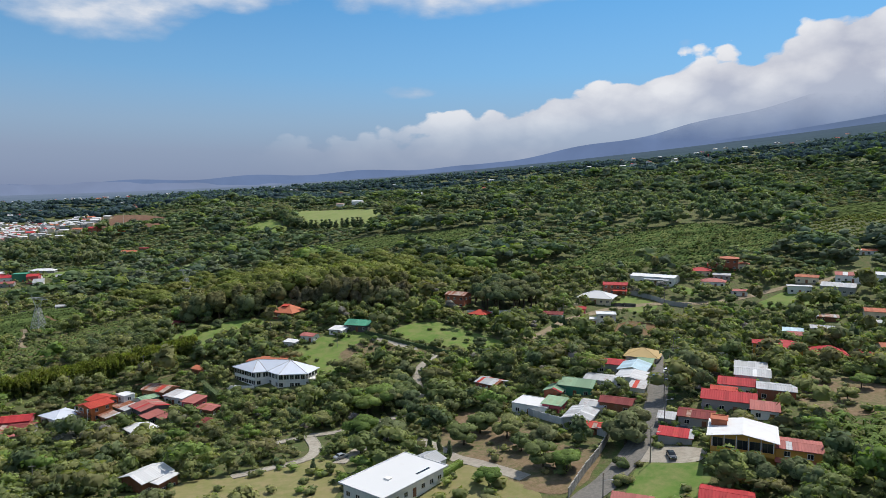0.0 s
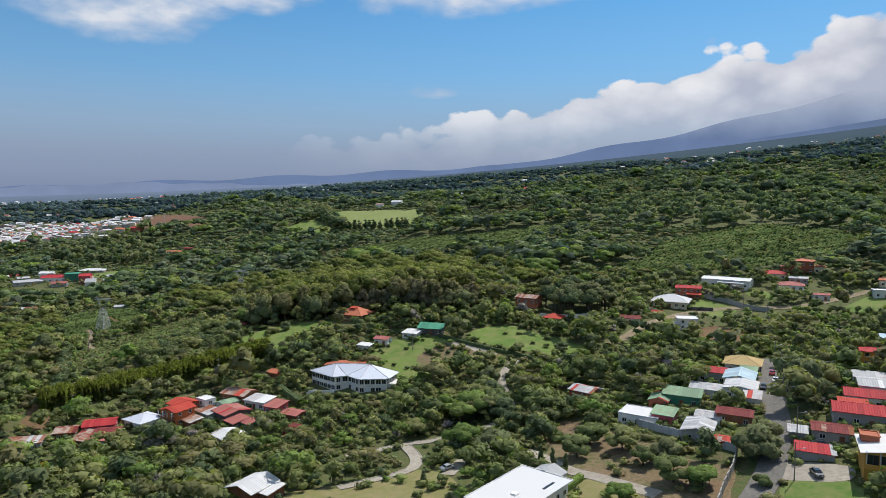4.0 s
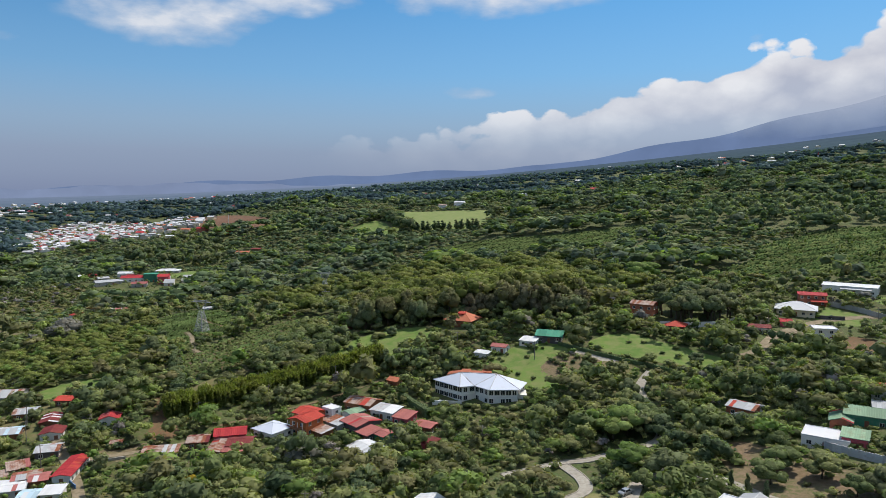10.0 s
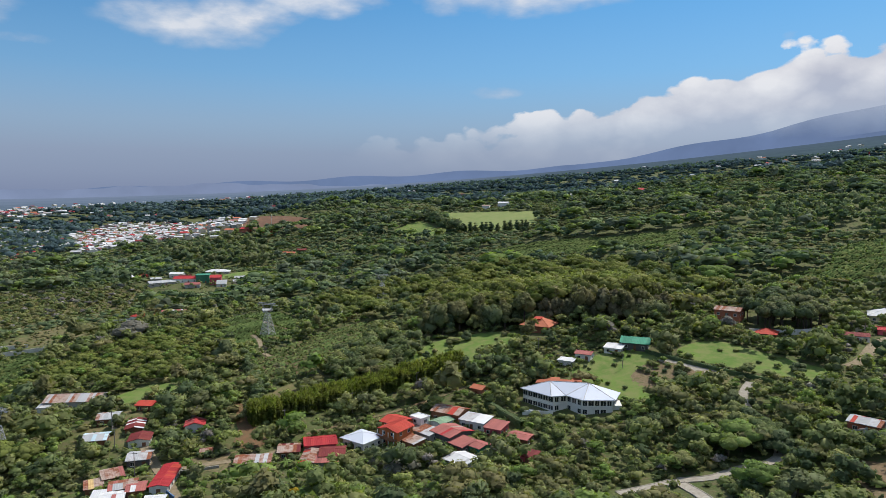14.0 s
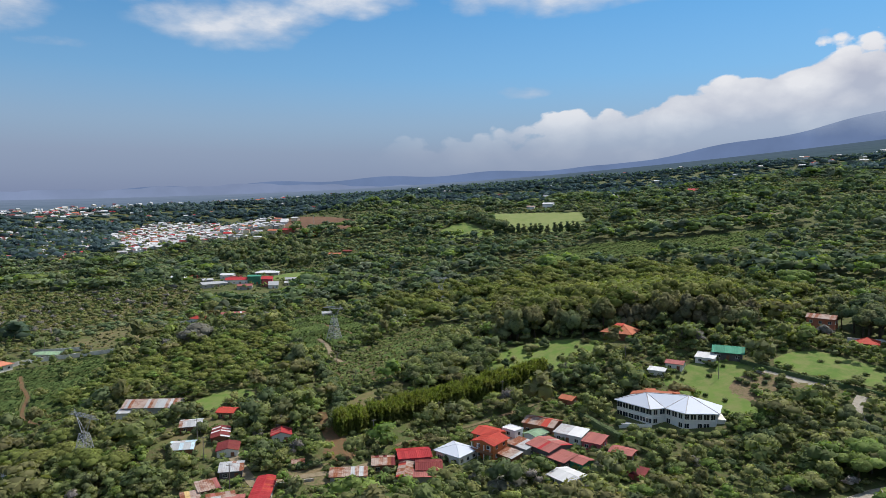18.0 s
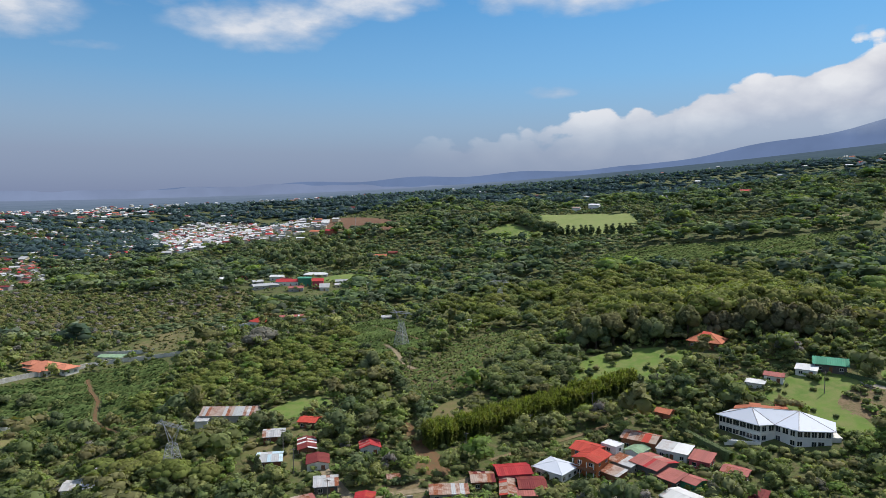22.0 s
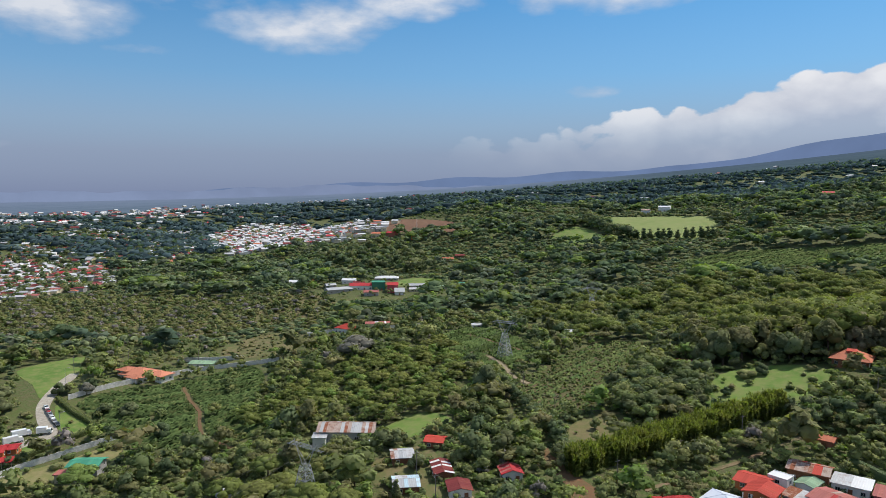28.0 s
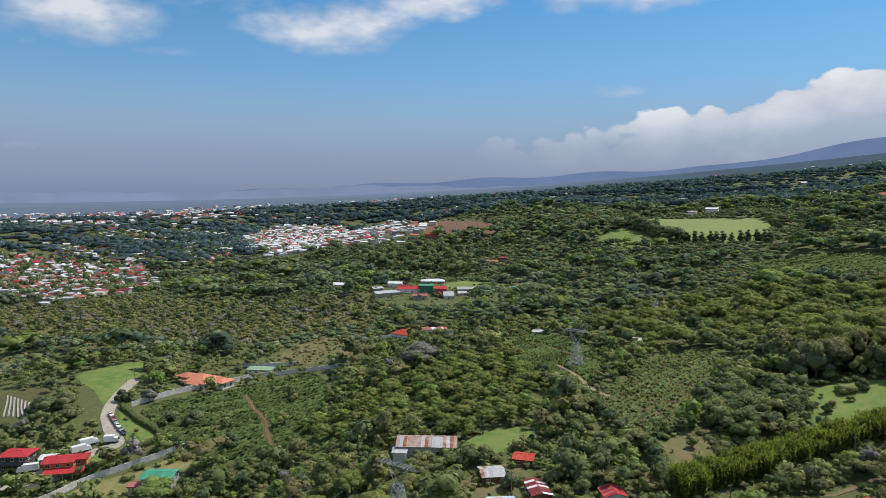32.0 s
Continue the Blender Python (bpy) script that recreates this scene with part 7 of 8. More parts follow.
q = np.random.default_rng(77)
bx, by = jitter_grid(88, 152, 112, 178, 3.1, q)
m = inside(bx, by, BANANA) & free(bx, by, 1.0) & (q.random(len(bx)) < 0.85)
for x, y in zip(bx[m], by[m]):
    banana(float(x), float(y), float(q.uniform(2.8, 4.2)))
for x, y in ((24, 232), (27, 230), (30, 229), (5, 228), (-158, 221), (-163, 224), (-140, 222), (-135, 226), (-95, 236), (-244, 266), (-214, 262), (-222, 268), (-205, 240)):
    banana(x, y, float(q.uniform(3, 4)))


# ---- walls and fences ----
def wall_run(name, points, tall_, thick_, mat, label, piece, panel=2.5, category="wall"):
    """A wall along a line, panel by panel, each with its cap."""
    e_ = thing(name, pose(0, 0, 0), label, category, kind="structure")
    line_ = smooth_line(points, False, panel)
    for a, b in zip(line_[:-1], line_[1:]):
        L = float(np.linalg.norm(b - a))
        z0 = min(gz(*a), gz(*b))
        turn = math.degrees(math.atan2(b[1] - a[1], b[0] - a[0]))
        me = shared((name, round(L, 1), tall_, mat), lambda: Shape().box(0, -thick_ / 2, -1.0, round(L, 1), thick_ / 2, tall_).box(-0.04, -thick_ / 2 - 0.04, tall_ + 0.002, round(L, 1) + 0.02, thick_ / 2 + 0.04, tall_ + 0.08).box(-0.12, -thick_ / 2 - 0.06, -1.0, 0.12, thick_ / 2 + 0.06, tall_ - 0.004).mesh(piece, M[mat]))
        part(piece, me, e_, pose(a[0], a[1], max(gz(*a), z0), 0, 0, turn))


wall_run("block_wall", [(-394, 224), (-391, 231), (-388, 244), (-379.5, 259), (-370, 276)], 2.4, 0.2, "pale_block", "pale block wall along the dry yard", "wall_panel")
wall_run("block_wall", [(-405, 230), (-400.5, 242), (-396, 252)], 2.2, 0.2, "block", "grey block wall below the red-roofed house", "wall_panel")
wall_run("block_wall", [(-419, 302), (-410, 326), (-399, 346), (-390, 363), (-373, 374), (-352, 381)], 2.4, 0.2, "pale_block", "long pale block wall across the plantation", "wall_panel")
wall_run("block_wall", [(-414, 376), (-395, 384), (-380, 390)], 2.2, 0.2, "pale_block", "pale block wall behind the villa", "wall_panel")
wall_run("block_wall", [(-362, 436), (-340, 440), (-318, 432), (-300, 446)], 2.4, 0.2, "pale_block", "pale wall around the orange-roofed house", "wall_panel")
wall_run("block_wall", [(44, 176), (39, 166), (34, 158), (28, 147)], 2.2, 0.2, "block", "grey block wall beside the street", "wall_panel")
wall_run("sheet_fence", [(2, 236), (11, 235), (23, 239)], 2.2, 0.08, "steel", "bluish corrugated metal fence", "fence_panel", 2.0, "fence")
wall_run("sheet_fence", [(25, 208), (31, 197), (37.5, 186.5), (44, 176)], 2.2, 0.08, "steel", "weathered corrugated metal fence", "fence_panel", 2.0, "fence")
wall_run("yard_wall", [(103, 372), (112, 362), (118, 352), (128, 346)], 2.2, 0.2, "grey_wall", "dark grey wall around a green lot", "wall_panel")
wall_run("yard_wall", [(100, 350), (90, 352), (86, 357)], 1.8, 0.2, "dark_wall", "dark wall beside the white-roofed house", "wall_panel")
wall_run("yard_wall", [(58, 340), (64, 346), (70, 350)], 2.4, 0.2, "cream", "cream wall at the lane", "wall_panel")
wall_run("yard_wall", [(12, 335), (24, 334), (40, 338), (48, 344)], 2.4, 0.2, "white", "long white wall behind the evergreen stand", "wall_panel")
wall_run("low_wall", [(-197, 208), (-186, 213), (-178, 217)], 0.8, 0.3, "block", "low stone wall beside the lane", "wall_panel")
wall_run("low_wall", [(-190, 204), (-186, 200), (-181, 196)], 1.2, 0.2, "blue_wall", "low bluish wall by the scarlet roof", "wall_panel")
wall_run("yard_wall", [(-30.5, 307.6), (-22, 302), (-14, 295.4)], 1.0, 0.2, "brick", "low brick wall along the paved lot", "wall_panel")


# ---- poles, cables, pylons ----
def utility_pole(x, y, h=9.0, turn=0.0, light=False):
    e_ = thing("utility_pole", pose(x, y, gz(x, y), 0, 0, turn), "weathered pole carrying overhead cables", "utility pole", "poles along the roads")
    part("pole", shared(("pole", h), lambda: Shape().rod((0, 0, -0.8), (0, 0, h), 0.16, 0.10, 8).mesh("pole", M["timber"])), e_)
    part("crossarm", shared("arm", lambda: Shape().box(-0.9, -0.06, 0, 0.9, 0.06, 0.12).rod((-0.8, 0, 0.12), (-0.8, 0, 0.28), 0.05).rod((0.8, 0, 0.12), (0.8, 0, 0.28), 0.05).rod((0.3, 0, 0.12), (0.3, 0, 0.28), 0.05).mesh("crossarm", M["timber"])), e_, pose(0, 0, h - 0.6))
    if light:
        part("lamp_arm", shared("lamparm", lambda: Shape().rod((0, 0, 0), (0, -1.6, 0.5), 0.04).box(-0.14, -2.1, 0.44, 0.14, -1.5, 0.56).mesh("lamp_arm", M["steel"])), e_, pose(0, 0, h - 1.6))
    return Vector((x, y, gz(x, y) + h - 0.4))


def cable(name, points, sag, label, thick_=0.02, offsets=((0, 0),)):
    """Cables hanging from point to point, each one tube."""
    for ox, oy in offsets:
        pts = []
        for a, b in zip(points[:-1], points[1:]):
            pts += [a.lerp(b, i / 8) + Vector((ox, oy, -4 * sag * (i / 8) * (1 - i / 8))) for i in range(8)]
        pts.append(points[-1] + Vector((ox, oy, 0)))
        tagged(new(name, Shape().tube(pts, thick_).mesh(name, M["wire"])), label, "cable")


tops = [utility_pole(*p, light=True) for p in ((33.5, 138, 9, 64), (49.5, 158, 9, 64), (59, 177, 9, 64), (65, 196, 9, 64), (72, 213, 9, 64), (78.5, 229, 9, 64), (86, 250, 9, 64), (101, 292, 9, 60), (118, 330, 9, 60))]
cable("overhead_cable", tops, 0.6, "thin dark overhead cable along the street", 0.018, ((-0.7, 0.3), (0.7, -0.3), (0, 0)))
tops = [utility_pole(*p) for p in ((-107, 172, 9, 10), (-100, 205, 9, 10), (-149, 266, 8, 40), (-128, 286, 8, 40), (-104, 300, 8, 40), (-168, 247, 8, 40), (-47, 298, 8, 20), (-80, 312, 8, 20))]
cable("overhead_cable", [tops[5], tops[2], tops[3], tops[4]], 0.7, "thin dark cable along the bamboo hedge", 0.018, ((-0.5, 0.3), (0.5, -0.3)))
tops = [utility_pole(*p) for p in ((-200, 208, 8, 20), (-218, 226, 8, 20), (-228, 240, 8, 20), (-400, 376, 8, 0), (-432, 358, 9, 0), (-443, 331, 9, 0), (60, 336, 9, 0), (115, 350, 9, 0), (171, 319, 9, 0))]
cable("overhead_cable", tops[:3], 0.6, "thin dark cable over the huts", 0.018)


def street_lamp(x, y, turn):
    e_ = thing("street_lamp", pose(x, y, gz(x, y), 0, 0, turn), "slim pale street lamp with a short arm", "street lamp")
    part("pole", Shape().rod((0, 0, -0.4), (0, 0, 7.5), 0.09, 0.06, 8).mesh("pole", M["r_silver"]), e_)
    part("arm", Shape().rod((0, 0, 7.4), (0, -1.5, 7.8), 0.045).mesh("arm", M["r_silver"]), e_)
    part("lamp_head", Shape().box(-0.16, -2.1, 7.72, 0.16, -1.45, 7.86).mesh("lamp_head", M["frame"]), e_)


street_lamp(-399.5, 277, 120)
street_lamp(-436, 318, 120)


def pylon(x, y, h, turn):
    """Lattice tower with a wide flat head."""
    e_ = thing("pylon", pose(x, y, gz(x, y), 0, 0, turn), "grey steel lattice transmission pylon", "pylon", "transmission line")
    waist, b0, b1 = h * 0.62, h * 0.16, h * 0.055
    for sx, sy in ((-1, -1), (1, -1), (1, 1), (-1, 1)):
        part("leg", Shape().rod((sx * b0, sy * b0, -0.4), (sx * b1, sy * b1, waist), 0.15, 0.11, 4).mesh("leg", M["steel"]), e_)
    n = 6
    for fx in range(4):
        s = Shape()
        c = [(-1, -1), (1, -1), (1, 1), (-1, 1)]
        (ax, ay), (bx_, by_) = c[fx], c[(fx + 1) % 4]
        for i in range(n):
            t0, t1 = i / n, (i + 1) / n
            r0, r1 = b0 + (b1 - b0) * t0, b0 + (b1 - b0) * t1
            z0, z1 = waist * t0, waist * t1
            s.rod((ax * r0, ay * r0, z0), (bx_ * r1, by_ * r1, z1), 0.07, n=3).rod((bx_ * r0, by_ * r0, z0), (ax * r1, ay * r1, z1), 0.07, n=3)
            s.rod((ax * r1, ay * r1, z1), (bx_ * r1, by_ * r1, z1), 0.07, n=3)
        part("bracing", s.mesh("bracing", M["steel"]), e_)
    arm = h * 0.36
    head = Shape()
    for sx in (-1, 1):
        head.rod((sx * b1, 0, waist), (sx * arm * 0.55, 0, h * 0.92), 0.12, n=4).rod((-sx * b1, 0, waist), (sx * arm * 0.5, 0, h * 0.9), 0.085, n=4)
        head.rod((sx * arm * 0.55, 0, h * 0.92), (sx * arm * 0.62, 0, h), 0.09, n=4)
    part("head", head.mesh("head", M["steel"]), e_)
    beam = Shape()
    for yy in (-0.35, 0.35):
        beam.rod((-arm, yy, h * 0.9), (arm, yy, h * 0.9), 0.085, n=4).rod((-arm * 0.8, yy, h * 0.945), (arm * 0.8, yy, h * 0.945), 0.07, n=4)
        for i in range(10):
            x0, x1 = -arm + 2 * arm * i / 10, -arm + 2 * arm * (i + 1) / 10
            beam.rod((x0, yy, h * 0.9), (x1, yy, h * 0.945 if i % 2 == 0 and 0 < i < 9 else h * 0.9), 0.045, n=3).rod((x0, yy, h * 0.945 if 0 < i < 9 else h * 0.9), (x1, yy, h * 0.9), 0.04, n=3)
    part("crossarm", beam.mesh("crossarm", M["steel"]), e_)
    for xx in (-arm * 0.95, 0, arm * 0.95):
        part("insulator", shared("insul", lambda: Shape().rod((0, 0, 0), (0, 0, -1.3), 0.09, 0.06, 6).mesh("insulator", M["glass"])), e_, pose(xx, 0, h * 0.9))
    c, s_ = math.cos(radians(turn)), math.sin(radians(turn))
    return [Vector((x + c * xx, y + s_ * xx, gz(x, y) + h * 0.9 - 1.3)) for xx in (-arm * 0.95, 0, arm * 0.95)]


heads = [pylon(-223.5, 371.5, 19, -18), pylon(-256.5, 221.5, 19.5, -18)]
far_end = [p + Vector((36, 122, 14)) for p in heads[0]]
near_end = [p + Vector((-40, -130, -4)) for p in heads[1]]
for k in range(3):
    cable("transmission_cable", [far_end[k], heads[0][k], heads[1][k], near_end[k]], 4.0, "long sagging transmission cable", 0.022)
pylon(-187.5, 493.5, 19, -18)


# ---- vehicles ----
def wheels(parent, xs, y, r_):
    for x in xs:
        for sy in (-1, 1):
            me = shared(("wheel", r_), lambda: Shape().rod((0, -0.1, 0), (0, 0.1, 0), r_, n=14).mesh("wheel", M["tyre"]))
            ob = part("wheel", me, parent, pose(x, sy * y, r_))
            part("rim", shared(("rim", r_), lambda: Shape().rod((0, -0.11, 0), (0, 0.11, 0), r_ * 0.55, n=10).mesh("rim", M["r_silver"])), ob)


def car(x, y, turn, paint, label):
    e_ = thing("car", pose(x, y, gz(x, y) + 0.2, 0, 0, turn), label, "car", "parked vehicles")
    s = Shape()
    side = [(-2.1, 0.35), (-2.15, 0.75), (-1.9, 0.95), (-1.35, 1.0), (-0.85, 1.45), (0.55, 1.5), (1.15, 1.0), (1.95, 0.85), (2.15, 0.6), (2.1, 0.35)]
    n = len(side)
    inset = [0.82, 0.86, 0.86, 0.84, 0.66, 0.66, 0.84, 0.82, 0.80, 0.80]
    v = [(a, -k, b) for (a, b), k in zip(side, inset)] + [(a, k, b) for (a, b), k in zip(side, inset)]
    s.poly(v, [tuple(range(n)), tuple(range(2 * n - 1, n - 1, -1))] + [((i + 1) % n, i, n + i, n + (i + 1) % n) for i in range(n)])
    part("body", s.mesh("body", M[paint]), e_)
    part("windscreen", shared("ws", lambda: Shape().slab([(0.60, -0.62, 1.47), (1.12, -0.78, 1.05), (1.12, 0.78, 1.05), (0.60, 0.62, 1.47)], -0.02).mesh("windscreen", M["glass"])), e_)
    part("rear_window", shared("rw", lambda: Shape().slab([(-0.90, 0.62, 1.42), (-1.30, 0.78, 1.05), (-1.30, -0.78, 1.05), (-0.90, -0.62, 1.42)], -0.02).mesh("rear_window", M["glass"])), e_)
    for sy in (-1, 1):
        part("side_window", Shape().poly([(-1.1, sy * 0.835, 1.05), (0.95, sy * 0.835, 1.05), (0.5, sy * 0.70, 1.42), (-0.78, sy * 0.70, 1.40)], [(0, 1, 2, 3) if sy < 0 else (3, 2, 1, 0)]).mesh("side_window", M["glass"]), e_)
        part("headlight", shared("hl", lambda: Shape().box(-0.04, -0.18, -0.07, 0.04, 0.18, 0.07).mesh("headlight", M["frame"])), e_, pose(2.1, sy * 0.58, 0.66))
    wheels(e_, (-1.3, 1.35), 0.78, 0.32)


def truck(x, y, turn, label, long_=5.5):
    e_ = thing("truck", pose(x, y, gz(x, y) + 0.2, 0, 0, turn), label, "truck", "parked vehicles")
    part("cargo_box", Shape().box(-long_ / 2 - 0.9, -1.1, 0.75, long_ / 2 - 0.9, 1.1, 3.1).mesh("cargo_box", M["car_white"]), e_)
    cab = Shape()
    cab.poly([(long_ / 2 - 0.8, -1.0, 0.5), (long_ / 2 + 0.95, -1.0, 0.5), (long_ / 2 + 0.95, -1.0, 1.3), (long_ / 2 + 0.55, -1.0, 2.2), (long_ / 2 - 0.8, -1.0, 2.25)] + [(long_ / 2 - 0.8, 1.0, 0.5), (long_ / 2 + 0.95, 1.0, 0.5), (long_ / 2 + 0.95, 1.0, 1.3), (long_ / 2 + 0.55, 1.0, 2.2), (long_ / 2 - 0.8, 1.0, 2.25)], [(0, 1, 2, 3, 4), (9, 8, 7, 6, 5), (0, 5, 6, 1), (1, 6, 7, 2), (2, 7, 8, 3), (3, 8, 9, 4), (4, 9, 5, 0)])
    part("cab", cab.mesh("cab", M["car_white"]), e_)
    part("windscreen", Shape().slab([(long_ / 2 + 0.60, -0.9, 2.12), (long_ / 2 + 0.97, -0.9, 1.34), (long_ / 2 + 0.97, 0.9, 1.34), (long_ / 2 + 0.60, 0.9, 2.12)], -0.02).mesh("windscreen", M["glass"]), e_)
    part("chassis", Shape().box(-long_ / 2 - 0.8, -0.6, 0.45, long_ / 2 + 0.7, 0.6, 0.74).mesh("chassis", M["tyre"]), e_)
    wheels(e_, (-long_ / 2 + 0.3, long_ / 2 + 0.1), 0.95, 0.42)


car(54.8, 158.8, -95, "car_dark", "black car parked on a concrete yard")
car(69.2, 220, 244, "car_dark", "dark pickup-sized car in the street")
car(75.6, 226, 64, "car_white", "white car parked at the kerb")
car(71.2, 213.5, 64, "car_grey", "grey car parked at the kerb")
car(79, 236, 64, "car_red", "red car parked at the kerb")
car(62.5, 172.5, -20, "car_dark", "dark car beside the shack")
for k, (x, y) in enumerate(((-403.5, 279.5), (-406.8, 281.4), (-410.2, 283.6), (-413.6, 285.9), (-417, 288.2), (-420.6, 290.8))):
    car(x, y, -34, ("car_dark", "car_grey", "car_white", "car_grey", "car_red", "car_white")[k], ("dark", "grey", "white", "grey", "red", "white")[k] + " car parked in a row along the road")
truck(-402.5, 271.8, 30, "white delivery van on the access road", 4.0)
truck(-408, 261.5, 62, "white box truck parked by the house")
truck(-409.5, 267, 62, "white box truck parked on the road")
truck(-415.5, 243.5, 220, "white box truck in the house yard")
car(-328, 247, 20, "car_dark", "black car under the trees")
car(-253, 263, 14, "car_white", "white car beside the long barn")
car(95, 352, 30, "car_dark", "dark car parked beside the hip-roofed house")
car(-29, 188, 40, "car_grey", "grey car parked on the drive")

# rows of white cloth in the nursery
q = Shape()
for k in range(9):
    pts = smooth_line([(-488 + 3.4 * k, 297 - 1.0 * k), (-479 + 3.2 * k, 289 - 0.9 * k), (-466 + 2.4 * k, 276 + 0.4 * k)], False, 3.0)
    for a, b in zip(pts[:-1], pts[1:]):
        d = (b - a) / np.linalg.norm(b - a)
        n = np.array([-d[1], d[0]]) * 0.35
        q.slab([(*(a - n), gz(*a) + 0.45), (*(b - n), gz(*b) + 0.45), (*(b + n), gz(*b) + 0.45), (*(a + n), gz(*a) + 0.45)], 0.3)
tagged(new("nursery_rows", q.mesh("nursery_rows", M["block"])), "pale cloth-covered nursery rows", "crop rows", kind="stuff")

# ---- school and hamlets in the middle distance ----
for a in (
    (-313, 628, 26, 8, 24, 3.6, "gable", "r_green", "grey_wall", "long school block with a green roof"),
    (-340, 618, 24, 7, 24, 3.4, "gable", "r_silver", "grey_wall", "long school block with a pale metal roof"),
    (-334, 604, 26, 6, 24, 3.0, "gable", "r_silver", "cream", "low white pavilion wing of the school"),
    (-359, 592, 9, 9, 20, 7.0, "gable", "r_red", "pink_wall", "tall pink building with a red roof"),
    (-374, 598, 11, 10, 20, 7.0, "flat", "r_green", "green_wall", "bright green two-storey building"),
    (-389, 596, 20, 9, 20, 4.0, "gable", "r_red", "white", "house row with red roofs"),
    (-404, 582, 22, 8, 45, 3.4, "gable", ("r_silver", "r_pink"), "grey_wall", "long pale building with a pinkish roof"),
    (-386, 652, 22, 9, 15, 3.0, "hip", "r_white", "grey_wall", "white hall with a low roof"),
    (-372, 575, 12, 7, 20, 3.6, "gable", "r_pink", "grey_wall", "small house with a faded red roof"),
    (-396, 607, 10, 7, 20, 3.6, "gable", "r_dark", "cream", "small house with a dark red roof by the school"),
    (-366, 607, 9, 7, 20, 3.6, "gable", "r_tile", "white", "little house with an orange roof by the school"),
    (-350, 584, 8, 6, 20, 3.4, "shed", "r_silver", "white", "small white shed before the school"),
    (-326, 616, 16, 5, 24, 3.0, "gable", "r_sage", "grey_wall", "covered walk between the school blocks"),
    (-420, 600, 9, 6, 40, 3.4, "gable", "r_silver", "grey_wall", "grey workshop beside the long building"),
    (-484, 660, 16, 9, 10, 4.0, "gable", "r_white", "white", "plain white house of the hamlet"),
    (-470, 664, 9, 7, 10, 4.0, "gable", "r_red", "brick", "red-roofed brick house of the hamlet"),
    (-500, 735, 14, 9, 15, 4.2, "gable", "r_silver", "white", "pale hamlet house with a metal roof"),
    (-528, 742, 15, 9, 15, 4.2, "gable", "r_white", "white", "white two-part hamlet house"),
    (-412, 622, 12, 7, 10, 4.0, "gable", "r_white", "white", "white building above the school"),
    (-551, 642, 14, 9, -10, 3.6, "gable", ("r_blue", "r_white"), "white", "house with a bright blue roof"),
    (-562, 655, 10, 7, -10, 3.6, "gable", "r_pink", "white", "house with a pink roof"),
    (-266, 688, 8, 6, 30, 4.6, "gable", "r_white", "white", "lone white house in the trees"),
    (-360, 777, 16, 8, 10, 3.8, "gable", ("r_tile", "r_rust"), "cream", "low farmhouse with a tan roof"),
    (-348, 790, 10, 6, 10, 3.6, "gable", "r_dark", "wood", "dark farm shed beside the farmhouse"),
    (-195, 428, 9, 6, -10, 3.4, "gable", ("r_white", "r_silver"), "wood", "hut with a pale roof at the field edge"),
    (-150, 417, 8, 6, -10, 3.2, "gable", "r_dark", "wood", "dark red hut under the trees"),
    (-141, 352, 7, 5, -15, 3.0, "gable", "r_dark", "wood", "small dark hut beside the lawn"),
    (-253, 448, 8, 4, 20, 2.8, "gable", "r_silver", "white", "low shed at the edge of the coffee"),
    (-435, 908, 14, 10, 0, 6.5, "gable", "r_tile", "orange_wall", "orange villa with a tile roof"),
    (-480, 935, 13, 10, 0, 6.0, "gable", "r_red", "brick", "red villa near the brown field"),
    (-505, 940, 13, 10, 0, 6.0, "gable", "r_tile", "cream", "villa with a salmon roof"),
    (-120, 955, 14, 10, -10, 6.0, "gable", "r_white", "white", "white farmhouse above the pasture"),
    (-143, 948, 10, 8, -10, 5.0, "gable", "r_rust", "white", "farm building beside the pasture"),
    (-604, 1376, 34, 18, 20, 14.0, "flat", "r_blue", "white", "large pale block on the town's edge"),
):
    house(*a, sheets=False, every=4.5)


# ---- the town and the far houses ----
def plain_house(w_, d, h, pitch, wall, roof):
    """Parts of a small town house: walls, roof, door and three windows."""
    e_ = thing("house", pose(0, 0, -3000), "town house", "house", "houses of the town")
    block(e_, 0, 0, w_, d, h, wall, "gable", (roof,), pitch=pitch, sheets=False, every=99, door=False, sides=(0,))
    return e_


def town_spots(ring, step, dense, seed):
    g = np.random.default_rng(seed)
    a, b = ring.min(0), ring.max(0)
    x, y = jitter_grid(a[0], b[0], a[1], b[1], step, g)
    x, y = x + g.normal(0, 7, len(x)), y + g.normal(0, 7, len(x))
    m_ = inside(x + g.normal(0, 14, len(x)), y + g.normal(0, 14, len(x)), ring) & (g.random(len(x)) < dense)
    return x[m_], y[m_], g


SETS = [("white", "r_white"), ("grey_wall", "r_silver"), ("cream", "r_white"), ("cream", "r_silver"), ("white", "r_red"), ("cream", "r_pink"), ("white", "r_tile"), ("grey_wall", "r_dark")]
NAMES = {"r_white": "white", "r_silver": "grey metal", "r_red": "red", "r_pink": "faded red", "r_tile": "orange tile", "r_orange": "orange", "r_dark": "dark red"}
models = []
for k, (wm, rm) in enumerate(SETS):
    mo = plain_house(8 + 1.5 * (k % 3), 7 + 1.5 * (k % 2), 3.0 + 1.5 * (k % 2), 0.22, wm, rm)
    tagged(mo, "small " + wm.replace("_wall", "") + " town house with a " + NAMES[rm] + " roof")
    models.append(mo)
spots = []
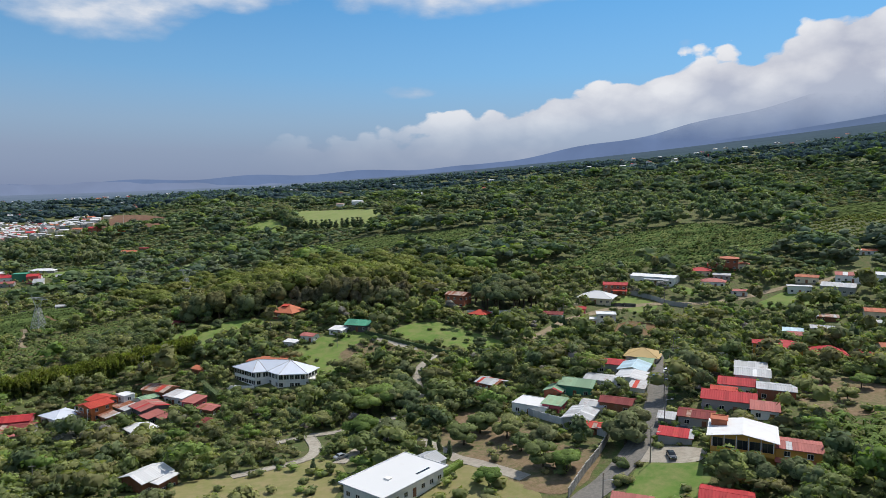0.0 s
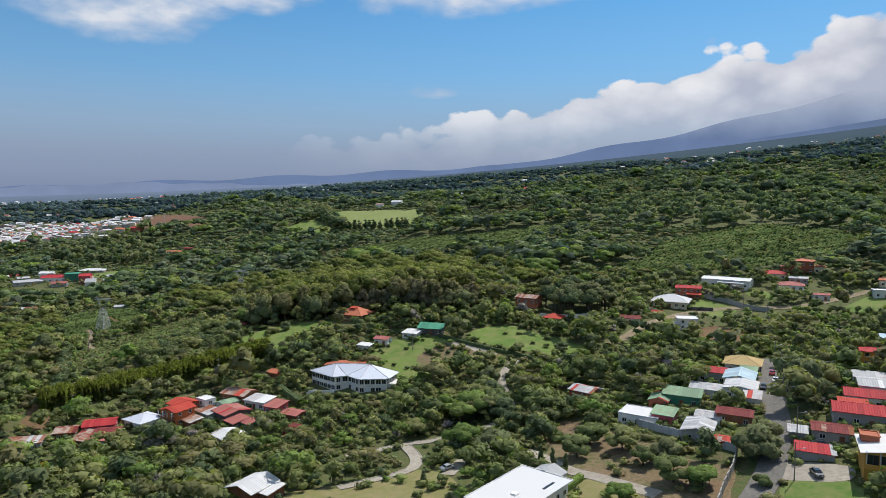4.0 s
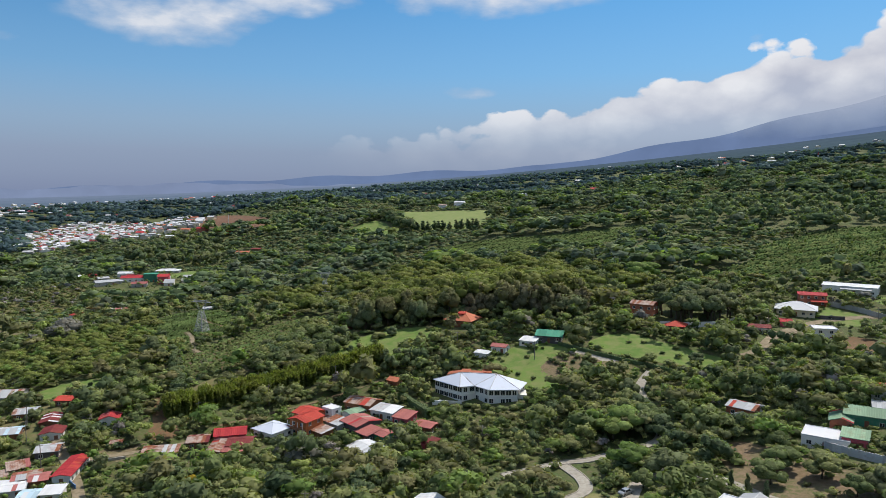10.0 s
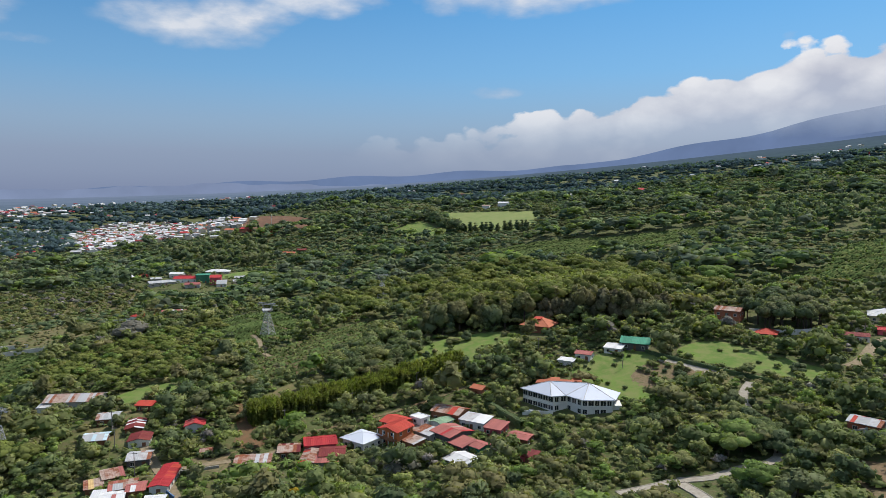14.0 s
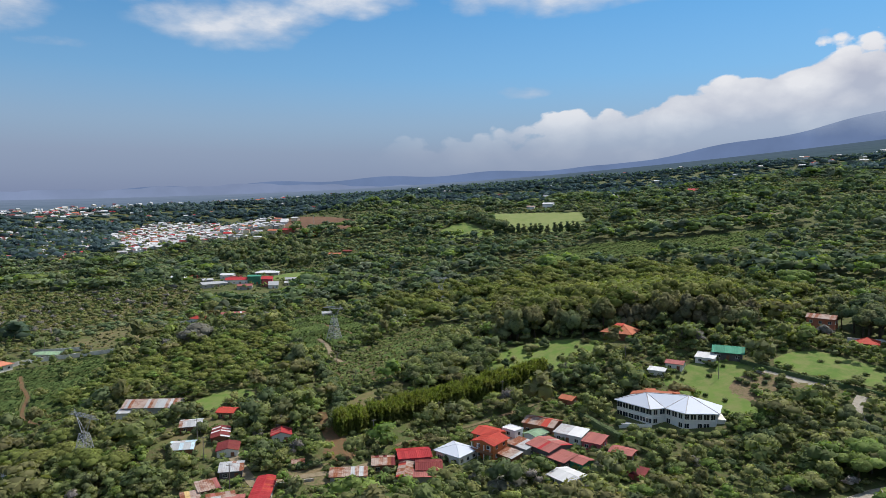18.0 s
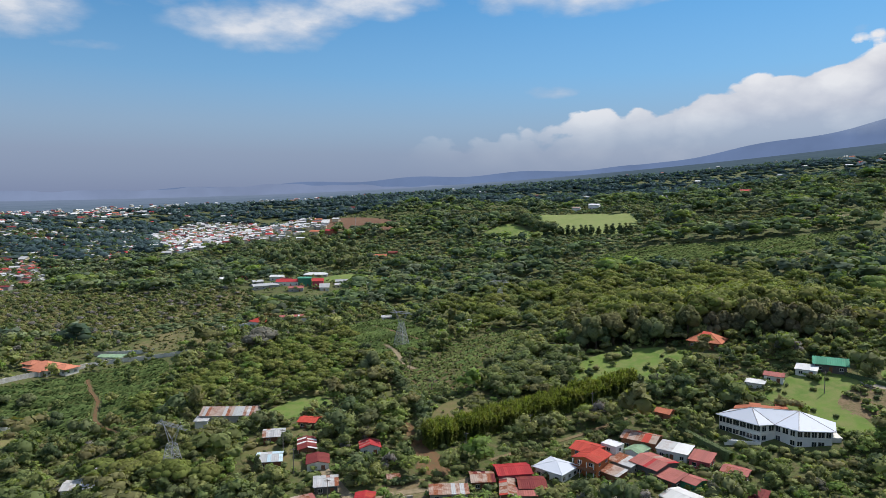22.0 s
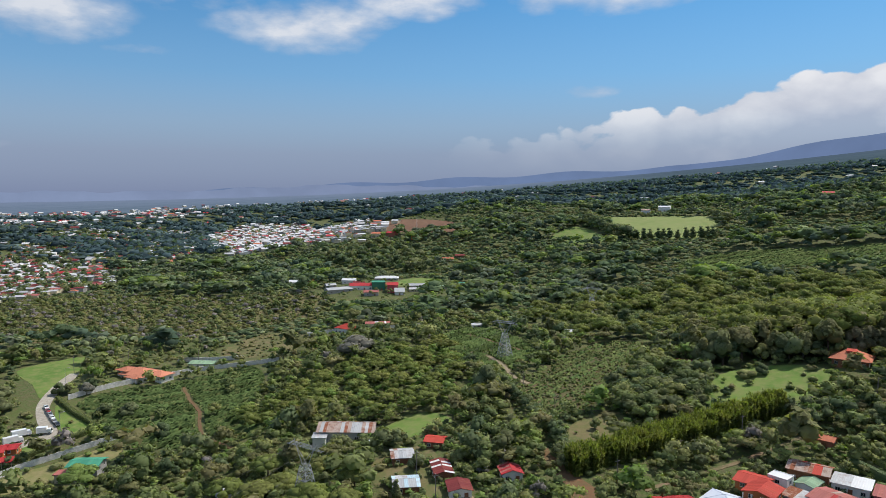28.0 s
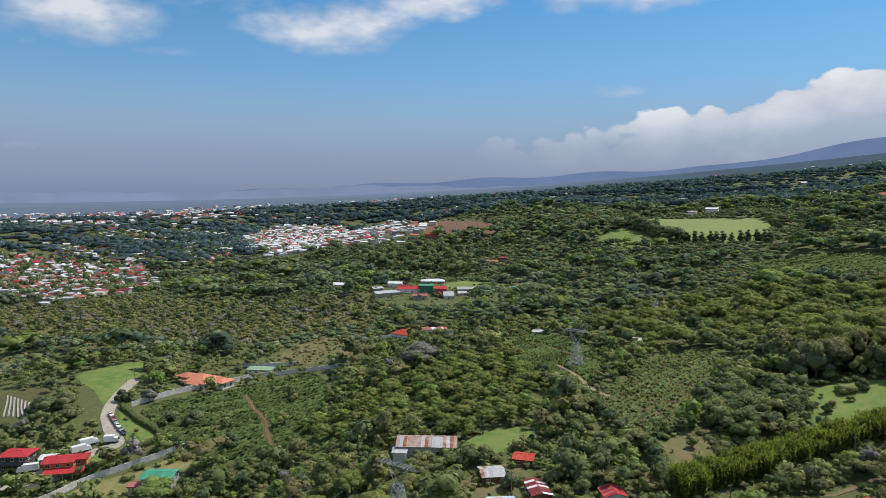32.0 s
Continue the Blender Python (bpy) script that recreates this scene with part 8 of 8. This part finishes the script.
for ring, step, dense, seed, weights in ((TOWN, 13.0, 0.95, 41, (6, 5, 5, 3, 0.9, 1.4, 0.8, 1)), (TOWN2, 14.0, 0.8, 42, (2.5, 4, 1.5, 3, 1.6, 2.4, 1.6, 2)), (TOWN3, 16.0, 0.55, 44, (2, 5, 1, 3, 0.8, 2, 0.8, 3))):
    x, y, g = town_spots(ring, step, dense, seed)
    p = np.array(weights) / sum(weights)
    for q_, z_, k in zip(x, y, g.choice(8, len(x), p=p)):
        spots.append((math.hypot(q_ + 100, z_ - 30), float(q_), float(z_), int(k), float(g.normal(20, 12) + 90 * g.integers(0, 2))))
spots.sort()
for _, x, y, k, a in spots[:172]:
    copy_thing(models[k], pose(x, y, gz(x, y) + 0.3, 0, 0, a))
for mo in models:
    for o in (*mo.children_recursive, mo):
        bpy.data.objects.remove(o)


def far_houses(name, label, items, wall, roof):
    """Far houses as simple gabled bodies: one object for walls, one for roofs of one colour."""
    W, R = Shape(), Shape()
    for x, y, a, w_, d, h in items:
        z = gz(x, y) - 0.6
        c, s_ = math.cos(a), math.sin(a)
        at = lambda u, v, t: (x + c * u - s_ * v, y + s_ * u + c * v, z + t)
        w2, d2 = w_ / 2, d / 2
        W.poly([at(u, v, t) for t in (0, h) for u, v in ((-w2, -d2), (w2, -d2), (w2, d2), (-w2, d2))] + [at(-w2, 0, h + d2 * 0.4), at(w2, 0, h + d2 * 0.4)], [(0, 1, 5, 4), (2, 3, 7, 6), (1, 2, 6, 9, 5), (3, 0, 4, 8, 7)])
        for k in (-1, 1):
            ring = [at(-w2 - 0.5, k * (d2 + 0.5), h - 0.15), at(w2 + 0.5, k * (d2 + 0.5), h - 0.15), at(w2 + 0.5, 0, h + d2 * 0.42), at(-w2 - 0.5, 0, h + d2 * 0.42)]
            R.slab(ring if k < 0 else ring[::-1], 0.25)
    tagged(new(name, W.mesh(name, M[wall])), label + ", their walls", "houses", kind="stuff")
    tagged(new(name + "_roofs", R.mesh(name + "_roofs", M[roof])), label + ", their " + NAMES[roof] + " roofs", "houses", kind="stuff")


rest = spots[172:]
g = np.random.default_rng(43)
groups = {}
for _, x, y, k, a in rest:
    groups.setdefault(SETS[k], []).append((x, y, radians(a), 7 + g.uniform(0, 6), 6.5 + g.uniform(0, 3), 2.8 + g.uniform(0, 2.6)))
for (cx, cy), (sx, sy), n in FAR_TOWNS:
    for _ in range(n):
        k = int(g.choice(8, p=np.array((4, 3, 4, 2, 2, 2, 1.5, 2)) / 20.5))
        x, y = cx + g.normal() * sx, cy + g.normal() * sy
        if inside(np.array([x]), np.array([y]), TOWN)[0] or y < 700:
            continue
        f = 1.0 if y < 1500 else 1.1
        groups.setdefault(SETS[k], []).append((x, y, g.uniform(0, 3.14), f * (10 + g.uniform(0, 7)), f * (8 + g.uniform(0, 4)), 4 + g.uniform(0, 3)))
for (wm, rm), items in groups.items():
    far_houses("far_houses", "many small far houses", items, wm, rm)

# mast on the far hill
e = thing("radio_mast", pose(519, 1342, gz(519, 1342)), "red and white banded radio mast on a hill", "mast")
for k in range(6):
    part("mast_section", Shape().box(-0.7, -0.7, 5 * k + (0.01 if k else -1), 0.7, 0.7, 5 * k + 5).mesh("mast_section", M["r_red" if k % 2 else "r_white"]), e)
e = thing("radio_mast", pose(-452, 962, gz(-452, 962)), "slim white mast in the brown field", "mast")
part("mast_section", Shape().rod((0, 0, -1), (0, 0, 17), 0.35, 0.25, 6).mesh("mast_section", M["white"]), e)


# ---- far mountains, a backdrop with its haze painted as glow ----
def far_ridge(name, label, dist, shape_, col, glow, top_fade=None):
    """A far range: a glowing sheet along a wide arc whose crest follows shape_(azimuth)."""
    az = np.linspace(-1.25, 1.0, 160)
    V, F = [], []
    for a in az:
        crest = shape_(a)
        for k in range(6):
            t = k / 5
            d = dist - (1 - t) * 250
            V.append((d * math.sin(a) - 95, d * math.cos(a) + 25, -120 + (80 + dist * crest + 120) * t))
    for i in range(len(az) - 1):
        for k in range(5):
            F.append((i * 6 + k, (i + 1) * 6 + k, (i + 1) * 6 + k + 1, i * 6 + k + 1))
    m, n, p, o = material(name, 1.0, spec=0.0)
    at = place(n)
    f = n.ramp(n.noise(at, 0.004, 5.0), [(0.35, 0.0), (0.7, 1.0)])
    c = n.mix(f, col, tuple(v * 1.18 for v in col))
    # near-black base; the emission supplies the haze blue
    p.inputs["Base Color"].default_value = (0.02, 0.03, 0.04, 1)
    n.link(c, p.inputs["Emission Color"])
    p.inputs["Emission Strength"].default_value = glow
    if top_fade:
        z = n.add("ShaderNodeSeparateXYZ")
        n.link(at, z.inputs[0])
        s = n.add("ShaderNodeMixShader")
        wob = n.math("MULTIPLY_ADD", n.noise(at, 0.0022, 4.0), 260.0, -130.0)
        n.link(n.math("DIVIDE", n.math("SUBTRACT", n.math("ADD", z.outputs[2], wob), top_fade[0]), top_fade[1] - top_fade[0], clamp=True), s.inputs[0])
        n.link(p.outputs[0], s.inputs[1])
        n.link(n.add("ShaderNodeBsdfTransparent").outputs[0], s.inputs[2])
        n.link(s.outputs[0], o.inputs[0])
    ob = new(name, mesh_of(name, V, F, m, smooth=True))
    ob.visible_shadow = False
    return tagged(ob, label, "mountain", kind="structure")


def volcano(a):
    a = a - 0.02
    slope = 0.042 + 0.17 * max(0.0, a - 0.05) + 0.05 * max(0.0, a - 0.30)
    return (slope if a > 0.05 else 0.042 - 0.05 * (0.05 - a)) + 0.002 * math.sin(a * 40)


def low_hills(a):
    return 0.006 + 0.010 * math.exp(-((a + 0.42) / 0.16) ** 2) + 0.008 * math.exp(-((a + 0.15) / 0.14) ** 2) + 0.0012 * math.sin(a * 55 + 1) + 0.0008 * math.sin(a * 131)


far_ridge("mountain", "volcano slope rising into cloud, its blue haze painted as glow", 4780, volcano, (0.125, 0.178, 0.315), 1.0, (430, 720))
far_ridge("hills", "low hills beyond the plain, their haze painted as glow", 4700, low_hills, (0.182, 0.225, 0.352), 1.0)
